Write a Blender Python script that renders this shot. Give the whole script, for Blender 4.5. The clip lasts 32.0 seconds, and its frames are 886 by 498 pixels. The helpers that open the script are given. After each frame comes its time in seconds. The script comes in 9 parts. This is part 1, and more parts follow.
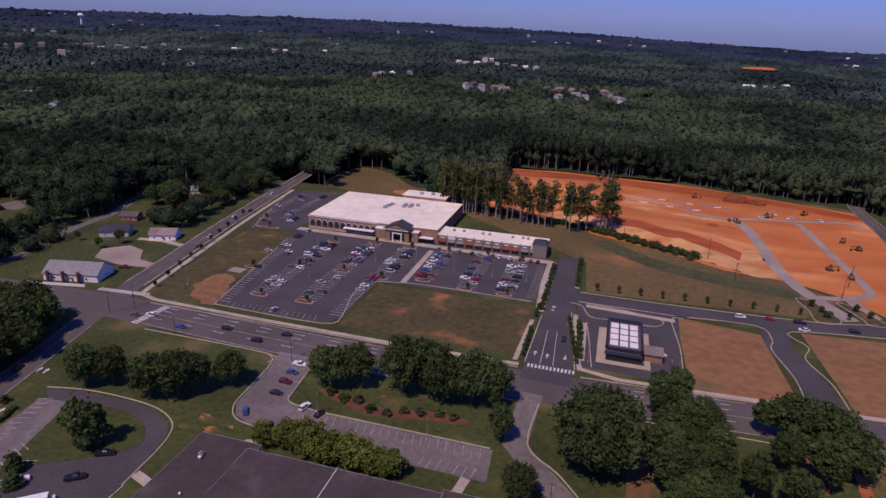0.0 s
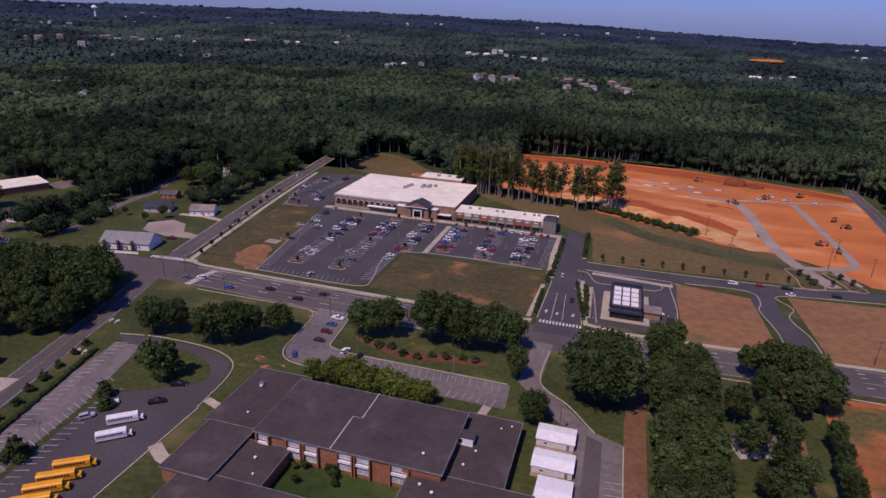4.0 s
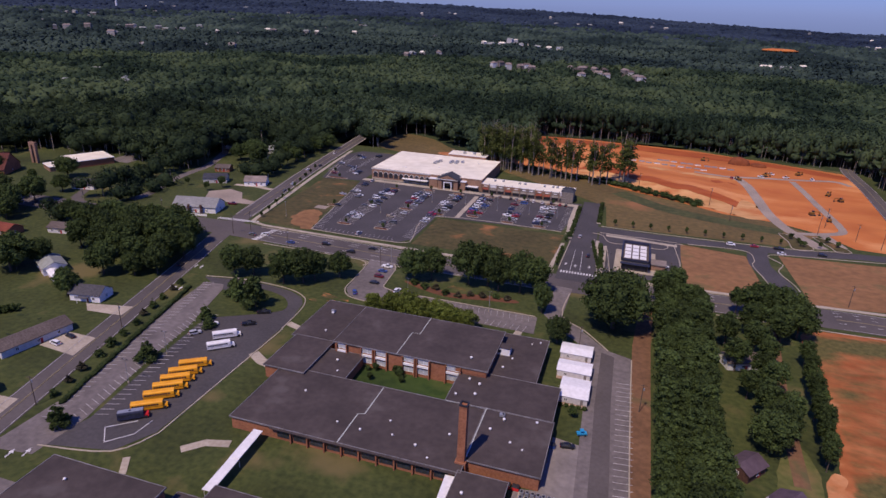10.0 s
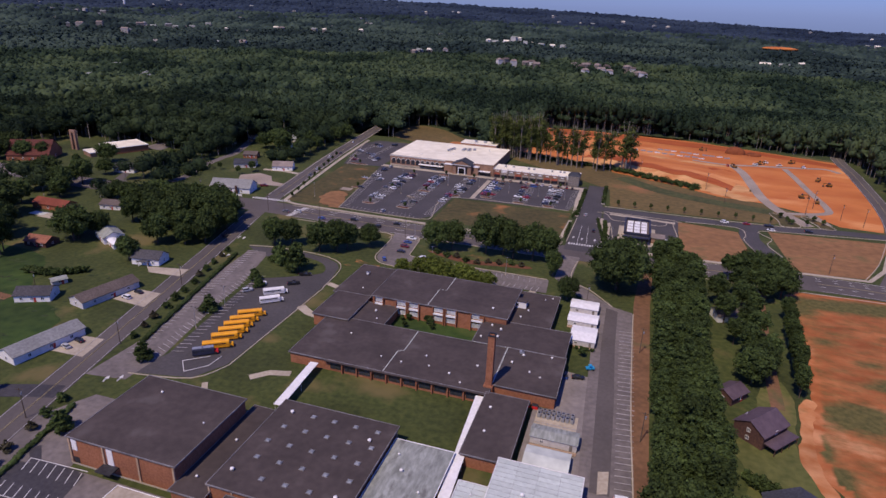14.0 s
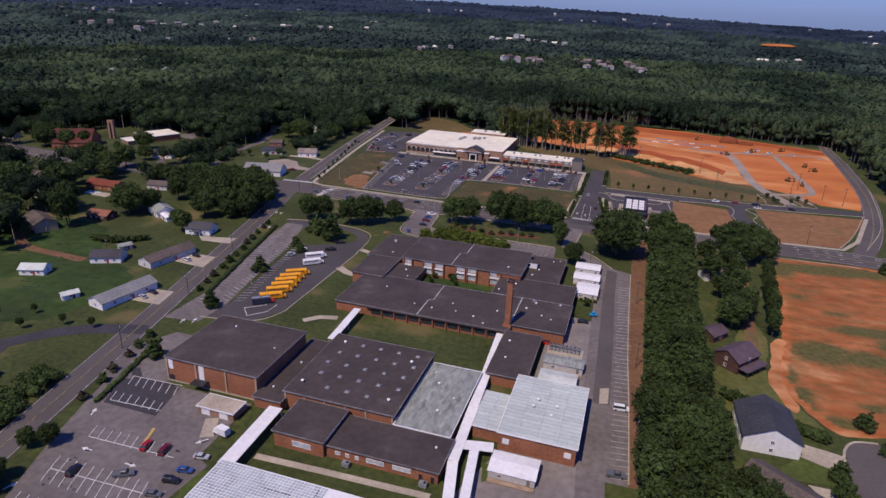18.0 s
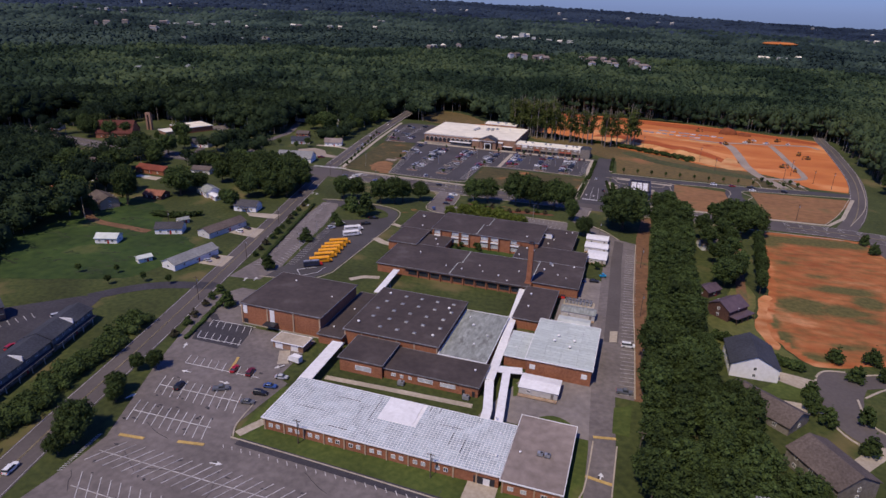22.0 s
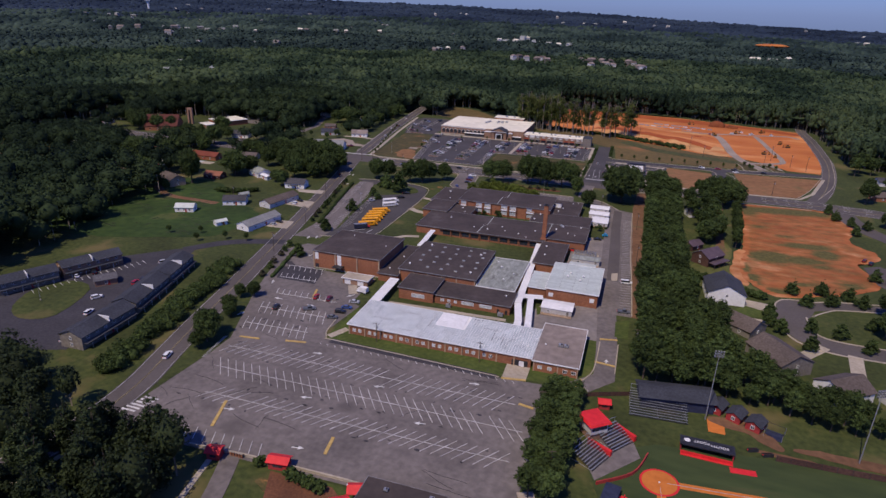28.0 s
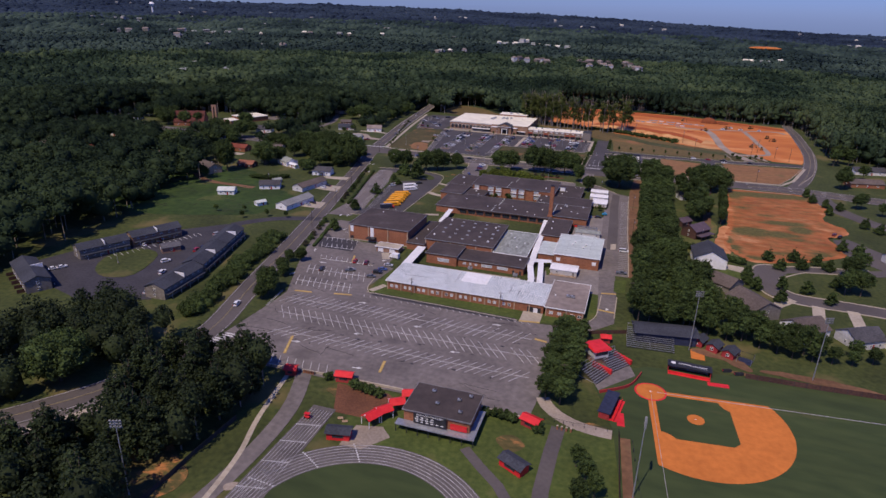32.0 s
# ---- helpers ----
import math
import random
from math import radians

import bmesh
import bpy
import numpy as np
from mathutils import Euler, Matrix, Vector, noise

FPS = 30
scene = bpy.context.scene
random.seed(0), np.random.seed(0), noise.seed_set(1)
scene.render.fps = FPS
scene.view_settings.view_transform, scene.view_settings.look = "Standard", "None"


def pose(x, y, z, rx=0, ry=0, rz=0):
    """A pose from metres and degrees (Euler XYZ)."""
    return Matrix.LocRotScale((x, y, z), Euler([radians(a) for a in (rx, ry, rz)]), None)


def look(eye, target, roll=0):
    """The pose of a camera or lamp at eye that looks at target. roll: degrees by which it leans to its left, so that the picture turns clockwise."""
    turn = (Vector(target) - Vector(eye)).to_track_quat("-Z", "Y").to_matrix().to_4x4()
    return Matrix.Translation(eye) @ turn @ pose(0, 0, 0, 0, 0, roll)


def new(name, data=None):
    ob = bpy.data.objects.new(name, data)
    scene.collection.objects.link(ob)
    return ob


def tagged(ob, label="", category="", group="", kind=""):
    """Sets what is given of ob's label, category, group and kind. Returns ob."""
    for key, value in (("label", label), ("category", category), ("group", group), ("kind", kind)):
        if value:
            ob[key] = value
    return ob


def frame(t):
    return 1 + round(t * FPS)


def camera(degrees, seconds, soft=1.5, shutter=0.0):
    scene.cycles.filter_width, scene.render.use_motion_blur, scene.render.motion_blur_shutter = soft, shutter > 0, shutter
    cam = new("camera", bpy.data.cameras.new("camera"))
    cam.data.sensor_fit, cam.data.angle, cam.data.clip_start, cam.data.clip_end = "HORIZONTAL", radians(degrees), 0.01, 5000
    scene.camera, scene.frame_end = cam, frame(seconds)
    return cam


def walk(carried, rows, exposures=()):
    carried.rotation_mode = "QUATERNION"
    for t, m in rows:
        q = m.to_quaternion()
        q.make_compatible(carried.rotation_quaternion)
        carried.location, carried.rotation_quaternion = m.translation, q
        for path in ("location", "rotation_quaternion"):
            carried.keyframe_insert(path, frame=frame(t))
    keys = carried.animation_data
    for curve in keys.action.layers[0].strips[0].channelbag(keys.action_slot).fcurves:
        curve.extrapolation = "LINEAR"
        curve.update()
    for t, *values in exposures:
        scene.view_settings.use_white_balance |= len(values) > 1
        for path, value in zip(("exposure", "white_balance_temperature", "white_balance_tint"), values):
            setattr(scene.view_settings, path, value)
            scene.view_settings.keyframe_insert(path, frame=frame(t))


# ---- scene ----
cam = camera(71.0, 32.0)
PATH = [
    (0, (0.00, 0.00, 124.70), (-24.67, 90.70, 90.58), 2.15),
    (1, (1.02, -7.87, 124.73), (-23.76, 82.68, 90.28), 2.06),
    (2, (1.46, -16.20, 124.47), (-23.54, 74.21, 89.80), 2.11),
    (3, (2.14, -24.41, 124.33), (-23.18, 65.78, 89.33), 2.14),
    (3.5, (2.38, -28.43, 124.39), (-23.06, 61.69, 89.29), 2.15),
    (5.5, (3.17, -45.04, 124.13), (-22.89, 44.69, 88.52), 2.18),
    (6, (3.39, -49.06, 124.17), (-22.82, 40.57, 88.40), 2.16),
    (7, (3.94, -56.87, 124.36), (-22.57, 32.55, 88.27), 2.03),
    (8, (4.33, -64.39, 124.66), (-22.41, 24.82, 88.23), 1.93),
    (9, (4.40, -72.59, 124.81), (-22.58, 16.46, 88.15), 1.97),
    (10, (4.31, -81.24, 124.54), (-22.64, 7.81, 87.88), 2.19),
    (11, (4.15, -89.85, 123.98), (-22.81, -0.82, 87.30), 2.25),
    (12, (4.32, -98.91, 123.47), (-22.70, -9.90, 86.76), 2.34),
    (13, (4.84, -108.20, 123.04), (-22.23, -19.21, 86.31), 2.33),
    (14, (5.68, -117.54, 122.79), (-21.48, -28.61, 86.00), 2.25),
    (14.5, (6.19, -122.40, 122.75), (-21.03, -33.49, 85.94), 2.20),
    (16.5, (7.87, -142.91, 122.54), (-19.45, -54.11, 85.53), 2.19),
    (17, (8.21, -148.05, 122.58), (-19.10, -59.25, 85.57), 2.22),
    (18, (8.85, -158.80, 122.39), (-18.46, -70.01, 85.38), 2.15),
    (19, (9.21, -169.85, 122.06), (-18.11, -81.06, 85.04), 2.12),
    (20, (9.18, -179.83, 122.47), (-18.83, -91.30, 85.36), 2.14),
    (21, (9.58, -189.91, 122.29), (-18.44, -101.37, 85.21), 2.04),
    (22, (9.75, -200.11, 121.87), (-18.06, -111.50, 84.79), 2.00),
    (23, (10.06, -210.45, 121.49), (-17.49, -121.74, 84.48), 2.07),
    (24, (10.32, -220.90, 121.56), (-17.03, -132.12, 84.53), 2.06),
    (25, (10.89, -231.41, 121.60), (-16.47, -142.60, 84.66), 1.99),
    (25.5, (11.17, -236.86, 121.67), (-16.18, -148.01, 84.81), 1.96),
    (27.5, (12.44, -258.91, 121.92), (-15.14, -170.03, 85.32), 1.85),
    (28, (12.79, -264.80, 121.95), (-14.85, -175.91, 85.42), 1.82),
    (29, (13.25, -276.88, 122.01), (-14.31, -187.91, 85.61), 1.79),
    (30, (13.90, -288.62, 121.94), (-13.61, -199.57, 85.69), 1.79),
    (31, (14.50, -299.94, 121.75), (-12.90, -210.83, 85.56), 1.81),
    (32, (15.00, -311.67, 121.58), (-12.36, -222.50, 85.53), 1.82),
]
walk(cam, [(t, look(eye, target, roll)) for t, eye, target, roll in PATH], [(0, 0.0, 6700, 37), (6, 0.18, 6650, 29), (12, 0.28, 6650, 24), (20, 0.26, 6650, 16), (26, 0.12, 6650, 15), (32, 0.23, 6650, 18)])

# ---- world and sun ----
SUN_AZ = (-0.30, -0.954)
SUN_EL = 57.0
world = bpy.data.worlds.new("sky")
scene.world = world
world.use_nodes = True
wn, wl = world.node_tree.nodes, world.node_tree.links
sky = wn.new("ShaderNodeTexSky")
sky.sky_type = "NISHITA"
sky.sun_disc = False
sky.sun_elevation = radians(SUN_EL)
sky.sun_rotation = math.atan2(SUN_AZ[0], SUN_AZ[1])
sky.air_density, sky.dust_density, sky.ozone_density = 1.2, 0.3, 3.0
haze = wn.new("ShaderNodeMix")
haze.data_type, haze.blend_type = "RGBA", "MULTIPLY"
haze.inputs[0].default_value = 1.0
haze.inputs[7].default_value = (0.118, 0.186, 0.485, 1)
wl.new(sky.outputs[0], haze.inputs[6])
wl.new(haze.outputs[2], wn["Background"].inputs[0])
wn["Background"].inputs[1].default_value = 0.205
sun = new("sun", bpy.data.lights.new("sun", "SUN"))
sun.data.energy = 2.78
sun.data.angle = radians(0.6)
sun.data.color = (1.0, 0.895, 0.725)
ce = math.cos(radians(SUN_EL))
sun.matrix_world = look((SUN_AZ[0] * ce * 300, SUN_AZ[1] * ce * 300, math.sin(radians(SUN_EL)) * 300), (0, 0, 0))
scene.view_settings.exposure = 0.0


# ---- materials ----
def material(name, a, b, scale=0.5, rough=0.85, big=0.05, dark=0.25, bump=0.0, metal=0.0, vary=0.0, third=None, cut=0.5, spec=0.3, island=0.0, stretch=None, leafy=0.0):
    """Two base colours mixed by fine grain, darkened or tinted by a slow stain; third: a stain colour with its own patches; vary: per-object change."""
    m = bpy.data.materials.new(name)
    m.use_nodes = True
    n, l = m.node_tree.nodes, m.node_tree.links
    bs = n["Principled BSDF"]
    tc = n.new("ShaderNodeTexCoord")
    geo = n.new("ShaderNodeNewGeometry")
    fine = n.new("ShaderNodeTexNoise")
    fine.inputs["Scale"].default_value = scale
    fine.inputs["Detail"].default_value = 6
    l.new(geo.outputs["Position"], fine.inputs["Vector"])
    ramp = n.new("ShaderNodeValToRGB")
    ramp.color_ramp.elements[0].position, ramp.color_ramp.elements[1].position = 0.32, 0.68
    ramp.color_ramp.elements[0].color, ramp.color_ramp.elements[1].color = (*a, 1), (*b, 1)
    l.new(fine.outputs[0], ramp.inputs[0])
    slow = n.new("ShaderNodeTexNoise")
    slow.inputs["Scale"].default_value = big
    slow.inputs["Detail"].default_value = 4
    l.new(geo.outputs["Position"], slow.inputs["Vector"])
    if stretch:
        mp = n.new("ShaderNodeMapping")
        mp.inputs["Rotation"].default_value = (0, 0, stretch[1])
        mp.inputs["Scale"].default_value = (stretch[0], 1, 1)
        l.new(geo.outputs["Position"], mp.inputs["Vector"])
        l.new(mp.outputs[0], slow.inputs["Vector"])
        l.new(mp.outputs[0], fine.inputs["Vector"])
        slow.inputs["Detail"].default_value = 9
        slow.inputs["Roughness"].default_value = 0.62
    out = ramp.outputs[0]
    if third:
        mask = n.new("ShaderNodeValToRGB")
        mask.color_ramp.elements[0].position, mask.color_ramp.elements[1].position = cut, cut + 0.1
        l.new(slow.outputs[0], mask.inputs[0])
        mix = n.new("ShaderNodeMix")
        mix.data_type = "RGBA"
        mix.inputs[7].default_value = (*third, 1)
        l.new(mask.outputs[0], mix.inputs[0])
        l.new(out, mix.inputs[6])
        out = mix.outputs[2]
    hsv = n.new("ShaderNodeHueSaturation")
    mr = n.new("ShaderNodeMapRange")
    mr.inputs[1].default_value, mr.inputs[2].default_value = 0.3, 0.7
    mr.inputs[3].default_value, mr.inputs[4].default_value = 1 - dark, 1 + dark
    l.new(slow.outputs[0], mr.inputs[0])
    val = mr.outputs[0]
    if vary:
        info = n.new("ShaderNodeObjectInfo")
        m2 = n.new("ShaderNodeMapRange")
        m2.inputs[3].default_value, m2.inputs[4].default_value = 1 - vary, 1 + vary
        l.new(info.outputs["Random"], m2.inputs[0])
        mul = n.new("ShaderNodeMath")
        mul.operation = "MULTIPLY"
        l.new(val, mul.inputs[0])
        l.new(m2.outputs[0], mul.inputs[1])
        val = mul.outputs[0]
    if island:
        m3 = n.new("ShaderNodeMapRange")
        m3.inputs[3].default_value, m3.inputs[4].default_value = 1 - island, 1 + island
        l.new(geo.outputs["Random Per Island"], m3.inputs[0])
        mul = n.new("ShaderNodeMath")
        mul.operation = "MULTIPLY"
        l.new(val, mul.inputs[0])
        l.new(m3.outputs[0], mul.inputs[1])
        val = mul.outputs[0]
    l.new(val, hsv.inputs["Value"])
    l.new(out, hsv.inputs["Color"])
    l.new(hsv.outputs[0], bs.inputs["Base Color"])
    bs.inputs["Roughness"].default_value = rough
    bs.inputs["Metallic"].default_value = metal
    bs.inputs["Specular IOR Level"].default_value = spec
    if leafy:
        # thin leaves let part of the light through
        tr = n.new("ShaderNodeBsdfTranslucent")
        l.new(hsv.outputs[0], tr.inputs["Color"])
        ms = n.new("ShaderNodeMixShader")
        ms.inputs[0].default_value = leafy
        l.new(bs.outputs[0], ms.inputs[1])
        l.new(tr.outputs[0], ms.inputs[2])
        l.new(ms.outputs[0], n["Material Output"].inputs["Surface"])
    if bump:
        bp = n.new("ShaderNodeBump")
        bp.inputs["Strength"].default_value = bump
        bp.inputs["Distance"].default_value = 0.3
        l.new(fine.outputs[0], bp.inputs["Height"])
        l.new(bp.outputs[0], bs.inputs["Normal"])
    return m


M = {}
M["lawn"] = material("lawn", (0.033, 0.046, 0.011), (0.068, 0.080, 0.020), 0.5, 0.95, 0.035, 0.3, 0.2, third=(0.105, 0.085, 0.032), cut=0.57)
M["mown_lawn"] = material("mown_lawn", (0.046, 0.068, 0.013), (0.082, 0.104, 0.022), 0.6, 0.95, 0.06, 0.22, 0.2, third=(0.10, 0.095, 0.03), cut=0.63)
M["meadow"] = material("meadow", (0.021, 0.046, 0.008), (0.044, 0.074, 0.014), 0.2, 0.95, 0.025, 0.35, 0.3, third=(0.07, 0.075, 0.022), cut=0.6)
M["dry_grass"] = material("dry_grass", (0.102, 0.078, 0.027), (0.165, 0.110, 0.040), 0.3, 0.95, 0.022, 0.2, 0.2, third=(0.23, 0.105, 0.042), cut=0.57)
M["red_field"] = material("red_field", (0.195, 0.10, 0.042), (0.29, 0.142, 0.06), 0.3, 0.95, 0.035, 0.18, 0.2, third=(0.115, 0.092, 0.034), cut=0.56, stretch=(0.8, 0.1))
M["field_grass"] = material("field_grass", (0.075, 0.068, 0.022), (0.14, 0.10, 0.034), 0.4, 0.95, 0.2, 0.25, 0.2, third=(0.38, 0.15, 0.05), cut=0.52, stretch=(0.6, 0.15))
M["green_strip"] = material("green_strip", (0.045, 0.055, 0.018), (0.085, 0.085, 0.03), 0.3, 0.95, 0.05, 0.25, 0.2)
M["edge_leaf"] = material("edge_leaf", (0.059, 0.078, 0.020), (0.112, 0.133, 0.036), 0.9, 0.85, 0.12, 0.25, vary=0.25, island=0.3, spec=0.15, leafy=0.3)
M["spoil"] = material("spoil", (0.16, 0.045, 0.016), (0.24, 0.07, 0.025), 0.3, 0.95, 0.1, 0.2, 0.3)
M["machine"] = material("machine_paint", (0.20, 0.095, 0.02), (0.28, 0.135, 0.03), 0.8, 0.6, 0.2, 0.2)
M["red_clay"] = material("red_clay", (0.29, 0.06, 0.014), (0.40, 0.10, 0.026), 0.09, 0.95, 0.03, 0.25, 0.3, stretch=(0.4, 0.2))
M["tan_clay"] = material("tan_clay", (0.50, 0.24, 0.085), (0.66, 0.36, 0.15), 0.15, 0.95, 0.05, 0.15, 0.3, third=(0.45, 0.16, 0.05), cut=0.52, stretch=(0.5, 0.5))
M["turf"] = material("turf", (0.036, 0.054, 0.017), (0.054, 0.074, 0.023), 0.25, 0.95, 0.04, 0.18, third=(0.075, 0.072, 0.027), cut=0.57, stretch=(0.3, 0.4))
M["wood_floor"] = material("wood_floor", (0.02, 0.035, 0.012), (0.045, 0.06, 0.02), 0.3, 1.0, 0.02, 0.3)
M["clay"] = material("clay", (0.45, 0.125, 0.031), (0.57, 0.195, 0.052), 0.05, 0.95, 0.014, 0.2, 0.3, third=(0.60, 0.265, 0.095), cut=0.53, stretch=(0.5, 0.3))
M["bare_clay"] = material("bare_clay", (0.40, 0.13, 0.037), (0.60, 0.285, 0.125), 0.16, 0.95, 0.05, 0.25, 0.3, third=(0.13, 0.10, 0.034), cut=0.56, stretch=(0.8, 0.15))
M["weedy_clay"] = material("weedy_clay", (0.32, 0.088, 0.024), (0.44, 0.155, 0.054), 0.16, 0.95, 0.04, 0.22, 0.3, third=(0.49, 0.225, 0.10), cut=0.55, stretch=(0.6, 0.15))


def grow_weeds(m, low, high):
    """Mix grass colours over a ground material where the mesh attribute 'weeds' is high, broken up by a streaky noise."""
    n, l = m.node_tree.nodes, m.node_tree.links
    bs = n["Principled BSDF"]
    old = bs.inputs["Base Color"].links[0].from_socket
    at = n.new("ShaderNodeAttribute")
    at.attribute_name = "weeds"
    geo = n.new("ShaderNodeNewGeometry")
    mp = n.new("ShaderNodeMapping")
    mp.inputs["Rotation"].default_value = (0, 0, 0.3)
    mp.inputs["Scale"].default_value = (0.45, 1, 1)
    l.new(geo.outputs["Position"], mp.inputs["Vector"])
    ns = n.new("ShaderNodeTexNoise")
    ns.inputs["Scale"].default_value = 0.2
    ns.inputs["Detail"].default_value = 9
    ns.inputs["Roughness"].default_value = 0.68
    l.new(mp.outputs[0], ns.inputs["Vector"])
    add = n.new("ShaderNodeMath")
    add.operation = "ADD"
    l.new(at.outputs["Fac"], add.inputs[0])
    l.new(ns.outputs[0], add.inputs[1])
    mr = n.new("ShaderNodeMapRange")
    mr.interpolation_type = "SMOOTHSTEP"
    mr.inputs[1].default_value, mr.inputs[2].default_value = 0.46, 1.02
    l.new(add.outputs[0], mr.inputs[0])
    fine = n.new("ShaderNodeTexNoise")
    fine.inputs["Scale"].default_value = 0.5
    fine.inputs["Detail"].default_value = 6
    l.new(geo.outputs["Position"], fine.inputs["Vector"])
    ramp = n.new("ShaderNodeValToRGB")
    ramp.color_ramp.elements[0].position, ramp.color_ramp.elements[1].position = 0.35, 0.65
    ramp.color_ramp.elements[0].color, ramp.color_ramp.elements[1].color = (*low, 1), (*high, 1)
    l.new(fine.outputs[0], ramp.inputs[0])
    mix = n.new("ShaderNodeMix")
    mix.data_type = "RGBA"
    l.new(mr.outputs[0], mix.inputs[0])
    l.new(old, mix.inputs[6])
    l.new(ramp.outputs[0], mix.inputs[7])
    l.new(mix.outputs[2], bs.inputs["Base Color"])


grow_weeds(M["weedy_clay"], (0.075, 0.070, 0.020), (0.135, 0.112, 0.034))
M["house_lawn"] = material("house_lawn", (0.078, 0.088, 0.022), (0.118, 0.118, 0.034), 0.4, 0.95, 0.05, 0.22, 0.2, third=(0.15, 0.105, 0.04), cut=0.6)
M["church_roof"] = material("church_roof", (0.085, 0.024, 0.018), (0.12, 0.036, 0.025), 0.8, 0.85, 0.1, 0.15)
M["yard_asphalt"] = material("yard_asphalt", (0.185, 0.160, 0.145), (0.245, 0.212, 0.192), 0.5, 0.92, 0.06, 0.2, third=(0.145, 0.125, 0.113), cut=0.58)
M["plot_grass"] = material("plot_grass", (0.055, 0.05, 0.017), (0.10, 0.078, 0.028), 0.3, 0.95, 0.05, 0.2, 0.2, third=(0.26, 0.11, 0.04), cut=0.60)
M["infield"] = material("infield", (0.52, 0.15, 0.028), (0.62, 0.19, 0.038), 0.5, 0.95, 0.1, 0.08)
M["gravel"] = material("gravel", (0.27, 0.215, 0.165), (0.36, 0.295, 0.235), 1.2, 0.95, 0.05, 0.2)
M["brown_earth"] = material("brown_earth", (0.135, 0.070, 0.036), (0.205, 0.105, 0.054), 0.5, 0.95, 0.05, 0.25, third=(0.09, 0.08, 0.032), cut=0.6)
M["mulch"] = material("mulch", (0.11, 0.045, 0.025), (0.17, 0.07, 0.035), 1.5, 0.95, 0.1, 0.2)
M["asphalt"] = material("asphalt", (0.093, 0.079, 0.073), (0.112, 0.095, 0.088), 0.8, 0.9, 0.04, 0.18)
M["old_asphalt"] = material("old_asphalt", (0.131, 0.112, 0.104), (0.187, 0.160, 0.148), 0.5, 0.92, 0.05, 0.22, third=(0.094, 0.08, 0.075), cut=0.62)
M["new_asphalt"] = material("new_asphalt", (0.060, 0.054, 0.055), (0.079, 0.071, 0.072), 0.9, 0.9, 0.05, 0.15)
M["bus_asphalt"] = material("bus_asphalt", (0.062, 0.056, 0.057), (0.080, 0.072, 0.072), 0.8, 0.9, 0.05, 0.15)
M["track_grey"] = material("track_grey", (0.112, 0.098, 0.09), (0.145, 0.127, 0.116), 0.6, 0.92, 0.08, 0.18, third=(0.085, 0.074, 0.068), cut=0.6)
M["patch"] = material("patch", (0.04, 0.037, 0.043), (0.06, 0.055, 0.06), 0.9, 0.9, 0.1, 0.15)
M["paint"] = material("paint", (0.5, 0.48, 0.46), (0.7, 0.68, 0.65), 2.0, 0.8, 0.3, 0.15)
M["old_paint"] = material("old_paint", (0.3, 0.28, 0.28), (0.5, 0.47, 0.45), 1.0, 0.85, 0.2, 0.25)
M["stall_paint"] = material("stall_paint", (0.36, 0.34, 0.33), (0.60, 0.57, 0.55), 0.8, 0.85, 0.15, 0.25)
M["yellow_paint"] = material("yellow_paint", (0.42, 0.27, 0.08), (0.55, 0.38, 0.14), 2.0, 0.8, 0.3, 0.15)
M["concrete"] = material("concrete", (0.35, 0.29, 0.215), (0.45, 0.385, 0.30), 0.9, 0.9, 0.1, 0.15)
M["brick"] = material("brick", (0.24, 0.092, 0.047), (0.345, 0.143, 0.074), 1.6, 0.9, 0.15, 0.15)
M["pale_brick"] = material("pale_brick", (0.24, 0.135, 0.085), (0.34, 0.205, 0.135), 1.6, 0.9, 0.15, 0.15)
M["tar_roof"] = material("tar_roof", (0.056, 0.043, 0.039), (0.073, 0.056, 0.051), 0.5, 0.85, 0.09, 0.2, third=(0.082, 0.068, 0.062), cut=0.62)
M["white_roof"] = material("white_roof", (0.74, 0.67, 0.51), (0.87, 0.80, 0.64), 0.15, 0.7, 0.05, 0.08)
M["coping"] = material("metal_coping", (0.13, 0.12, 0.12), (0.24, 0.225, 0.22), 0.5, 0.6, 0.1, 0.2)
M["skylight"] = material("skylight_dome", (0.16, 0.17, 0.19), (0.28, 0.30, 0.33), 0.9, 0.3, 0.2, 0.2)
M["pale_shingle"] = material("pale_shingle", (0.19, 0.19, 0.185), (0.27, 0.27, 0.26), 1.2, 0.9, 0.15, 0.12)
M["rib_sheet"] = material("rib_sheet", (0.46, 0.50, 0.455), (0.55, 0.59, 0.54), 0.8, 0.5, 0.05, 0.06, vary=0.08)
M["silver_roof"] = material("silver_roof", (0.45, 0.475, 0.43), (0.62, 0.645, 0.58), 0.25, 0.6, 0.06, 0.12)
M["grey_roof"] = material("grey_roof", (0.20, 0.21, 0.185), (0.34, 0.355, 0.32), 0.35, 0.8, 0.09, 0.22, third=(0.13, 0.13, 0.115), cut=0.56, stretch=(3.0, 0.0))
M["tan_roof"] = material("tan_roof", (0.20, 0.16, 0.135), (0.28, 0.225, 0.195), 0.4, 0.85, 0.08, 0.2)
M["shingle"] = material("shingle", (0.055, 0.052, 0.058), (0.10, 0.095, 0.10), 1.5, 0.9, 0.1, 0.2, vary=0.3)
M["brown_shingle"] = material("brown_shingle", (0.085, 0.065, 0.055), (0.14, 0.11, 0.095), 1.5, 0.9, 0.1, 0.2)
M["blue_shingle"] = material("blue_shingle", (0.034, 0.036, 0.045), (0.058, 0.061, 0.074), 1.5, 0.9, 0.1, 0.2)
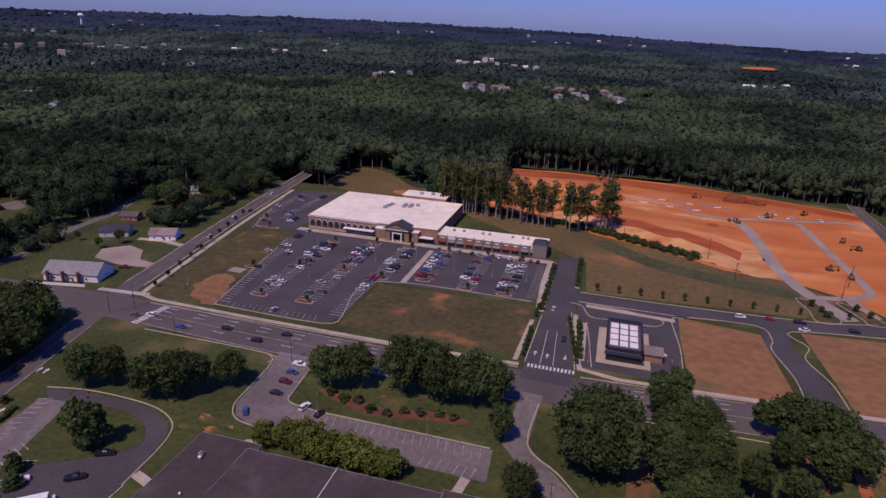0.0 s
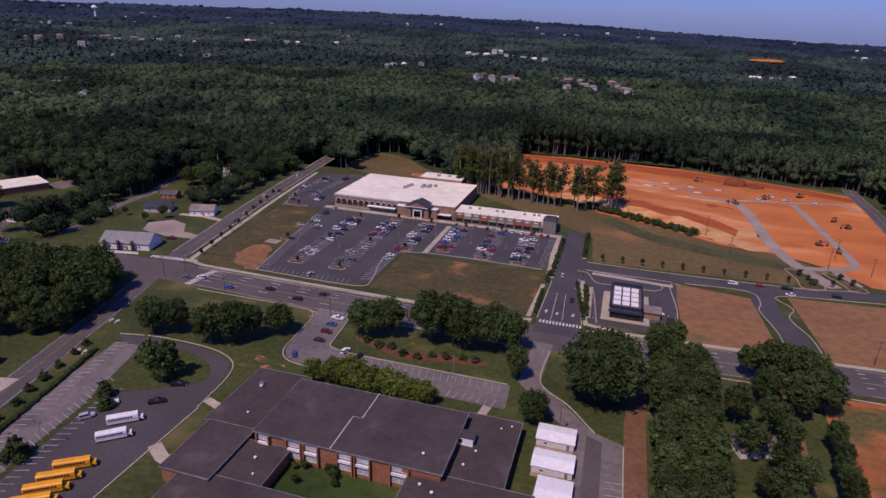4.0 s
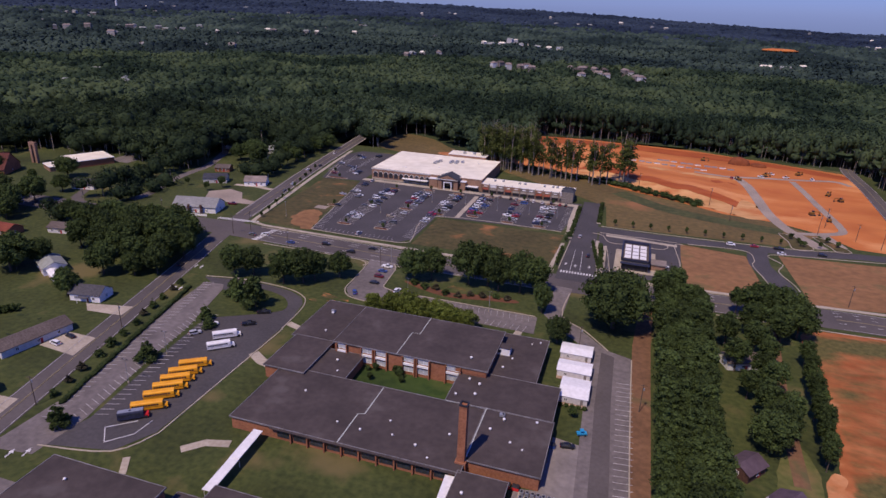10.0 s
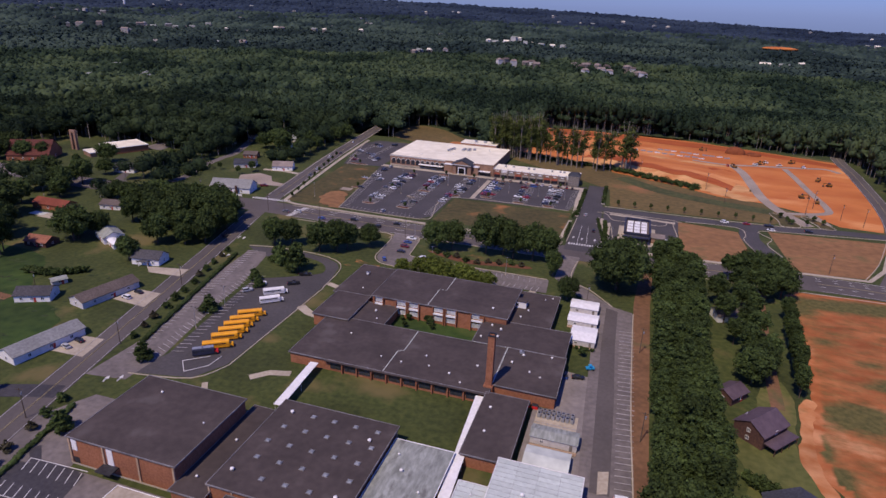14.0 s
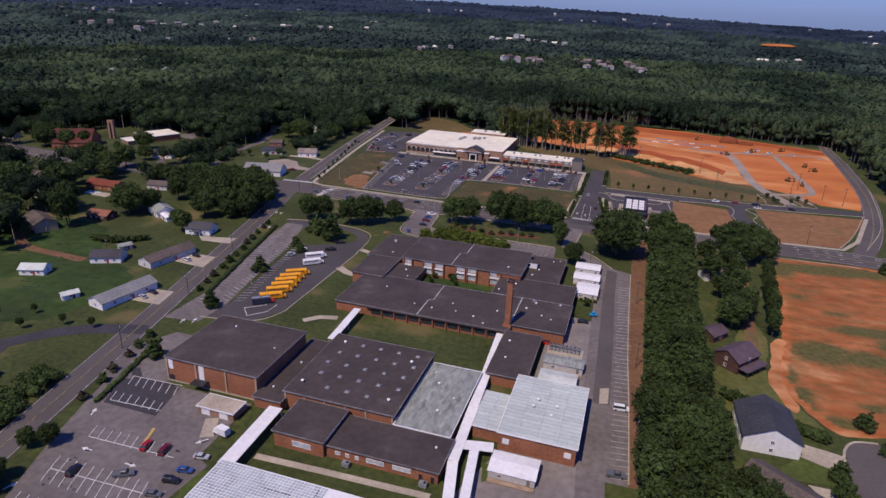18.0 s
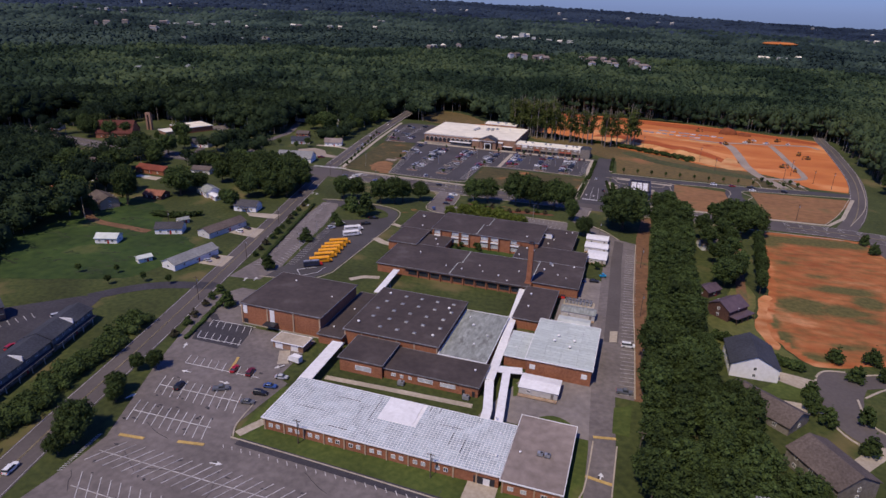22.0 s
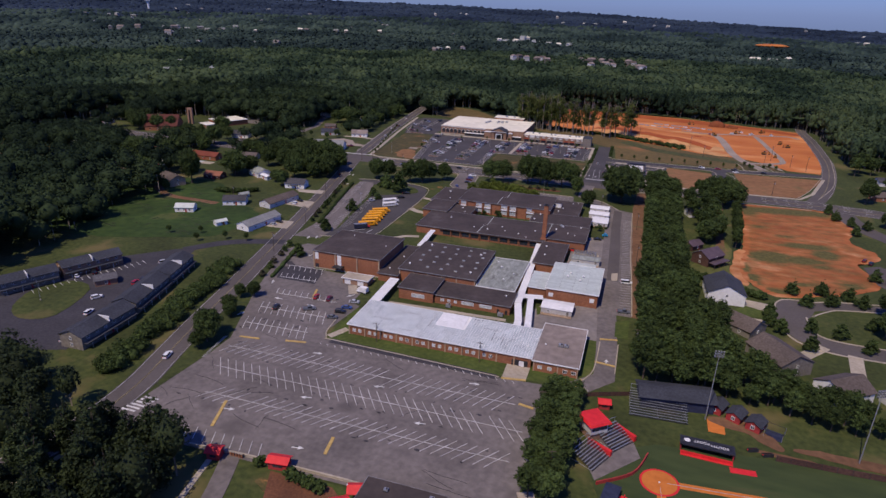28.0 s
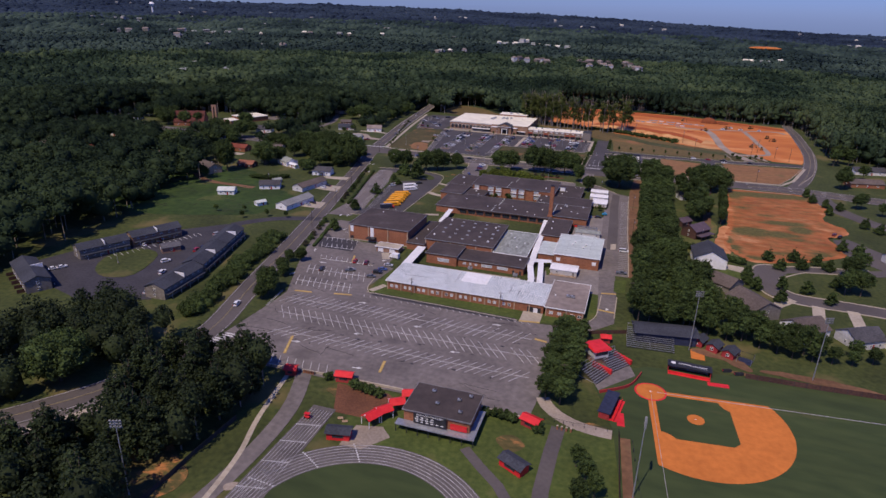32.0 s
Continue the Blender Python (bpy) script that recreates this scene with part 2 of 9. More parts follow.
M["faded_yellow"] = material("faded_yellow", (0.20, 0.16, 0.10), (0.32, 0.26, 0.15), 1.5, 0.85, 0.3, 0.2)
M["purple_metal"] = material("purple_metal", (0.085, 0.058, 0.066), (0.12, 0.083, 0.092), 0.6, 0.5, 0.1, 0.15)
M["red_roof"] = material("red_roof", (0.17, 0.04, 0.025), (0.24, 0.065, 0.035), 1.0, 0.85, 0.1, 0.2)
M["rust_roof"] = material("rust_roof", (0.20, 0.075, 0.045), (0.28, 0.115, 0.07), 0.8, 0.8, 0.15, 0.2)
M["bright_red"] = material("bright_red", (0.60, 0.02, 0.025), (0.72, 0.035, 0.035), 0.6, 0.5, 0.1, 0.1)
M["barn_red"] = material("barn_red", (0.30, 0.03, 0.03), (0.42, 0.05, 0.045), 1.0, 0.7, 0.1, 0.15)
M["white"] = material("white_paint", (0.72, 0.70, 0.67), (0.82, 0.80, 0.78), 0.8, 0.6, 0.1, 0.06)
M["siding"] = material("siding", (0.50, 0.48, 0.45), (0.62, 0.60, 0.57), 1.0, 0.7, 0.1, 0.1, vary=0.15)
M["far_wall"] = material("far_wall", (0.22, 0.20, 0.18), (0.42, 0.39, 0.36), 0.05, 0.9, 0.01, 0.3)
M["stone_siding"] = material("stone_siding", (0.15, 0.13, 0.11), (0.24, 0.21, 0.18), 1.0, 0.8, 0.1, 0.1)
M["dark_wood"] = material("dark_wood", (0.06, 0.03, 0.025), (0.11, 0.055, 0.04), 1.5, 0.85, 0.1, 0.2)
M["tan"] = material("tan_trim", (0.36, 0.24, 0.15), (0.46, 0.33, 0.22), 0.8, 0.8, 0.1, 0.1)
M["dark"] = material("dark_metal", (0.02, 0.02, 0.024), (0.04, 0.04, 0.045), 1.0, 0.5, 0.2, 0.1)
M["steel"] = material("steel", (0.30, 0.31, 0.33), (0.45, 0.46, 0.48), 1.0, 0.45, 0.2, 0.1, metal=0.5)
M["glass"] = material("window_glass", (0.02, 0.024, 0.03), (0.05, 0.055, 0.065), 0.6, 0.12, 0.2, 0.2, spec=0.6)
M["pale_glass"] = material("blind_glass", (0.35, 0.36, 0.36), (0.55, 0.56, 0.56), 0.9, 0.25, 0.2, 0.2, spec=0.5)
M["cart_blue"] = material("cart_blue", (0.01, 0.22, 0.42), (0.02, 0.30, 0.52), 1.0, 0.4, 0.2, 0.1)
M["tyre"] = material("tyre", (0.015, 0.015, 0.016), (0.03, 0.03, 0.03), 3, 0.85, 0.3, 0.1)
M["bus_yellow"] = material("bus_yellow", (0.78, 0.31, 0.012), (0.86, 0.38, 0.02), 0.5, 0.4, 0.1, 0.06)
M["navy"] = material("navy", (0.02, 0.025, 0.05), (0.035, 0.04, 0.075), 0.8, 0.7, 0.1, 0.1)
M["pale_bark"] = material("pale_bark", (0.19, 0.16, 0.125), (0.32, 0.275, 0.225), 1.0, 0.95, 0.2, 0.25)
M["bark"] = material("bark", (0.07, 0.05, 0.035), (0.13, 0.10, 0.075), 2.0, 0.95, 0.3, 0.2)
M["leaf"] = material("leaf", (0.039, 0.063, 0.019), (0.074, 0.105, 0.031), 0.9, 0.85, 0.12, 0.25, vary=0.28, island=0.3, spec=0.15, leafy=0.25)
M["light_leaf"] = material("light_leaf", (0.082, 0.112, 0.018), (0.15, 0.18, 0.036), 0.9, 0.8, 0.12, 0.2, vary=0.2, island=0.3, spec=0.15, leafy=0.25)
M["pine"] = material("pine_needles", (0.027, 0.045, 0.017), (0.056, 0.079, 0.028), 0.9, 0.8, 0.12, 0.25, vary=0.25, island=0.35, leafy=0.4)
def canopy_material(name, tones, cell, slow, dark, leafy=0.2, bump=0.0):
    """Leaves of a wood: each crown takes one of the tones, stands of trees change slowly from darker to lighter."""
    m = bpy.data.materials.new(name)
    m.use_nodes = True
    n, l = m.node_tree.nodes, m.node_tree.links
    bs = n["Principled BSDF"]
    geo = n.new("ShaderNodeNewGeometry")
    vor = n.new("ShaderNodeTexVoronoi")
    vor.voronoi_dimensions = "2D"
    vor.inputs["Scale"].default_value = 1 / cell
    l.new(geo.outputs["Position"], vor.inputs["Vector"])
    sep = n.new("ShaderNodeSeparateColor")
    l.new(vor.outputs["Color"], sep.inputs[0])
    ramp = n.new("ShaderNodeValToRGB")
    for k, c in enumerate(tones):
        e = ramp.color_ramp.elements[k] if k < 2 else ramp.color_ramp.elements.new(1)
        e.color = (*c, 1)
    for k, e in enumerate(ramp.color_ramp.elements):
        e.position = k / (len(tones) - 1)
    stand = n.new("ShaderNodeTexNoise")
    stand.inputs["Scale"].default_value = slow
    stand.inputs["Detail"].default_value = 2.5
    stand.inputs["Roughness"].default_value = 0.55
    l.new(geo.outputs["Position"], stand.inputs["Vector"])
    mixv = n.new("ShaderNodeMath")
    mixv.operation = "MULTIPLY_ADD"
    mixv.inputs[1].default_value = 0.36
    l.new(sep.outputs[0], mixv.inputs[0])
    shift = n.new("ShaderNodeMapRange")
    shift.inputs[1].default_value, shift.inputs[2].default_value = 0.41, 0.59
    shift.inputs[3].default_value, shift.inputs[4].default_value = 0.0, 0.66
    l.new(stand.outputs[0], shift.inputs[0])
    l.new(shift.outputs[0], mixv.inputs[2])
    l.new(mixv.outputs[0], ramp.inputs[0])
    fine = n.new("ShaderNodeTexNoise")
    fine.inputs["Scale"].default_value = 4.5 / cell
    fine.inputs["Detail"].default_value = 4
    l.new(geo.outputs["Position"], fine.inputs["Vector"])
    mr = n.new("ShaderNodeMapRange")
    mr.inputs[1].default_value, mr.inputs[2].default_value = 0.3, 0.7
    mr.inputs[3].default_value, mr.inputs[4].default_value = 1 - dark, 1 + dark
    l.new(fine.outputs[0], mr.inputs[0])
    hsv = n.new("ShaderNodeHueSaturation")
    l.new(mr.outputs[0], hsv.inputs["Value"])
    l.new(ramp.outputs[0], hsv.inputs["Color"])
    l.new(hsv.outputs[0], bs.inputs["Base Color"])
    bs.inputs["Roughness"].default_value = 0.9
    bs.inputs["Specular IOR Level"].default_value = 0.12
    if bump:
        bp = n.new("ShaderNodeBump")
        bp.inputs["Strength"].default_value = bump
        bp.inputs["Distance"].default_value = cell * 0.12
        l.new(fine.outputs[0], bp.inputs["Height"])
        l.new(bp.outputs[0], bs.inputs["Normal"])
    if leafy:
        tr = n.new("ShaderNodeBsdfTranslucent")
        l.new(hsv.outputs[0], tr.inputs["Color"])
        ms = n.new("ShaderNodeMixShader")
        ms.inputs[0].default_value = leafy
        l.new(bs.outputs[0], ms.inputs[1])
        l.new(tr.outputs[0], ms.inputs[2])
        l.new(ms.outputs[0], n["Material Output"].inputs["Surface"])
    return m


GREENS = ((0.011, 0.023, 0.014), (0.024, 0.043, 0.023), (0.043, 0.070, 0.036), (0.064, 0.096, 0.046), (0.088, 0.122, 0.054))
M["canopy"] = canopy_material("forest_leaf", GREENS, 12.0, 0.0075, 0.13, 0.25, 0.25)
# deep green for the western trees, darkened further to stand for lens falloff
M["dimmed_canopy"] = canopy_material("oak_wood_leaf", ((0.014, 0.026, 0.014), (0.022, 0.038, 0.018), (0.034, 0.055, 0.024), (0.050, 0.074, 0.030)), 11.0, 0.012, 0.16, 0.25, 0.3)
# bluer than the nearer canopy: lighter haze of middle distance in the colour
M["hazed_wood_canopy"] = canopy_material("wood_leaf", ((0.009, 0.018, 0.017), (0.019, 0.033, 0.029), (0.035, 0.056, 0.044), (0.055, 0.081, 0.058)), 17.0, 0.0038, 0.14, 0.0, 0.25)
# aerial haze of the far hills, put into the leaf tones as blue
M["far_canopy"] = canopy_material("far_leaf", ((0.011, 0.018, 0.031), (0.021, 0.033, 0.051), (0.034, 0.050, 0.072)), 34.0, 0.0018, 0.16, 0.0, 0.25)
CAR_PAINT = {}
for cname, col in dict(white=(0.75, 0.75, 0.75), silver=(0.42, 0.43, 0.45), black=(0.015, 0.015, 0.018), grey=(0.12, 0.125, 0.135), red=(0.35, 0.012, 0.02), maroon=(0.14, 0.012, 0.02), blue=(0.04, 0.09, 0.28), navy=(0.02, 0.03, 0.09), tan=(0.36, 0.30, 0.22)).items():
    CAR_PAINT[cname] = material("car_" + cname, tuple(v * 0.92 for v in col), col, 0.5, 0.3, 0.2, 0.05, spec=0.6)


# ---- builders ----
def thing(name, label, category, x=0.0, y=0.0, z=0.0, turn=0.0, group="", kind=""):
    ob = new(name)
    ob.empty_display_size = 0.5
    ob.matrix_basis = pose(x, y, z, 0, 0, turn)
    return tagged(ob, label, category, group, kind)


def mesh_of(bm, name, mat):
    me = bpy.data.meshes.new(name)
    bm.to_mesh(me)
    bm.free()
    me.materials.append(mat)
    return me


def part(name, bm, mat, parent=None, label=""):
    ob = new(name, bm if isinstance(bm, bpy.types.Mesh) else mesh_of(bm, name, mat))
    ob.parent = parent
    if label:
        tagged(ob, label)
    return ob


def raw_mesh(name, verts, faces, mat, smooth=False):
    me = bpy.data.meshes.new(name)
    me.from_pydata(verts, [], faces)
    me.materials.append(mat)
    if smooth:
        me.shade_smooth()
    return me


def box(bm, x0, y0, z0, x1, y1, z1):
    v = [bm.verts.new(c) for c in ((x0, y0, z0), (x1, y0, z0), (x1, y1, z0), (x0, y1, z0), (x0, y0, z1), (x1, y0, z1), (x1, y1, z1), (x0, y1, z1))]
    for f in ((3, 2, 1, 0), (4, 5, 6, 7), (0, 1, 5, 4), (1, 2, 6, 5), (2, 3, 7, 6), (3, 0, 4, 7)):
        bm.faces.new([v[i] for i in f])
    return bm


def boxed(*boxes):
    bm = bmesh.new()
    for b in boxes:
        box(bm, *b)
    return bm


def prism(bm, pts, z0, z1):
    """A polygon of the plan raised from z0 to z1 (pts counter-clockwise or not)."""
    area = sum(pts[i - 1][0] * p[1] - p[0] * pts[i - 1][1] for i, p in enumerate(pts))
    pts = list(pts) if area > 0 else list(pts)[::-1]
    lo = [bm.verts.new((x, y, z0)) for x, y in pts]
    hi = [bm.verts.new((x, y, z1)) for x, y in pts]
    top = bm.faces.new(hi)
    for i in range(len(pts)):
        bm.faces.new((lo[i - 1], lo[i], hi[i], hi[i - 1]))
    bmesh.ops.triangulate(bm, faces=[top])
    return bm


def tube(bm, x, y, z0, z1, r0, r1, n=8):
    lo = [bm.verts.new((x + r0 * math.cos(6.2832 * i / n), y + r0 * math.sin(6.2832 * i / n), z0)) for i in range(n)]
    hi = [bm.verts.new((x + r1 * math.cos(6.2832 * i / n), y + r1 * math.sin(6.2832 * i / n), z1)) for i in range(n)]
    bm.faces.new(hi)
    bm.faces.new(lo[::-1])
    for i in range(n):
        bm.faces.new((lo[i - 1], lo[i], hi[i], hi[i - 1]))
    return bm


def smooth_line(pts, n=6, closed=False):
    """Points along a Catmull-Rom line through pts."""
    out, k = [], len(pts)
    for i in range(k if closed else k - 1):
        p = [Vector(pts[(i + j) % k] if closed else pts[min(max(i + j, 0), k - 1)]) for j in (-1, 0, 1, 2)]
        for s in range(n):
            u = s / n
            q = 0.5 * (2 * p[1] + (p[2] - p[0]) * u + (2 * p[0] - 5 * p[1] + 4 * p[2] - p[3]) * u * u + (3 * p[1] - p[0] - 3 * p[2] + p[3]) * u ** 3)
            out.append((q.x, q.y))
    if not closed:
        out.append(tuple(pts[-1]))
    return out


def ribbon(bm, pts, width, z0, z1, shift=0.0):
    """A strip of the plan along pts, raised from z0 to z1; shift: metres to its left."""
    k = len(pts)
    left, right = [], []
    for i, p in enumerate(pts):
        d = Vector(pts[min(i + 1, k - 1)]) - Vector(pts[max(i - 1, 0)])
        n = Vector((-d.y, d.x)).normalized()
        c = Vector(p) + n * shift
        left.append(c + n * width / 2)
        right.append(c - n * width / 2)
    for i in range(k - 1):
        q = (right[i], right[i + 1], left[i + 1], left[i])
        lo = [bm.verts.new((v.x, v.y, z0)) for v in q]
        hi = [bm.verts.new((v.x, v.y, z1)) for v in q]
        bm.faces.new(hi)
        for a in range(4):
            if (a == 1 and i < k - 2) or (a == 3 and i > 0):
                continue
            b = (a + 1) % 4
            bm.faces.new((lo[a], lo[b], hi[b], hi[a]))
    return bm


LIFT = [0.0]


def lift():
    """A little more height for each piece laid on the ground, so that no two lie in one plane."""
    LIFT[0] += 0.0004
    return LIFT[0]


def sheet(name, pts, z, mat, label, category):
    """A flat piece of the setting."""
    z += lift()
    ob = new(name, mesh_of(prism(bmesh.new(), pts, -0.3, z), name, M[mat]))
    return tagged(ob, label, category, kind="structure")


def strip(name, pts, width, z, mat, label, category, z0=-0.3, shift=0.0):
    z += lift()
    ob = new(name, mesh_of(ribbon(bmesh.new(), pts, width, z0, z, shift), name, M[mat]))
    return tagged(ob, label, category, kind="structure")


def rect(x0, y0, x1, y1):
    return [(x0, y0), (x1, y0), (x1, y1), (x0, y1)]


# ---- ground and distance ----
AX = Vector((-math.sin(radians(17.1)), math.cos(radians(17.1))))


CREST_AZ = (-40, -32, -25, -13, 0, 11, 21, 29, 36)
CREST_EL = (-0.05, -0.05, 0.0, 0.08, 0.0, -0.25, -0.66, -0.93, -1.0)


def land(x, y):
    """Height of the land: level near the school, rolling hills far off."""
    d = Vector((x, y)).length
    if d < 900:
        return 0.0
    az = math.degrees(math.atan2(x * AX.y - y * AX.x, x * AX.x + y * AX.y))
    crest = 101 + 4600 * math.tan(radians(float(np.interp(az, CREST_AZ, CREST_EL))))
    u = min((d - 900) / 3700, 1)
    hill = 15 * noise.noise(Vector((x / 620, y / 620, 0))) + 8 * noise.noise(Vector((x / 260, y / 260, 3)))
    return crest * u ** 1.6 - 14 * u * (1 - u) + hill * min((d - 900) / 500, 1) * (1 - 0.75 * u)


rings = [0, 150, 300, 450, 600, 750, 900] + [900 + 60 * i for i in range(1, 66)]
rings = [r for r in rings if r < 4860]
gv, gf, seg = [(0.0, 0.0, 0.0)], [], 240
for r in rings[1:]:
    for s in range(seg):
        a = 2 * math.pi * s / seg
        x, y = r * math.cos(a), r * math.sin(a)
        gv.append((x, y, land(x, y)))
for s in range(seg):
    gf.append((0, 1 + s, 1 + (s + 1) % seg))
for k in range(len(rings) - 2):
    for s in range(seg):
        a, b = 1 + k * seg + s, 1 + k * seg + (s + 1) % seg
        gf.append((a, a + seg, b + seg, b))
tagged(new("ground", raw_mesh("ground", gv, gf, M["lawn"])), "grassy ground of lawns and far wooded land", "ground", kind="structure")

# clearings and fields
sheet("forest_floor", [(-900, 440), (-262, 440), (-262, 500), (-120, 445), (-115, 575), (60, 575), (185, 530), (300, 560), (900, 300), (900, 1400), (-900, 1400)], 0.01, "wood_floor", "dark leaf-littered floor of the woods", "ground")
sheet("construction_ground", [(-118, 425), (-45, 425), (-7, 394), (40, 373), (67, 356), (100, 350), (123, 335), (136, 314), (160, 312), (176, 372), (182, 470), (184, 520), (100, 551), (56, 565), (-42, 572), (-115, 565)], 0.02, "clay", "graded bare orange clay of a building site", "ground")
sheet("dry_field", [(-5, 297), (96, 302), (120, 330), (100, 349), (67, 355), (40, 372), (-7, 393), (-24, 420), (-90, 428), (-94, 404), (-30, 358), (-8, 340)], 0.03, "dry_grass", "dry brownish grass field beside the building site", "ground")
sheet("vacant_field", [(38, 216), (76, 216), (72, 276), (37, 282)], 0.03, "red_field", "dry vacant grass plot", "ground")
sheet("vacant_field", [(94, 220), (128, 224), (158, 290), (90, 284)], 0.03, "red_field", "dry vacant grass plot beside the curving road", "ground")


def ragged(pts, amount=2.5, n=8, seed=0.0):
    """A closed line through pts with an uneven edge."""
    line = smooth_line(pts, n, True)
    return [(x + amount * noise.noise(Vector((x / 5, y / 5, seed))), y + amount * noise.noise(Vector((x / 5, y / 5, seed + 7)))) for x, y in line]


FIELD = ragged([(76, 92), (79, 120), (81, 160), (84, 188), (104, 193), (126, 196), (143, 190), (147, 166), (143, 148), (138, 132), (146, 118), (146, 106), (140, 99), (132, 91), (136, 66), (119, 49), (102, 39), (84, 33), (75, 44), (70, 60), (73, 80)], 1.4)
sheet("bare_field", FIELD, 0.03, "weedy_clay", "bare orange clay field with grass patches", "ground")
strip("green_strip", smooth_line([(-2, 380), (30, 352), (66, 338), (100, 330)]), 14, 0.05, "green_strip", "greener strip of grass below the clay bank", "ground")
sheet("red_clay", smooth_line([(-112, 560), (-40, 566), (56, 558), (110, 545), (176, 515), (172, 500), (120, 522), (40, 535), (-30, 545), (-100, 538)], 3, True), 0.035, "red_clay", "dark red graded clay below the woods", "ground")
for pts in ([(-30, 440), (-8, 428), (16, 424), (40, 421), (58, 416), (66, 420), (52, 430), (28, 438), (4, 446), (-20, 452)], [(70, 452), (84, 446), (90, 436), (88, 420), (80, 430), (66, 440)]):
    sheet("red_clay", ragged(pts, 3.5, 8, pts[0][0]), 0.038, "red_clay", "dark red band of clay on the slope", "ground")
for pts in ([(20, 470), (50, 462), (80, 458), (84, 462), (50, 470), (24, 478)], [(-40, 468), (-10, 460), (8, 462), (-12, 472), (-40, 478)]):
    sheet("tan_clay", ragged(pts, 3.5, 8, pts[0][0]), 0.042, "tan_clay", "pale dusty patch of graded clay", "ground")
sheet("clay_bank", ragged([(8, 405), (34, 392), (50, 384), (62, 366), (76, 356), (90, 352), (95, 360), (92, 384), (84, 402), (48, 420), (10, 426)], 3), 0.036, "tan_clay", "eroded tan clay bank", "ground")
sheet("brown_clearing", smooth_line([(-222, 446), (-192, 432), (-150, 428), (-122, 434), (-122, 470), (-150, 462), (-186, 500), (-220, 512), (-226, 476)], 3, True), 0.034, "dry_grass", "brown bare clearing behind the store", "ground")
sheet("clay_patch", smooth_line([(-160, 440), (-146, 438), (-140, 446), (-148, 452), (-162, 448)], 3, True), 0.05, "bare_clay", "bare clay patch behind the store", "ground")
strip("side_street", smooth_line([(-300, 226), (-300, 244), (-309, 277), (-311, 299), (-312, 318), (-322, 347), (-336, 380), (-358, 418)]), 6.5, 0.05, "old_asphalt", "pale narrow side street among gardens", "road")
sheet("driveway", [(-262, 250), (-243, 246), (-222, 248), (-222, 253), (-238, 256), (-246, 268), (-258, 272), (-268, 262)], 0.05, "gravel", "pale gravel drive beside a house", "driveway")
strip("driveway", [(-230, 282), (-246, 285), (-262, 283)], 4, 0.05, "concrete", "pale concrete drive of a house", "driveway")
sheet("mulch_bed", smooth_line([(-92, 174), (-80, 168), (-66, 165), (-50, 168), (-37, 170), (-37, 173), (-52, 173), (-66, 170), (-80, 173)], 3, True), 0.05, "mulch", "red-brown mulch bed on the lawn", "ground")
for qx, qy, qr in ((-118, 146, 3), (-113, 141, 2.2), (-109, 145, 1.6), (-66, 176, 3), (-122, 140, 1.5), (-60, 150, 1.2)):
    sheet("bare_patch", [(qx + qr * math.cos(a) * (1.3 + 0.5 * math.sin(3 * a + qx)), qy + qr * 0.6 * math.sin(a) * (1.2 + 0.5 * math.cos(2 * a + qy))) for a in [0.45 * i for i in range(14)]], 0.03, "field_grass", "bare clay patch in the lawn", "ground")
sheet("verge", [(-206, 222), (-170, 221), (-186, 326), (-214, 326)], 0.022, "plot_grass", "dry verge between the avenue and the store", "grass")
sheet("lot_grass", [(-106, 222), (-28, 222), (-28, 270), (-106, 270)], 0.03, "plot_grass", "dry grass plot in front of the store car park", "ground")


def tufts(name, box_of, n, mat, label, density, size=1.6, seed=1):
    """Many small low ragged tufts of grass or weeds, thick where the density is high."""
    g, bm = random.Random(seed), bmesh.new()
    x0, y0, x1, y1 = box_of
    for _ in range(n):
        x, y = g.uniform(x0, x1), g.uniform(y0, y1)
        if density(x, y) < g.uniform(0, 1):
            continue
        a, b, r = g.uniform(0.5, 1.6) * size, g.uniform(0.25, 0.7) * size, g.uniform(0, 0.5)
        ring = [(a * g.uniform(0.6, 1.2) * math.cos(q), b * g.uniform(0.6, 1.2) * math.sin(q)) for q in (0.2, 1.1, 2.1, 3.2, 4.2, 5.3)]
        ring = [(x + p * math.cos(r) - q * math.sin(r), y + p * math.sin(r) + q * math.cos(r)) for p, q in ring]
        top = bm.verts.new((x, y, 0.16))
        lo = [bm.verts.new((p, q, 0.03)) for p, q in ring]
        for k in range(6):
            bm.faces.new((lo[k - 1], lo[k], top))
    return tagged(new(name, mesh_of(bm, name, M[mat])), label, "grass", kind="stuff")


def inside(px, py, poly):
    res = np.zeros(np.shape(px), bool)
    for i in range(len(poly)):
        (x0, y0), (x1, y1) = poly[i - 1], poly[i]
        hit = ((y0 > py) != (y1 > py)) & (px < (x1 - x0) * (py - y0) / (y1 - y0 + 1e-9) + x0)
        res = res ^ hit
    return res


def field_green(x, y):
    """How thick the weeds stand on the clay field: uneven bands across it."""
    g = 0.14
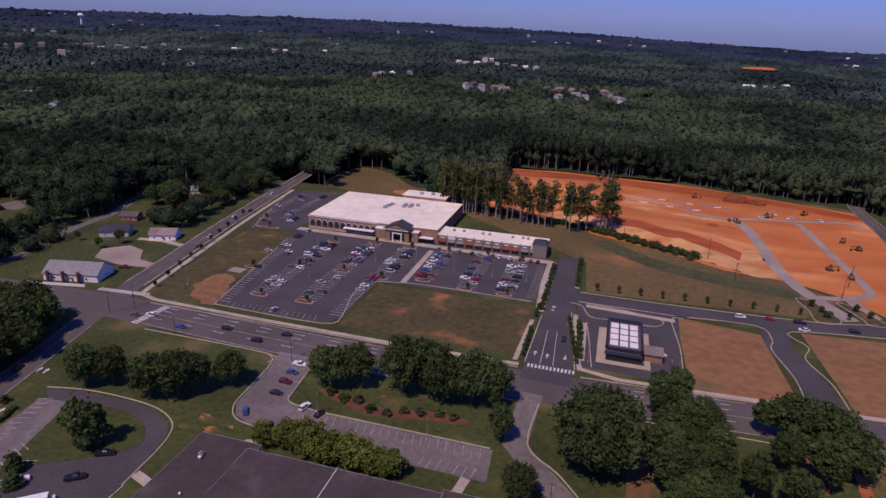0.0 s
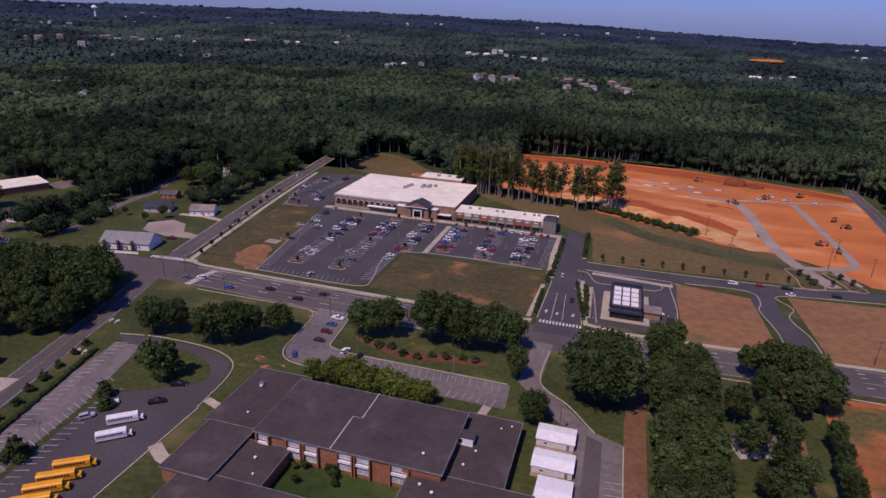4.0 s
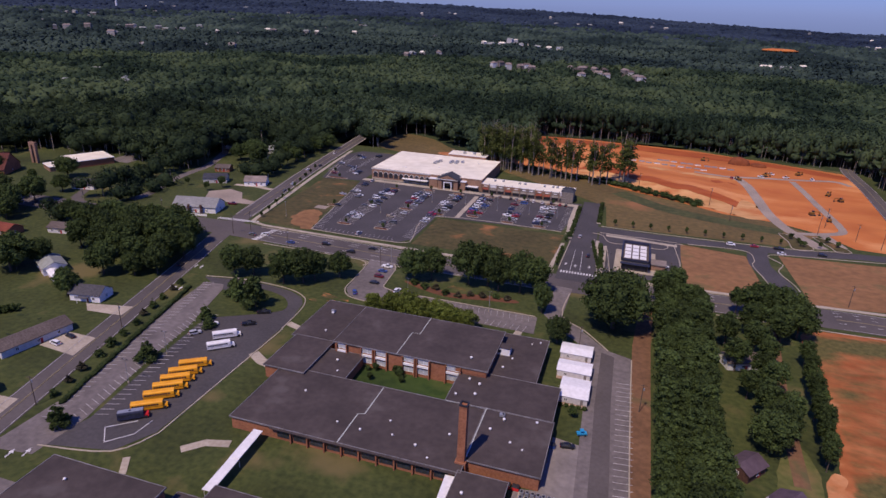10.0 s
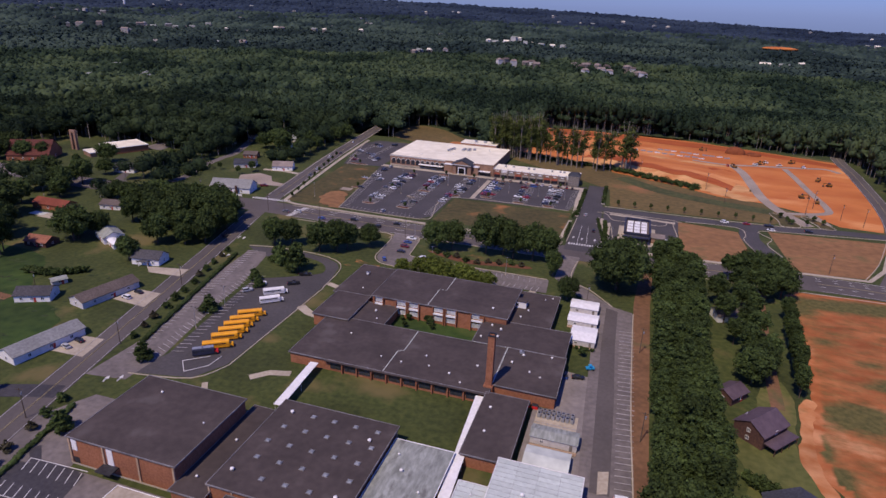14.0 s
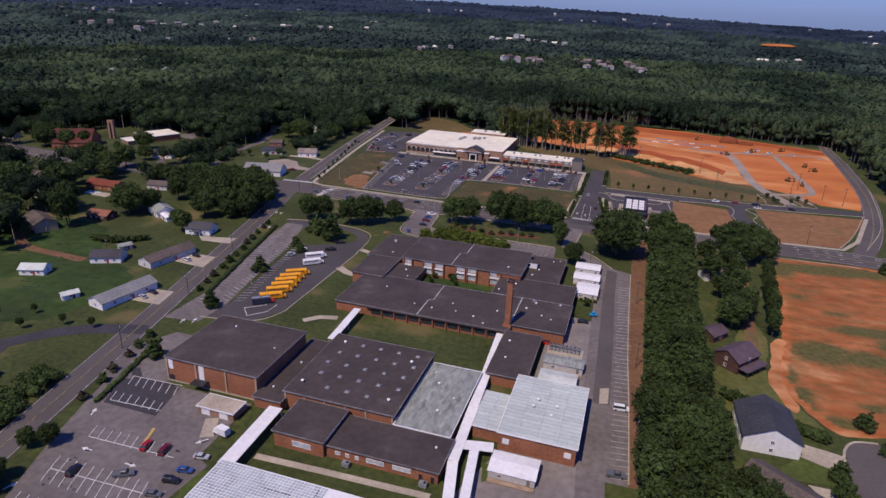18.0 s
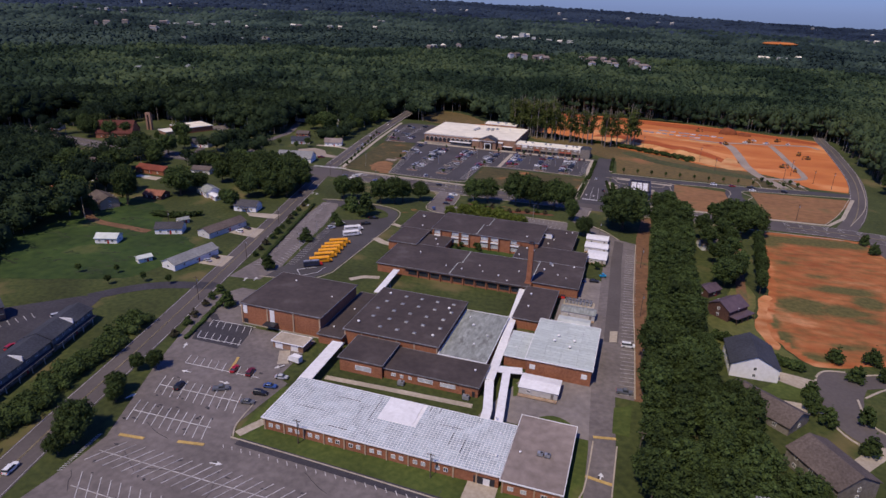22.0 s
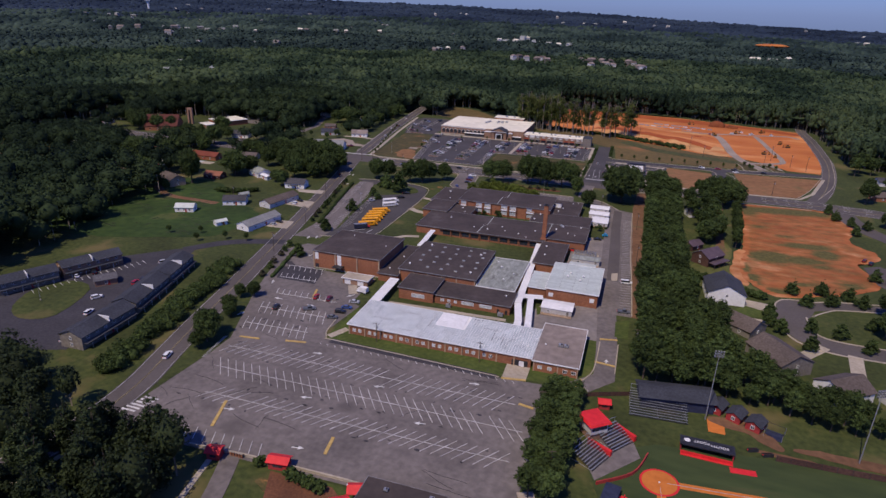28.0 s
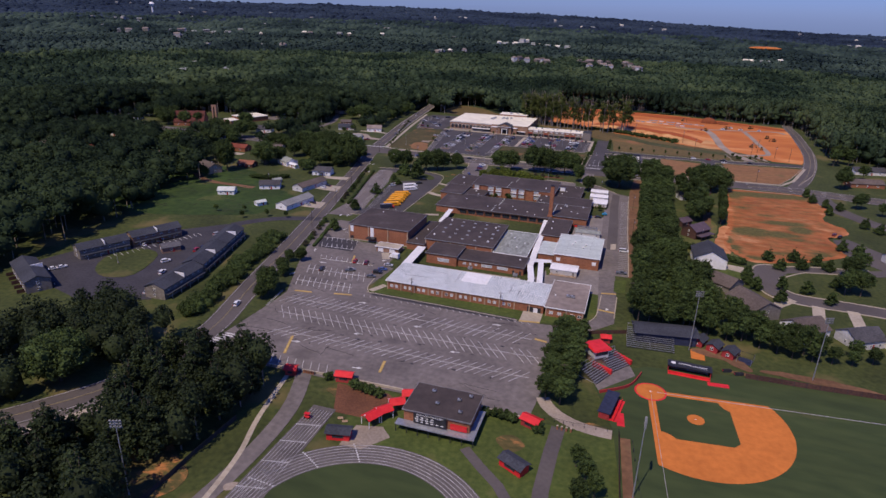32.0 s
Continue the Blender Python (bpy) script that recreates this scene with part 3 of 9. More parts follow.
    for cx, cy, rx, ry, a in ((110, 183, 34, 8, 0.7), (133, 187, 13, 9, 0.6), (87, 174, 9, 13, 0.55), (91, 143, 8, 5, 0.4), (103, 128, 9, 4, 0.4), (112, 114, 15, 5, 0.8), (119, 103, 7, 8, 0.8), (89, 88, 13, 10, 0.75), (105, 88, 13, 7, 0.7), (113, 83, 7, 4, 0.5), (74, 50, 6, 10, 0.75), (84, 63, 5, 4, 0.35), (85, 40, 11, 4, 0.55), (74, 66, 3, 11, 0.5), (100, 54, 8, 4, 0.5), (122, 60, 9, 7, 0.5)):
        g = max(g, a * math.exp(-((x - cx) / rx) ** 2 - ((y - cy - 0.12 * (x - cx)) / ry) ** 2))
    return g


def weed_cover(step=1.5):
    """A sheet on the inner part of the field that carries the thickness of the weeds."""
    nx, ny = int(80 / step), int(164 / step)
    verts, faces, amount, keep = [], [], [], {}
    for i in range(nx):
        for j in range(ny):
            x, y = 69 + i * step, 33 + j * step
            if all(inside(x + a * 1.5, y + b * 1.5, FIELD) for a, b in ((1, 0), (-1, 0), (0, 1), (0, -1))):
                keep[i, j] = len(verts)
                verts.append((x, y, 0.055))
    for (i, j), k in keep.items():
        whole = all((i + a, j + b) in keep for a in (-1, 0, 1) for b in (-1, 0, 1))
        amount.append(field_green(*verts[k][:2]) if whole else 0.0)
        if (i + 1, j) in keep and (i, j + 1) in keep and (i + 1, j + 1) in keep:
            faces.append((k, keep[i + 1, j], keep[i + 1, j + 1], keep[i, j + 1]))
    me = raw_mesh("weed_cover", verts, faces, M["weedy_clay"], True)
    me.attributes.new("weeds", "FLOAT", "POINT").data.foreach_set("value", amount)
    tagged(new("weed_cover", me), "low green weeds grown in bands over the clay", "grass", kind="stuff")


weed_cover()
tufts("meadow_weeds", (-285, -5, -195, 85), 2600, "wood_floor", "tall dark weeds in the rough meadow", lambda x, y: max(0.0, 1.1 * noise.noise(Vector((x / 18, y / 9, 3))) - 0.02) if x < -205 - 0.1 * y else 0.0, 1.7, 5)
sheet("clay_track", ragged([(72, 92), (69, 74), (66, 58), (70, 42), (73, 44), (71, 60), (73, 76), (77, 92)], 1), 0.05, "bare_clay", "bare clay track beside the field", "ground")
sheet("meadow", ragged([(-330, -10), (-270, -22), (-225, -8), (-203, 4), (-200, 40), (-212, 52), (-240, 66), (-262, 92), (-300, 95), (-330, 70)], 1.3), 0.02, "meadow", "rough green meadow behind the houses", "ground")

# roads
WROAD = smooth_line([(-240, -262), (-200, -233), (-169, -210), (-151, -189), (-141, -172), (-136, -150), (-136.5, -127), (-141, -106), (-146.5, -82), (-155, -41), (-173, 40), (-199, 150), (-214, 212), (-222, 260), (-236, 350), (-252, 480), (-260, 540), (-275, 620)])
SROAD = smooth_line([(-560, 218), (-477, 210), (-396, 202), (-300, 201), (-215, 205), (-120, 201), (-20, 201), (90, 207), (140, 206), (230, 190), (400, 150)])
LOOP = smooth_line([(132, 206), (150, 250), (166, 310), (176, 370), (184, 470), (190, 560), (230, 700)])
BANKROAD = smooth_line([(-14, 289), (40, 289), (100, 293), (130, 300), (163, 303)])
LINK = smooth_line([(85, 212), (84, 240), (78, 265), (80, 290)])
strip("road", SROAD, 20, 0.05, "asphalt", "grey asphalt street with lane lines", "road")
strip("road", WROAD, 11, 0.06, "asphalt", "grey asphalt avenue beside the school", "road")
strip("road", LOOP, 11, 0.07, "asphalt", "curving asphalt road beside the building site", "road")
strip("road", BANKROAD, 10, 0.055, "new_asphalt", "dark new asphalt access road", "road")
strip("road", LINK, 11, 0.065, "new_asphalt", "dark new asphalt link road", "road")
sheet("road", [(-24, 205), (-5, 205), (-10, 300), (-11, 345), (-23, 345)], 0.062, "new_asphalt", "dark asphalt store entrance drive", "road")
strip("lane", [(-18, 196), (-19, 165), (-8, 152), (3, 140), (6, 60), (9.5, -10), (12, -45), (12.5, -66), (2, -78)], 8, 0.05, "old_asphalt", "worn asphalt service lane beside the school", "road")
sheet("parking_strip", [(3.5, 143), (4, 104), (5, 80), (6.6, 33), (7.1, 23), (8.7, -14), (20, -14), (18.3, 27), (16.6, 60), (15.3, 108), (14.8, 139)], 0.045, "old_asphalt", "worn parking strip along the service lane", "parking")
strip("road", [(-318, 206), (-335, 216), (-350, 246)], 6, 0.05, "asphalt", "side street among houses", "road")

# car parks
sheet("car_park", [(-168, 222), (-114, 221), (-108, 229), (-108, 273), (-30, 276), (-24, 334), (-24, 338), (-186, 338), (-199, 338), (-186, 330), (-184, 318)], 0.05, "new_asphalt", "dark asphalt car park of the store", "parking")
sheet("car_park", [(-216, 326), (-186, 330), (-186, 420), (-226, 420), (-234, 400)], 0.05, "new_asphalt", "dark asphalt side car park of the store", "parking")
sheet("car_park", [(-131, -146), (-127, -100), (-127, -88), (-141, -52), (-147, -33), (-150, -22), (-163, -12), (-150, 12), (-134, 12), (-130, -17.5), (-97, -17.5), (-97, -44), (-92, -46), (-95, -70), (-93, -76), (-22, -79), (8, -77), (-3, -110), (-6, -144), (-98, -146)], 0.05, "old_asphalt", "large empty worn school car park with angled stalls", "parking")
sheet("bus_lot", [(-150, 26), (-128, 31), (-122, 42), (-121, 72), (-121.5, 120), (-123, 127), (-124.4, 134.7), (-127.8, 139.8), (-135.4, 144), (-147, 146), (-166, 146), (-181, 143), (-170, 136), (-163, 134), (-154, 118), (-154, 100), (-151.5, 79), (-148.5, 58), (-146, 41)], 0.05, "bus_asphalt", "dark asphalt bus car park", "parking")
sheet("car_park", [(-163, 20), (-148, 22), (-147, 40), (-150.5, 58), (-154, 79), (-156.5, 100), (-165, 134), (-168, 139), (-178, 138), (-177, 134), (-174.5, 107), (-167, 74), (-162, 50)], 0.05, "old_asphalt", "pale worn car park strip beside the hedge", "parking")
sheet("grass_island", smooth_line([(-163.5, 137), (-151, 141), (-139, 139), (-132.5, 135), (-129, 129), (-131.5, 123.5), (-149.5, 111.8), (-155, 112), (-158, 118)], 3, True), 0.12, "lawn", "teardrop grass island with trees", "grass")
sheet("car_park", [(-118, 193), (-104, 193), (-101, 186), (-99.5, 170), (-98, 163), (-88, 161), (-25, 160), (-24, 145), (-91, 147), (-104, 148), (-110, 150.5), (-113.7, 156), (-114.5, 165), (-116.2, 185)], 0.05, "old_asphalt", "asphalt car park behind the school", "parking")
sheet("car_park", [(-7, 222), (36, 220), (38, 284), (-8, 284)], 0.05, "new_asphalt", "dark asphalt around the bank", "parking")
sheet("yard", [(-27, -40), (10, -40), (9, -12), (7, 33), (5.2, 80), (-7, 82), (-7.5, 57), (-14, 56), (-14, 20), (-17, -12)], 0.04, "yard_asphalt", "worn service yard asphalt", "parking")
sheet("car_park", [(-207, -20), (-199, -17), (-194, -32), (-187, -60), (-181, -90), (-177, -117), (-205, -128), (-262, -112), (-253, -86), (-229, -42)], 0.05, "patch", "dark asphalt court of the apartments", "parking")
strip("road", smooth_line([(-162, 9), (-172, 6), (-184, 1), (-194, -7), (-204, -20)]), 7, 0.055, "patch", "dark asphalt driveway to the apartments", "road")
sheet("front_lawn", ragged([(-90, -76.2), (-60, -76.4), (-24, -77.6), (-12, -76.6), (4, -76), (9.5, -70), (10, -56), (9, -41.5), (4.2, -40.5), (-14, -47), (-88, -47), (-92, -60)], 0.5, 6), 0.03, "mown_lawn", "mown green lawn round the front wing", "grass")
sheet("courtyard_lawn", rect(-79, 82.5, -33, 98.5), 0.02, "meadow", "green courtyard lawn inside the school", "grass")
sheet("house_lawn", ragged([(47, 58), (50, 46), (48, 30), (57, 40), (66, 33), (74, 29), (80, 30), (76, 40), (69, 50), (66, 60), (68, 76), (70, 92), (66, 104), (60, 96), (55, 74)], 0.8), 0.028, "house_lawn", "olive green lawn round the barn", "grass")
sheet("house_lawn", [(62, 4.8), (75.3, 6.8), (76.2, 17.4), (69.4, 17.9), (62.2, 10)], 0.04, "mown_lawn", "bright mown lawn beside the white house", "grass")
sheet("driveway", [(69.2, 24), (69.6, 18.1), (76.3, 17.6), (76.8, 13.5), (76.8, 5.6), (78.8, 6.2), (78.3, 15.5), (81.2, 21.8), (75.7, 23)], 0.08, "concrete", "pale concrete drive of the white house", "driveway")
sheet("driveway", [(68.2, 4.6), (78.2, 4.9), (78.6, 0.6), (71, -1.8), (70, 2)], 0.08, "concrete", "pale concrete drive of the brown house", "driveway")
sheet("lawn_strip", [(13.8, -20.5), (19.4, -17.4), (19.3, -34), (14.2, -34)], 0.09, "mown_lawn", "green lawn strip beside the service lane", "grass")
sheet("grass_island", [(-20, -18.7), (-17.6, -17.8), (-16.5, -24.1), (-18.6, -26)], 0.09, "mown_lawn", "green strip beside the yard portable", "grass")
sheet("grass_island", smooth_line([(-9.2, -35), (-4.3, -31.8), (1, -33.6), (1.4, -37), (-8.5, -39.6)], 3, True), 0.09, "mown_lawn", "green lawn island in the service yard", "grass")
sheet("concrete_pad", [(8.8, 32), (11.8, 33), (12, 23.8), (9.2, 22.8)], 0.1, "concrete", "pale concrete patch in the service lane", "pavement")
strip("street", smooth_line([(86, 16), (86.6, 0), (92, -8.5), (102, -11.5), (118, -12), (150, -15)]), 11, 0.05, "asphalt", "grey residential street", "road")
strip("street", smooth_line([(92, 24), (110, 32), (140, 38), (190, 60)]), 8, 0.05, "asphalt", "grey residential street", "road")
sheet("street", smooth_line([(80.4, 18), (82, 24.5), (86, 30), (93, 31.8), (99, 28), (95, 16), (92, 8), (81, 6)], 4, True), 0.06, "asphalt", "turning circle at the street's end", "road")
strip("street", smooth_line([(149, 200), (151, 170), (160, 148), (180, 122), (230, 85)]), 13, 0.05, "asphalt", "grey residential street", "road")
sheet("street", [(134, 90), (143, 95), (148, 87), (157, 73), (210, 60), (210, 40), (149, 43), (140, 55), (134, 67)], 0.05, "asphalt", "grey end of a new street", "road")
strip("dirt_track", smooth_line([(72, 188), (69, 160), (66.5, 130), (65, 105), (64, 84)]), 4.5, 0.04, "brown_earth", "bare earth track between the trees", "path")
strip("lay_by", smooth_line([(-196, -243), (-163, -217.5), (-144, -196), (-134.5, -176)]), 8, 0.045, "old_asphalt", "worn pale asphalt lay-by beside the avenue", "road")
strip("pavement", smooth_line([(-236, -272), (-193, -240), (-162, -217), (-143, -195), (-133, -174), (-129.5, -152)]), 1.8, 0.1, "concrete", "pale concrete pavement beside the avenue", "pavement")
sheet("brown_clearing", ragged([(-116, -198), (-104, -192), (-94, -200), (-92, -216), (-104, -220), (-114, -210)], 2), 0.04, "field_grass", "bare red earth below the floodlight", "ground")


# ---- buildings ----
def wing(name, label, x0, y0, x1, y1, h, roof, wall="brick", over=0.5, coping="", category="building"):
    """A flat-roofed block: four wall panels, a roof slab with a raised edge and a coping."""
    coping = coping or ("coping" if roof == "tar_roof" else "white")
    t = thing(name, label, category, (x0 + x1) / 2, (y0 + y1) / 2)
    a, b = (x1 - x0) / 2, (y1 - y0) / 2
    for q in ((-a, -b, 0, a, -b + 0.4, h - 0.35), (-a, b - 0.4, 0, a, b, h - 0.35), (-a, -b + 0.4, 0, -a + 0.4, b - 0.4, h - 0.35), (a - 0.4, -b + 0.4, 0, a, b - 0.4, h - 0.35)):
        part("wall", boxed(q), M[wall], t)
    part("roof", boxed((-a - over, -b - over, h - 0.35, a + over, b + over, h)), M[roof], t)
    a, b = a + over, b + over
    part("coping", boxed((-a - 0.05, -b - 0.05, h - 0.3, a + 0.05, -b + 0.15, h + 0.12), (-a - 0.05, b - 0.15, h - 0.3, a + 0.05, b + 0.05, h + 0.12), (-a - 0.05, -b + 0.15, h - 0.3, -a + 0.15, b - 0.15, h + 0.12), (a - 0.15, -b + 0.15, h - 0.3, a + 0.05, b - 0.15, h + 0.12)), M[coping], t)
    return t


wing("store", "large brick supermarket with a flat white roof", -181, 339, -96, 401, 8.5, "white_roof", "pale_brick", 0.2, "pale_brick", "store")
wing("shop_row", "row of brick shops with a white flat roof", -95.5, 338, -31, 354, 6.5, "white_roof", "pale_brick", 0.2, "white", "shops")
wing("bank", "small bank with a white roof and dark edge", 6.6, 230, 20, 256, 5.5, "brown_shingle", "stone_siding", 0.3, "dark", "bank")
SB = "brick"
wing("school_wing", "low brick school wing with a dark tar roof", -110.5, 103.5, -91, 134.5, 4.2, "tar_roof")
wing("school_wing", "two-storey brick classroom wing with a dark flat roof", -90.5, 99, -33, 128, 7.8, "tar_roof")
wing("school_wing", "raised dark flat-roofed brick school block", -108, 80, -93, 102, 5.2, "tar_roof")
wing("school_wing", "low link roof beside the courtyard", -92.5, 82, -79, 98.5, 4.2, "tar_roof")
wing("school_wing", "long low brick classroom wing with dark tar roof", -102, 52, -29, 82, 4.5, "tar_roof")
wing("school_wing", "low brick wing beside the service lane", -33, 102, -16.5, 133, 4.6, "tar_roof")
wing("school_wing", "brick kitchen block with roof vents", -42, 82.5, -8, 101.5, 5, "tar_roof")
wing("school_wing", "brick boiler block with dark roof", -28.5, 57, -7.5, 82, 5, "tar_roof")
wing("school_wing", "narrow brick block beside the walkway", -29, 21, -15.5, 52, 4.6, "tar_roof")
wing("gymnasium", "tall brick gymnasium with a dark roof", -131, -15, -96, 16, 9, "tar_roof")
wing("school_wing", "low dark link roof beside the gymnasium", -95.5, -18, -86, 20, 4, "tar_roof")
wing("cafeteria", "brick cafeteria with skylights in a dark roof", -86, -15, -49, 23, 6.5, "tar_roof")
wing("school_wing", "low block with a streaked grey roof", -48, -16, -31, 20, 4.5, "grey_roof")
wing("school_wing", "brick block with dark roof beside the lawn", -79.5, -32, -63.5, -16.5, 5.5, "tar_roof")
wing("school_wing", "low brick classroom strip with dark roof", -63, -31, -29.5, -17, 4.2, "tar_roof")
wing("workshop", "brick workshop with a pale metal roof", -17.5, -11, 5, 20, 6.5, "silver_roof")
wing("workshop", "low annex with a pale metal roof", -26, -8, -18, 10, 4.5, "silver_roof")
wing("school_wing", "front brick wing with a silver coated roof", -86, -69, -13.5, -47, 4.4, "silver_roof")
wing("school_wing", "front brick wing with a tan flat roof", -12.5, -70, 3.5, -41, 4.4, "tan_roof")
wing("garage", "low tan brick garage", -109.5, -27, -97, -21, 3, "concrete", "pale_brick")
wing("field_house", "two-storey stadium building with dark roof", -42, -161.5, -21, -147, 6.8, "tar_roof")


# ---- trees ----
rng = np.random.default_rng(7)


def icosphere(level):
    bm = bmesh.new()
    bmesh.ops.create_icosphere(bm, subdivisions=level, radius=1)
    v = np.array([q.co[:] for q in bm.verts])
    f = np.array([[q.index for q in p.verts] for p in bm.faces])
    bm.free()
    return v, f


ICO1, ICO2 = icosphere(1), icosphere(2)


def leaf_quads(centres, normals, size, stray=0.75):
    """Small bent leaf sprays, two triangles each, standing roughly outwards."""
    k = len(centres)
    r = rng.normal(size=(k, 3))
    n = normals + stray * r
    n /= np.linalg.norm(n, axis=1)[:, None]
    u = np.cross(n, rng.normal(size=(k, 3)))
    u /= np.linalg.norm(u, axis=1)[:, None]
    w = np.cross(n, u)
    s = (size * rng.uniform(0.6, 1.35, k))[:, None]
    v = np.stack([centres - u * s, centres - w * s * 0.75 + n * s * 0.25, centres + u * s, centres + w * s * 0.75 + n * s * 0.2], 1)
    return v.reshape(-1, 3), np.arange(4 * k).reshape(-1, 4)


def crown_mesh(name, mat, lobes, leaves, size, core=0.8):
    """A crown of many leaf sprays over several lobes (x, y, z, rx, rz), with a dark inner mass."""
    vs, fs, base = [], [], 0
    area = np.array([l[3] * (l[3] + l[4]) for l in lobes])
    for (x, y, z, rx, rz), share in zip(lobes, area / area.sum()):
        k = int(leaves * share)
        d = rng.normal(size=(k, 3))
        d[:, 2] += 0.25
        d /= np.linalg.norm(d, axis=1)[:, None]
        c = d * [rx, rx, rz] * rng.uniform(0.72, 1.2, k)[:, None] + [x, y, z]
        v, f = leaf_quads(c, d, size, 0.6)
        vs.append(v)
        fs += [tuple(q) for q in f + base]
        base += len(v)
        iv, jf = ICO1
        iv = iv * [rx, rx, rz] * core * rng.uniform(0.8, 1.12, len(iv))[:, None] + [x, y, z]
        vs.append(iv)
        fs += [tuple(q) for q in jf + base]
        base += len(iv)
    return raw_mesh(name, np.concatenate(vs).tolist(), fs, mat)


def trunk_bm(h, r, limbs, spread):
    bm = bmesh.new()
    tube(bm, 0, 0, 0, h, r, r * 0.55, 7)
    for i in range(limbs):
        a = 6.283 * i / limbs + 0.4
        p, q = Vector((0, 0, h * 0.85)), Vector((spread * math.cos(a), spread * math.sin(a), h * 1.5))
        lo = [bm.verts.new(p + Vector((r * 0.4 * math.cos(b), r * 0.4 * math.sin(b), 0))) for b in (0, 2.1, 4.2)]
        hi = [bm.verts.new(q + Vector((r * 0.12 * math.cos(b), r * 0.12 * math.sin(b), 0))) for b in (0, 2.1, 4.2)]
        for j in range(3):
            bm.faces.new((lo[j - 1], lo[j], hi[j], hi[j - 1]))
    return bm


def lobes_round(n, r, z, flat=0.8, seed=0):
    """A domed crown: small lobes spread over an uneven ellipsoid, round a larger middle one."""
    g = np.random.default_rng(seed)
    out = [(0, 0, z, r * 0.66, r * 0.66 * flat)]
    for i in range(n):
        h = 1 - 1.62 * (i + 0.5) / n
        a = 2.39996 * i + g.uniform(-0.35, 0.35)
        d, q = r * g.uniform(0.58, 0.82), r * g.uniform(0.18, 0.34)
        w = math.sqrt(1 - h * h) * (1.0 if h > -0.2 else 0.85)
        out.append((d * w * math.cos(a), d * w * math.sin(a), z + d * h * flat, q, q * g.uniform(0.7, 0.95)))
    return out


def lobes_pine(n, r, z0, z1, seed=0, arms=4):
    """Tiers of boughs that shorten towards an uneven tip."""
    g = np.random.default_rng(seed)
    out = []
    for i in range(n):
        u = i / (n - 1)
        w = r * (0.14 + 0.86 * (1 - u) ** 0.75) * g.uniform(0.8, 1.1)
        for k in range(arms if u < 0.8 else 2):
            a = 6.283 * k / arms + 1.1 * i + g.uniform(-0.4, 0.4)
            d = w * g.uniform(0.42, 0.62)
            q = w * (g.uniform(0.34, 0.5) if arms < 5 else g.uniform(0.26, 0.42))
            out.append((d * math.cos(a), d * math.sin(a), z0 + (z1 - z0) * u + g.uniform(-0.5, 0.5), q, q * (0.62 if arms < 5 else 0.5)))
    return out


def lobes_edge(seed):
    """Sparse clumps up a tall bare stem."""
    g = np.random.default_rng(seed)
    out = []
    for i in range(15):
        u = (i + g.uniform(0, 0.8)) / 15
        a, d = g.uniform(0, 6.283), g.uniform(0.3, 2.9) * (0.55 + 0.6 * math.sin(3.1 * u))
        q = g.uniform(0.85, 1.75)
        out.append((d * math.cos(a), d * math.sin(a), 8.5 + 14.5 * u, q, q * g.uniform(0.8, 1.35)))
    return out


# unit kinds: name, crown material, lobes, leaf count, leaf size, trunk
KINDS = {}
PLUM = material("plum_leaf", (0.035, 0.030, 0.018), (0.06, 0.055, 0.025), 0.9, 0.8, 0.2, 0.2, vary=0.2, island=0.3)
for i in range(3):
    KINDS["oak", i] = (crown_mesh("crown", M["leaf"], lobes_round(34, 7.3, 8.0, 0.93, i), 3000, 0.42, 0.7), mesh_of(trunk_bm(4.5, 0.45, 5, 3.0), "trunk", M["bark"]), "broad dark green oak tree", 15.0)
    KINDS["tall", i] = (crown_mesh("crown", M["leaf"], lobes_round(26, 5.5, 10.6, 1.22, 10 + i), 1900, 0.39, 0.7), mesh_of(trunk_bm(7, 0.32, 4, 2.0), "trunk", M["bark"]), "tall dense green hardwood tree", 17.0)
    KINDS["edge", i] = (crown_mesh("crown", M["edge_leaf"], lobes_edge(90 + i), 640, 0.42, 0.42), mesh_of(trunk_bm(17, 0.3, 5, 1.6), "trunk", M["pale_bark"]), "tall slender tree with a bare pale trunk", 24.5)
    KINDS["giant", i] = (crown_mesh("crown", M["leaf"], lobes_round(64, 12.4, 11.2, 0.86, 80), 8000, 0.48, 0.72), mesh_of(trunk_bm(7, 0.75, 6, 5.0), "trunk", M["bark"]), "huge round dark green oak tree", 23.0) if i == 0 else KINDS["giant", 0]
    KINDS["pine", i] = (crown_mesh("crown", M["pine"], lobes_pine(12, 5.6, 4.0, 18.8, 20 + i, 5), 2700, 0.36, 0.5), mesh_of(trunk_bm(12, 0.3, 3, 1.2), "trunk", M["bark"]), "tall dark pine tree", 19.0)
    KINDS["willow", i] = (crown_mesh("crown", M["light_leaf"], lobes_round(20, 4.9, 4.8, 0.9, 30 + i), 2000, 0.33, 0.6), mesh_of(trunk_bm(2.5, 0.25, 5, 1.8), "trunk", M["bark"]), "pale yellow-green leafy tree", 8.5)
    KINDS["young", i] = (crown_mesh("crown", M["leaf"], lobes_round(7, 1.9, 2.9, 1.0, 40 + i), 420, 0.28), mesh_of(trunk_bm(1.4, 0.1, 3, 0.6), "trunk", M["bark"]), "small round young street tree", 4.9)
    KINDS["cone", i] = (crown_mesh("crown", M["leaf"], lobes_pine(6, 3.0, 1.6, 6.4, 50 + i), 900, 0.32, 0.8), mesh_of(trunk_bm(1.6, 0.14, 3, 0.5), "trunk", M["bark"]), "young pear-shaped tree", 7.2)
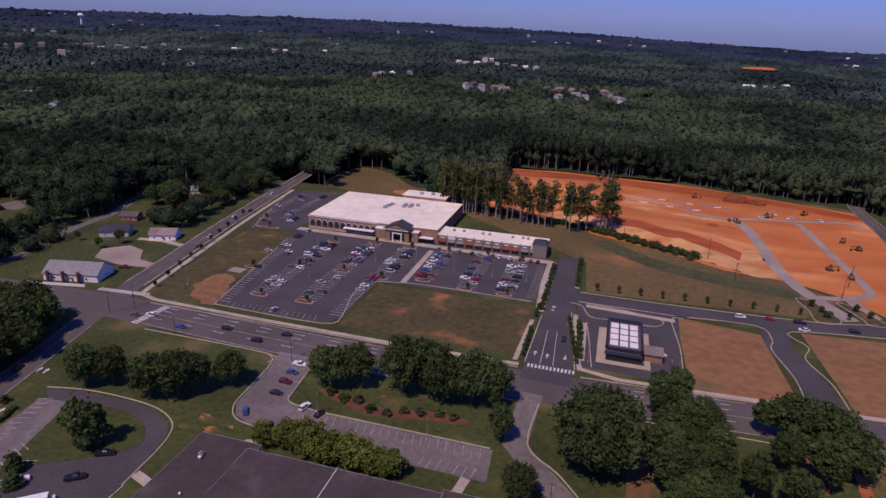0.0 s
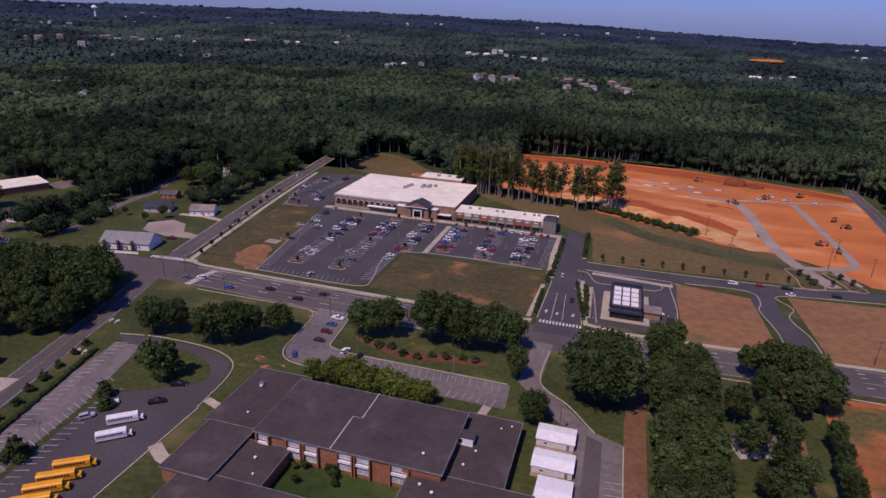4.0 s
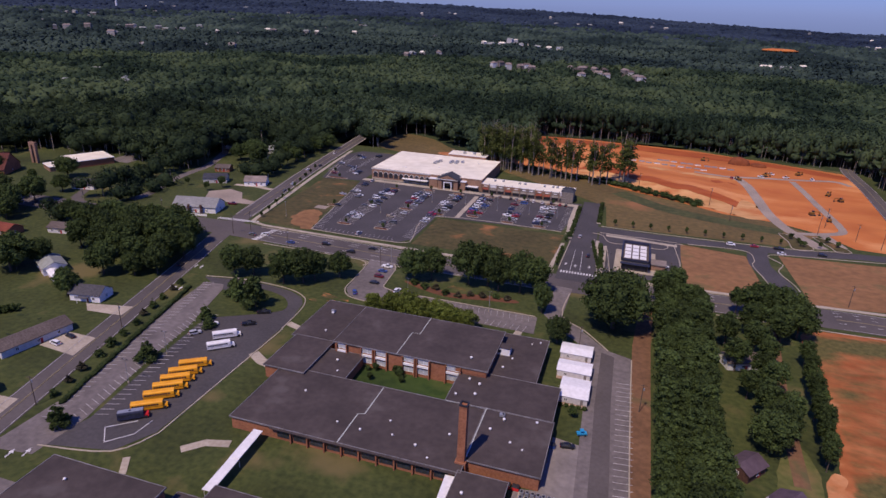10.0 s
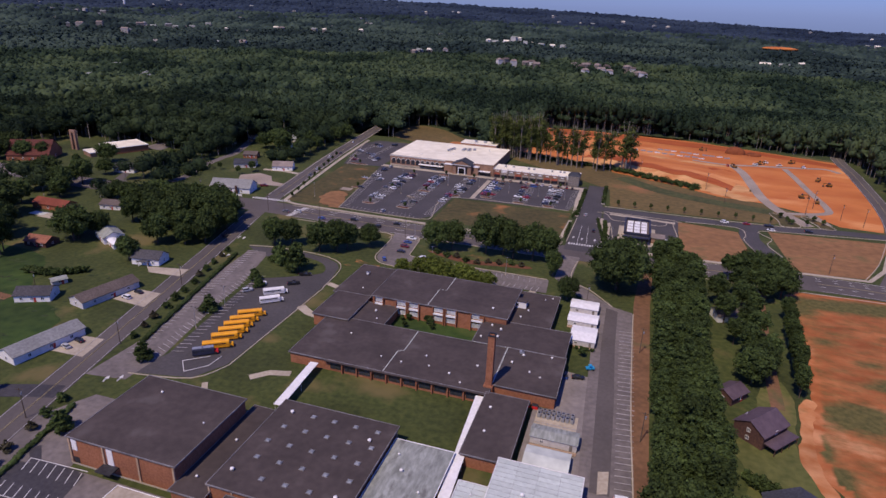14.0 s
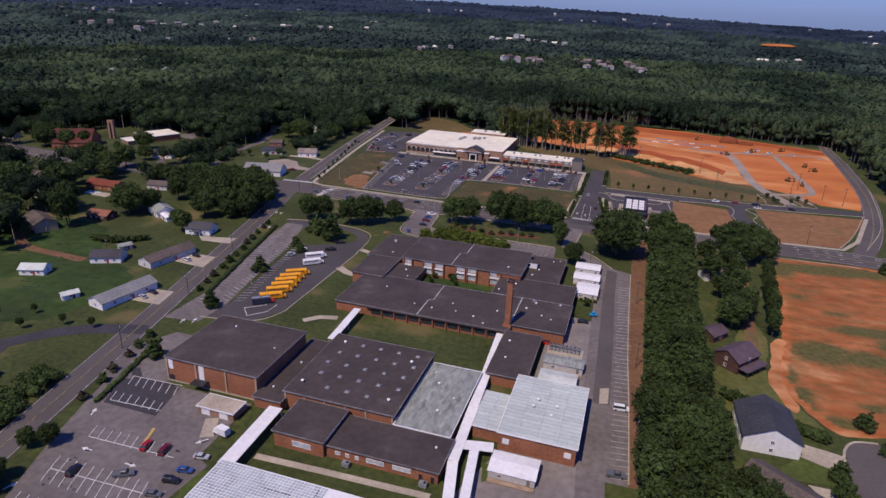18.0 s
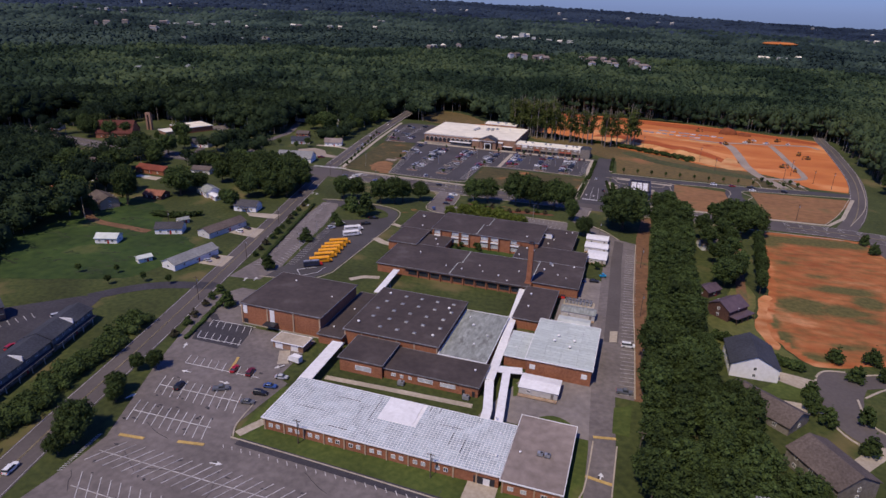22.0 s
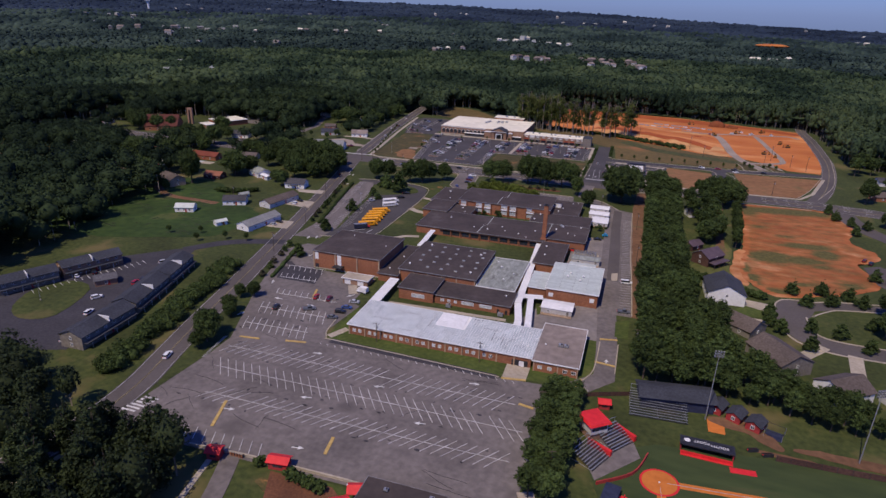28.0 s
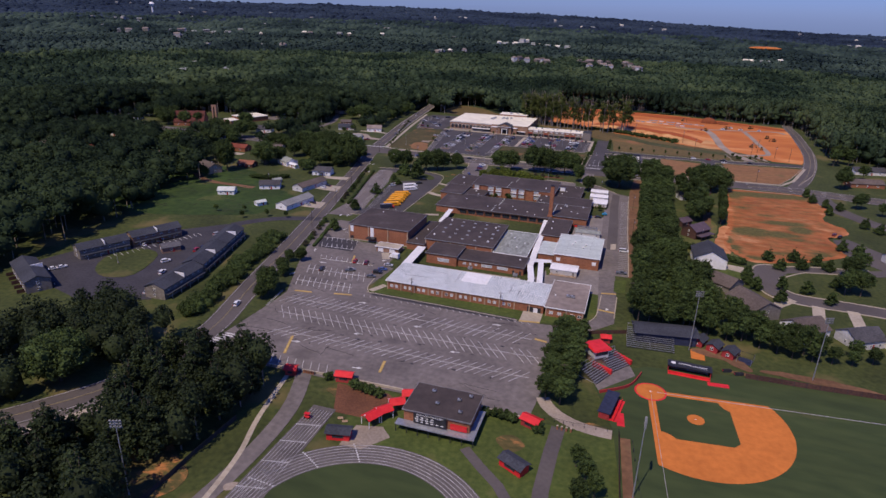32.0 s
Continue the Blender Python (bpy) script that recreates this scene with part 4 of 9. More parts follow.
    KINDS["shrub", i] = (crown_mesh("foliage", M["leaf"], lobes_round(7, 1.1, 0.75, 0.75, 60 + i), 260, 0.2, 0.85), mesh_of(trunk_bm(0.4, 0.06, 3, 0.4), "stem", M["bark"]), "clipped dark green shrub", 1.6)
    KINDS["plum", i] = (crown_mesh("foliage", PLUM if i == 0 else M["leaf"], lobes_pine(4, 1.6, 0.8, 2.6, 70 + i, 3), 300, 0.25, 0.85), mesh_of(trunk_bm(0.5, 0.07, 3, 0.4), "stem", M["bark"]), "small round ornamental shrub", 3.2)
TREE_AT = []


def tree(kind, x, y, height=0.0, wide=1.0, group="", note=""):
    crown, trunk, label, h = KINDS[kind, int(rng.integers(3))]
    s = (height / h if height else 1.0) * rng.uniform(0.92, 1.08)
    cat = "shrub" if kind in ("shrub", "plum") else "tree"
    t = thing("shrub" if cat == "shrub" else kind + "_tree", label + note, cat, x, y, 0, float(rng.uniform(0, 360)), group)
    t.scale = (s * wide, s * wide, s)
    part(crown.name.split(".")[0], crown, None, t)
    part(trunk.name.split(".")[0], trunk, None, t)
    TREE_AT.append((x, y))
    return t


# lawns by the street and behind the school
for x, y, h, w in ((-169, 149, 15, 0.95), (-161, 153, 14, 0.95), (-143, 150, 15, 0.98), (-135, 154, 16, 1.0), (-131, 158, 13, 0.95), (-122, 166, 11, 1.0), (-88, 176, 15, 0.98), (-80, 180, 14, 0.95), (-62, 182, 18, 0.95), (-53, 184, 18, 0.95), (-47, 180, 16, 0.9), (-37, 182, 17, 0.9), (-30, 184, 15, 0.9), (-24, 165, 13, 0.72)):
    tree("oak", x, y, h * 1.18, w * 0.88, "lawn oaks", " on the lawn")
for x, y, h in ((-141, 124, 19), (-152, 129, 15), (-156, 131, 11)):
    tree("cone", x, y, h, 0.78 if h > 12 else 0.9, "lawn trees", " on the grass island")
for x, y, h in ((-93, 140, 7.5), (-84, 141, 9.5), (-77, 139.5, 10.5), (-70, 138.5, 11), (-63, 139, 10.5), (-57, 138.5, 10), (-51, 139, 9)):
    tree("willow", x, y, h, 1.0, "pale trees", " behind the school")
tree("oak", -14, 141, 13, 0.9, "", " beside the service lane")
tree("giant", 6.5, 162, 26.5, 1.0, "", " beside the street")
tree("oak", 0, 174, 13, 0.9, "", " beside the street")
for x, y, h in ((-153.4, 107, 7), (-153.5, 74, 8), (-151, 34, 8), (-145, -6, 7.5), (-148, 102, 5)):
    tree("cone", x, y, h * 1.2, 1.05, "car park trees", " in the car park")
# bushes in the mulch bed between the street and the school
for x, y in ((-86, 172.5), (-80, 170), (-75, 171), (-69, 167.5), (-63, 167), (-58, 170), (-52, 170.5), (-46, 172), (-41, 172)):
    tree("plum", x, y, 3.4, 1.5, "mulch bed bushes", " in a mulch bed")
# hedge shrubs along the avenue
for k in range(22):
    y = -33 + k * 7.9
    if not 8 < y < 40:
        tree("plum", -155.5 - 0.225 * y - (1.0 if y > 100 else 0), y + rng.uniform(-1, 1), rng.uniform(3.4, 4.6), 1.1, "avenue shrubs", " beside the avenue")
for x, y, h in ((-139, -54, 8), (-144, -57, 7), (-140, -70, 8), (-137, -74, 7), (-135, -90, 12), (-133, -94, 10), (-133, -99, 8)):
    tree("oak", x, y, h, 0.9, "avenue trees", " beside the avenue")
# wooded belt beside the service lane
for k in range(46):
    y = -60 + k * 5.9
    for j in range(3 if y > 20 else 4):
        x = 26.5 + j * 6.4 + rng.uniform(-1.6, 1.6)
        if y < 20:
            x = 25.5 + j * 8.2 + rng.uniform(-2.5, 2.5)
            if x > 46 and y > -8:
                continue
        elif j == 2 and y > 196:
            continue
        tree("tall", x, y + rng.uniform(-2.2, 2.2), rng.uniform(13, 17.5), 1.0, "wooded belt", " in the belt beside the lane")
for x, y in ((51, -32), (54, -44), (57, -55), (62, -52), (48, -52), (64, -60)):
    tree("tall", x, y, rng.uniform(12, 16), 1.1, "wooded belt", " in the belt beside the lane")
for x, y in ((64, 182), (73, 183), (80, 181), (60, 176), (70, 174), (50, 162), (60, 158), (64, 152), (52, 144), (60, 138), (62, 130), (72, 172), (54, 126), (58, 196), (68, 195), (76, 193), (58, 116), (61, 106), (57, 98), (65, 113)):
    tree("oak" if (x + y) % 2 else "tall", x, y, rng.uniform(13, 17), 1.05, "garden woods", " among the gardens")
for k in range(19):
    tree("tall", 72.5 + rng.uniform(-1.0, 1.0) + 0.35 * k, 94 + k * 3.7, rng.uniform(10, 12.5), 0.78, "pine row",  " in a row beside the clay field")
# hedge of trees between the car park and the ball field
for k in range(10):
    for j in range(2):
        tree("tall", -2 + 5.5 * j - 0.1 * k + rng.uniform(-1, 1), -86 - k * 5.2 + rng.uniform(-1, 1), rng.uniform(9, 11), 1.25, "car park hedge", " at the car park's edge")
for x, y, h in ((14, -168, 9), (11, -162, 8), (17, -173, 8), (13, -177, 9)):
    tree("tall", x, y, h, 1.0)
# woods south-west of the car park
for x, y, h in ((-121, -192, 19), (-124, -184, 18), (-128, -210, 17), (-109, -199, 20), (-131, -172, 18), (-133, -166, 17), (-132, -217, 18)):
    tree("pine", x, y, h * 1.15, rng.uniform(0.95, 1.25), "pine wood", " in the wood beside the stadium")
for x, y, h in ((-104, -153, 19), (-108, -158, 17), (-128, -160, 18), (-122, -152, 15), (-115, -163, 18), (-110, -171, 19), (-101, -172, 17), (-97, -178, 19), (-102, -186, 20), (-112, -184, 18), (-122, -175, 17), (-104, -198, 18), (-112, -205, 14), (-119, -220, 14), (-116, -222, 18), (-104, -222, 17), (-107, -213, 15), (-96, -163, 14), (-112, -191, 14)):
    tree("pine", x, y, h * 1.15, rng.uniform(0.95, 1.25), "pine wood", " in the wood beside the stadium")
tree("giant", -160, -178, 19, 1.05, "", " beside the avenue")
tree("oak", -172, -196, 15, 1.1, "", " beside the avenue")
TREE_AT += [(-160 + 9 * math.cos(0.7 * k), -178 + 9 * math.sin(0.7 * k)) for k in range(9)]
ROADSIDE = []
for k in range(900):
    x, y = float(rng.uniform(-262, -93)), float(rng.uniform(-262, -126))
    road = float(np.interp(y, (-262, -233, -210, -189, -172, -150, -127), (-240, -200, -169, -151, -141, -136, -136.5)))
    gravel = (road - 9 < x < road + 34 and -216 < y < -176) or (x > road + 10 and k % 5 < 2) or (x < -198 and y > -178) or (x > -168 and y > -142)
    if abs(x - road) < 10 or gravel or (x > -126 and y > -150) or (x > -92 - (y + 150) * 0.15 and y > -190) or (x > -88) or (y > -133 and -215 < x < -168) or (x > -112 and -215 < y < -196):
        continue
    if any((x - a) ** 2 + (y - b) ** 2 < 4.8 ** 2 for a, b in TREE_AT):
        continue
    ROADSIDE.append((x, y))
    TREE_AT.append((x, y))
THICKET = []
while len(THICKET) < 180:
    y = float(rng.uniform(-124, -28))
    if noise.noise(Vector((y / 9, 3, 0))) < -0.45:
        continue
    THICKET.append((-163.5 - 0.19 * (y + 60) + float(rng.normal() * 2.4), y))
# gardens west of the avenue
for x, y, h in ((-214, 160, 14), (-222, 168, 14), (-230, 158, 15), (-240, 165, 15), (-247, 155, 14), (-236, 175, 14), (-225, 180, 13), (-215, 175, 12), (-209, 148, 11), (-204, 138, 11), (-218, 140, 12), (-226, 128, 11), (-212, 132, 9), (-250, 172, 13), (-258, 162, 13), (-222, 104, 8), (-232, 148, 13), (-205, 158, 10), (-242, 145, 12), (-265, 175, 14), (-262, 150, 11)):
    tree("oak", x, y, h * 1.5, 0.9, "garden oaks", " in the gardens beside the avenue")
for x, y, h in ((-268, 118, 15), (-262, 126, 14), (-275, 124, 15), (-290, 66, 9), (-284, 62, 8), (-298, 70, 10), (-345, 150, 16), (-335, 168, 15), (-352, 185, 16), (-345, 178, 17), (-360, 186, 15), (-348, 198, 17), (-290, 178, 13), (-282, 172, 12), (-300, 180, 14), (-386, 230, 11), (-335, 272, 11), (-392, 196, 13), (-206, -7, 5), (-194, 1, 5), (-182, 3, 5), (-228, -2, 4.5), (-212, 4, 4.5), (-330, 290, 15), (-285, 345, 20), (-279, 340, 18), (-291, 352, 19), (-262, 338, 14), (-258, 360, 14), (-268, 330, 8), (-262, 322, 7), (-265, 272, 9), (-270, 262, 7), (-290, 268, 6), (-262, 402, 14), (-256, 415, 15), (-265, 385, 13), (-272, 372, 14), (-300, 345, 14), (-255, 395, 12), (-440, 232, 15), (-428, 240, 13), (-470, 235, 16), (-480, 245, 16)):
    tree("oak" if h > 12 else "tall", x, y, h, 1.0, "garden trees", " among the houses")
for x, y, h, w in ((-283, 86, 22, 0.62), (-287, 91, 19, 0.62), (-305, 108, 17, 0.7), (-268, 115, 17, 1.05), (-372, 192, 18, 1.2), (-334, 130, 19, 1.1), (-232, 112, 9, 0.9), (-352, 222, 12, 1.0), (-377, 250, 14, 1.1), (-455, 225, 15, 1.2), (-470, 250, 16, 1.2), (-306, 66, 15, 1.0), (-318, 78, 17, 1.1), (-360, 120, 18, 1.2)):
    tree("oak", x, y, h * 1.1, w, "garden oaks", " among the houses")
HOUSES = [(-468, 97), (-428, 108), (-414, 100), (-460, 160), (-380, 150), (-250, 226), (-278, 285), (-292, 312), (-249, 291), (-296, 378), (-275, 352), (-253, 124), (-212, 107), (-203, 68), (-192, 28), (-246, 34), (-227, 58), (-321, 152), (-295, 80), (-290, 166), (-278, 105), (-366, 150), (-342, 122), (-352, 100), (-312, 196), (-398, 60), (-509, 237), (-430, 243), (-395, 278), (-415, 258), (-346, 236), (-350, 420), (-330, 380), (-318, 140), (-284, 64)]
NEIGHBOUR = []
tries = 0
while len(NEIGHBOUR) < 430 and tries < 9000:
    tries += 1
    x, y = float(rng.uniform(-520, -222)), float(rng.uniform(74, 430))
    road = -214 - 0.12 * (y - 212) if y > 212 else -165 - 0.23 * y
    street = 202
    if x > road - 24 or abs(y - street) < 12 or (182 < y < 245 and -480 < x < -330) or any((x - a) ** 2 + (y - b) ** 2 < 15 ** 2 for a, b in HOUSES) or (55 < y < 118 and x > -300) or (118 <= y < 178 and x > -345) or (215 < y < 300 and -475 < x < -330) or noise.noise(Vector((x / 32, y / 32, 2))) < -0.12 or (x > -300 and 205 < y < 305) or abs(x + 311 + max(0, y - 318) * 0.4) < 8 and y > 215:
        continue
    if any((x - a) ** 2 + (y - b) ** 2 < 6.5 ** 2 for a, b in TREE_AT):
        continue
    NEIGHBOUR.append((x, y))
    TREE_AT.append((x, y))
# trees at the site's edge and the store
for k in range(64):
    u = (k % 32) / 31
    x = -114 + 94 * u + rng.uniform(-2.5, 2.5)
    y = 410 - 14 * u + (12 if k > 31 else 0) * (1 - u) + rng.uniform(-5, 5)
    if 0.55 < u < 0.6 or 0.84 < u < 0.92 or (k > 31 and u > 0.5):
        continue
    tree("edge", x, y, rng.uniform(25, 38), rng.uniform(0.95, 1.35), "site edge trees", " at the building site")
SCRUB = [(-118 + 108 * k / 39, 428 - 26 * k / 39 + float(rng.uniform(-4, 4))) for k in range(40)]
for x, y, h, w in ((-17, 396, 34, 1.4), (-12, 399, 35, 1.4), (-3, 403, 36, 1.6), (3, 404, 33, 1.5), (0, 400, 30, 1.3)):
    tree("edge", x, y, h, w, "site edge trees", " at the building site")
SCRUB += [(-12 + 66 * k / 59 + float(rng.uniform(-2, 2)), 403 - 34 * k / 59 + float(rng.uniform(-3, 4))) for k in range(60)]
# street trees
for k in range(9):
    tree("young", -25.5 + 0.02 * k, 222 + k * 4.2 + (12 if k > 5 else 0), 4, 0.8, "drive trees", " along the store drive")
    tree("young", -4.5 - 0.7 * k, 222 + k * 4.5, 4, 0.8, "drive trees", " along the store drive")
for k in range(12):
    tree("young", 0 + k * 10.5, 300 + k * 0.6, 4.5, 0.7, "road trees", " along the access road")
for k in range(10):
    tree("young", -205 - 3.0 * k, 228 + k * 13, 4.5, 0.7, "avenue saplings", " along the pavement")
for x, y in ((91, 39), (95, 27), (104, 42), (106, 31), (115, 41), (119, 34), (139, 190), (140, 175), (146, 165), (144, 146), (154, 161), (159, 123), (165, 114), (134, 71), (141, 66), (91, -1), (102, -2), (117, 11), (76, 1), (79, -6), (88, -17), (77, 10), (110, -12)):
    tree("cone", x, y, 8.5, 0.95, "street trees", " beside the residential street")
for x, y, h in ((166, 169, 11), (170, 172, 12), (170, 226, 16), (174, 232, 15), (130, 31, 12), (126, 27, 12), (134, 36, 13), (178, 156, 10), (182, 262, 12), (196, 268, 13), (222, 268, 15), (186, 318, 16), (192, 330, 18), (200, 326, 17), (226, 300, 16), (232, 285, 17), (205, 222, 12), (88, -67, 13), (84, -63, 11), (93, -66, 11), (75, -60, 10), (106, -64, 9), (123, 9, 13), (119, 3, 12), (126, 4, 12), (60, -66, 9), (68, -62, 9), (53, -58, 11), (60, -52, 12), (67, -48, 10), (112, -66, 8), (120, -68, 8), (66, -64, 11), (72, -68, 10), (78, -70, 10), (83, -72, 9), (64, -58, 12), (71, -60, 12), (79, -64, 11), (90, -72, 8), (97, -71, 8), (104, -70, 7), (46, -62, 13), (53, -64, 11), (38, -64, 13), (30, -64, 14)):
    tree("tall", x, y, h, 1.2, "garden trees", " behind the ball field")

# ---- forest ----
CLEAR = [
    [(-222, 446), (-192, 432), (-150, 428), (-132, 427), (-134, 466), (-150, 464), (-186, 500), (-216, 510), (-222, 476)],
    [(-300, 1215), (-185, 1215), (-185, 1345), (-300, 1345)],
    [(-118, 1120), (20, 1120), (30, 1260), (-118, 1260)],
    [(20, 1150), (60, 1150), (60, 1265), (20, 1265)],
    [(-88, 428), (-45, 415), (-7, 380), (40, 355), (136, 290), (165, 290), (192, 380), (196, 520), (186, 540), (100, 556), (56, 572), (-42, 580), (-92, 575)],
    [(-263, 545), (-254, 550), (-246, 470), (-232, 432), (-205, 440), (-180, 450), (-120, 428), (-88, 424), (-45, 425), (-7, 394), (165, 300), (176, 345), (222, 338), (240, 250), (236, 212), (300, 170), (700, 100), (700, -400), (-170, -400), (-215, -215), (-262, -150), (-268, -60), (-280, 0), (-292, 24), (-275, 46), (-292, 70), (-325, 62), (-380, 66), (-400, 48), (-440, 50), (-500, 58), (-532, 84), (-540, 150), (-540, 300), (-400, 312), (-330, 298), (-318, 320), (-325, 345), (-300, 395), (-280, 425), (-262, 430)],
]


def scatter(r0, r1, step, half=41):
    n = int(2 * r1 / step) + 2
    gx, gy = np.meshgrid(np.arange(n) - n / 2, np.arange(n) - n / 2)
    px = (gx.ravel() + rng.uniform(-0.45, 0.45, gx.size)) * step
    py = (gy.ravel() + rng.uniform(-0.45, 0.45, gx.size)) * step
    d = np.hypot(px, py)
    ex, ey = px - 20, py + 330
    a = np.degrees(np.arctan2(ex * AX.y - ey * AX.x, ex * AX.x + ey * AX.y))
    keep = (d >= r0) & (d < r1) & (np.abs(a) < half)
    for c in CLEAR:
        keep &= ~inside(px, py, c)
    return px[keep], py[keep]


def in_glade(px, py, dens=0.5):
    """Thinner woods where houses and gardens lie among the trees."""
    n = np.array([noise.noise(Vector((x / 160, y / 160, 9))) for x, y in zip(px, py)])
    return n > dens


def stand(x, y):
    """How much taller or lower than usual the wood stands here."""
    return 9.0 * noise.noise(Vector((x / 170, y / 110, 21))) + 4.5 * noise.noise(Vector((x / 60, y / 45, 27)))


def forest(name, px, py, high_at, radius, ico, quads, size, mat, label, stems=0, steep=0.8, vary=0.22):
    k = len(px)
    pz = np.array([land(x, y) for x, y in zip(px, py)])
    lift_by = np.array([stand(x, y) for x, y in zip(px, py)]) * min(high_at / 20, 1)
    hs = (high_at + (lift_by if high_at > 12 else 0)) * (1 + vary * rng.uniform(-1, 0.6, k))
    rs = radius * rng.uniform(0.68, 1.3, k)
    iv, jf = ico
    jit = rng.uniform(0.72, 1.22, (k, len(iv)))
    v = iv[None] * jit[..., None]
    cz = pz + hs - rs * max(0.9, steep)
    v = v * np.stack([rs, rs, rs * steep], 1)[:, None] * (0.84 if quads > 50 else 0.93 if quads else 1.0) + np.stack([px, py, cz], 1)[:, None]
    vs = [v.reshape(-1, 3)]
    tri = (jf[None] + (np.arange(k) * len(iv))[:, None, None]).reshape(-1, 3)
    base = k * len(iv)
    loops = [tri.ravel()]
    counts = [np.full(len(tri), 3)]
    if quads:
        d = rng.normal(size=(k * quads, 3))
        d[:, 2] = np.abs(d[:, 2]) * 1.1 - 0.25
        d /= np.linalg.norm(d, axis=1)[:, None]
        rr = np.repeat(rs, quads)[:, None]
        c = d * [1, 1, steep * 1.06] * rr * rng.uniform(0.84, 1.16, k * quads)[:, None] + np.repeat(np.stack([px, py, cz], 1), quads, 0)
        qv, qf = leaf_quads(c, d, size, 0.65 if size < 1.2 else 0.4)
        vs.append(qv)
        loops.append((qf + base).ravel())
        counts.append(np.full(len(qf), 4))
        base += len(qv)
    v, loops, counts = np.concatenate(vs), np.concatenate(loops), np.concatenate(counts)
    me = bpy.data.meshes.new(name)
    me.vertices.add(len(v))
    me.vertices.foreach_set("co", v.astype(np.float32).ravel())
    me.loops.add(len(loops))
    me.loops.foreach_set("vertex_index", loops.astype(np.int32))
    me.polygons.add(len(counts))
    me.polygons.foreach_set("loop_start", np.r_[0, np.cumsum(counts)[:-1]].astype(np.int32))
    me.update(calc_edges=True)
    me.materials.append(M[mat])
    me.shade_smooth()
    tagged(new(name, me), label, "forest", kind="stuff")
    if stems:
        sel = rng.random(k) < stems
        bm = bmesh.new()
        for x, y, z, h in zip(px[sel], py[sel], pz[sel], hs[sel]):
            tube(bm, x, y, z - 0.5, z + h * 0.78, 0.3, 0.16, 3)
        tagged(new("forest_trunks", mesh_of(bm, "forest_trunks", M["pale_bark"])), "bare trunks at the forest edge", "forest", kind="stuff")


q = np.array(NEIGHBOUR)
forest("neighbourhood_trees", q[:, 0], q[:, 1], 16, 6.2, ICO1, 230, 0.66, "dimmed_canopy", "shade trees among the houses of the neighbourhood", 1.0, 0.9, 0.3)
q = np.array(ROADSIDE)
forest("roadside_wood", q[:, 0], q[:, 1], 18, 4.6, ICO1, 340, 0.5, "pine", "dense dark roadside wood of pines and oaks", 1.0, 1.5)
q = np.array(THICKET)
forest("bank_thicket", q[:, 0], q[:, 1], 4.4, 2.3, ICO1, 110, 0.36, "leaf", "green thicket on the bank below the apartments", 0)
q = np.array(SCRUB)
forest("site_scrub", q[:, 0], q[:, 1], 3.6, 2.3, ICO1, 90, 0.4, "leaf", "green scrub along the clay bank", 0)
px, py = scatter(0, 720, 8.2)
# taller slender stems stand along the cleared site
rim = np.clip(1.5 - np.abs(py - 585) / 60, 0, 1) * (px > -135) * (px < 330) + (px > 180) * (px < 300) * (py > 300) * (py < 560)
rim = np.clip(rim, 0, 1)
sel = rim > 0.35
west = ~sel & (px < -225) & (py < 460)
forest("oak_wood", px[west], py[west], 20, 6.8, ICO1, 90, 0.85, "dimmed_canopy", "dark hardwood forest beside the meadow and the houses", 0.5, 0.9, 0.3)
rest = ~sel & ~west
forest("near_forest", px[rest], py[rest], 21, 6.8, ICO1, 56, 1.05, "canopy", "dense summer hardwood forest behind the store", 0.5, 0.9, 0.25)
forest("forest_understory", px[sel], py[sel], 15, 4.6, ICO1, 26, 1.2, "canopy", "lower trees inside the forest edge", 0)
ex = np.r_[px[sel], px[sel] + rng.uniform(-4, 4, sel.sum())]
ey = np.r_[py[sel], py[sel] + rng.uniform(-4, 4, sel.sum())]
forest("forest_edge", ex, ey, 27, 3.5, ICO1, 40, 0.95, "canopy", "tall slender trees at the cut forest edge", 1.0, 1.9, 0.2)
# the upper half of a crown is all that shows of the woods from afar
keep = ICO1[1][(ICO1[0][ICO1[1]][:, :, 2].mean(1) > -0.25)]
DOME = (ICO1[0], keep)
px, py = scatter(720, 1300, 11.6, 39)
keep = ~in_glade(px, py, 0.8)
forest("forest", px[keep], py[keep], 22, 8.8, DOME, 14, 2.0, "canopy", "dense green forest beyond the store", 0, 0.9, 0.2)


def canopy_sheet(name, r0, r1, cell, top, rough_z, mat, label, half=41):
    """The closed upper surface of a wood: an uneven sheet of treetops."""
    na, nr = int(radians(2 * half) * (r0 + r1) / 2 / cell), int((r1 - r0) / cell)
    idx, vs = -np.ones((nr + 1, na + 1), int), []
    for i in range(nr + 1):
        d = r0 + (r1 - r0) * i / nr + rng.uniform(-0.4, 0.4, na + 1) * cell
        az = np.radians(-half + 2 * half * (np.arange(na + 1) + rng.uniform(-0.4, 0.4, na + 1)) / na) - radians(17.1)
        x, y = 20 + d * np.sin(az), -330 + d * np.cos(az)
        keep = np.ones(na + 1, bool)
        for c in CLEAR:
            keep &= ~inside(x, y, c)
        for j in np.flatnonzero(keep):
            p = Vector((x[j] / 45, y[j] / 45, 4))
            z = land(x[j], y[j]) + top + stand(x[j], y[j]) + rough_z * (0.9 * noise.noise(p) + 0.8 * noise.noise(p * 2.7)) + rng.uniform(-0.5, 0.5) * rough_z
            idx[i, j] = len(vs)
            vs.append((x[j], y[j], z))
    fs = [(idx[i, j], idx[i, j + 1], idx[i + 1, j + 1], idx[i + 1, j]) for i in range(nr) for j in range(na) if min(idx[i, j], idx[i, j + 1], idx[i + 1, j + 1], idx[i + 1, j]) >= 0]
    me = raw_mesh(name, vs, fs, M[mat], True)
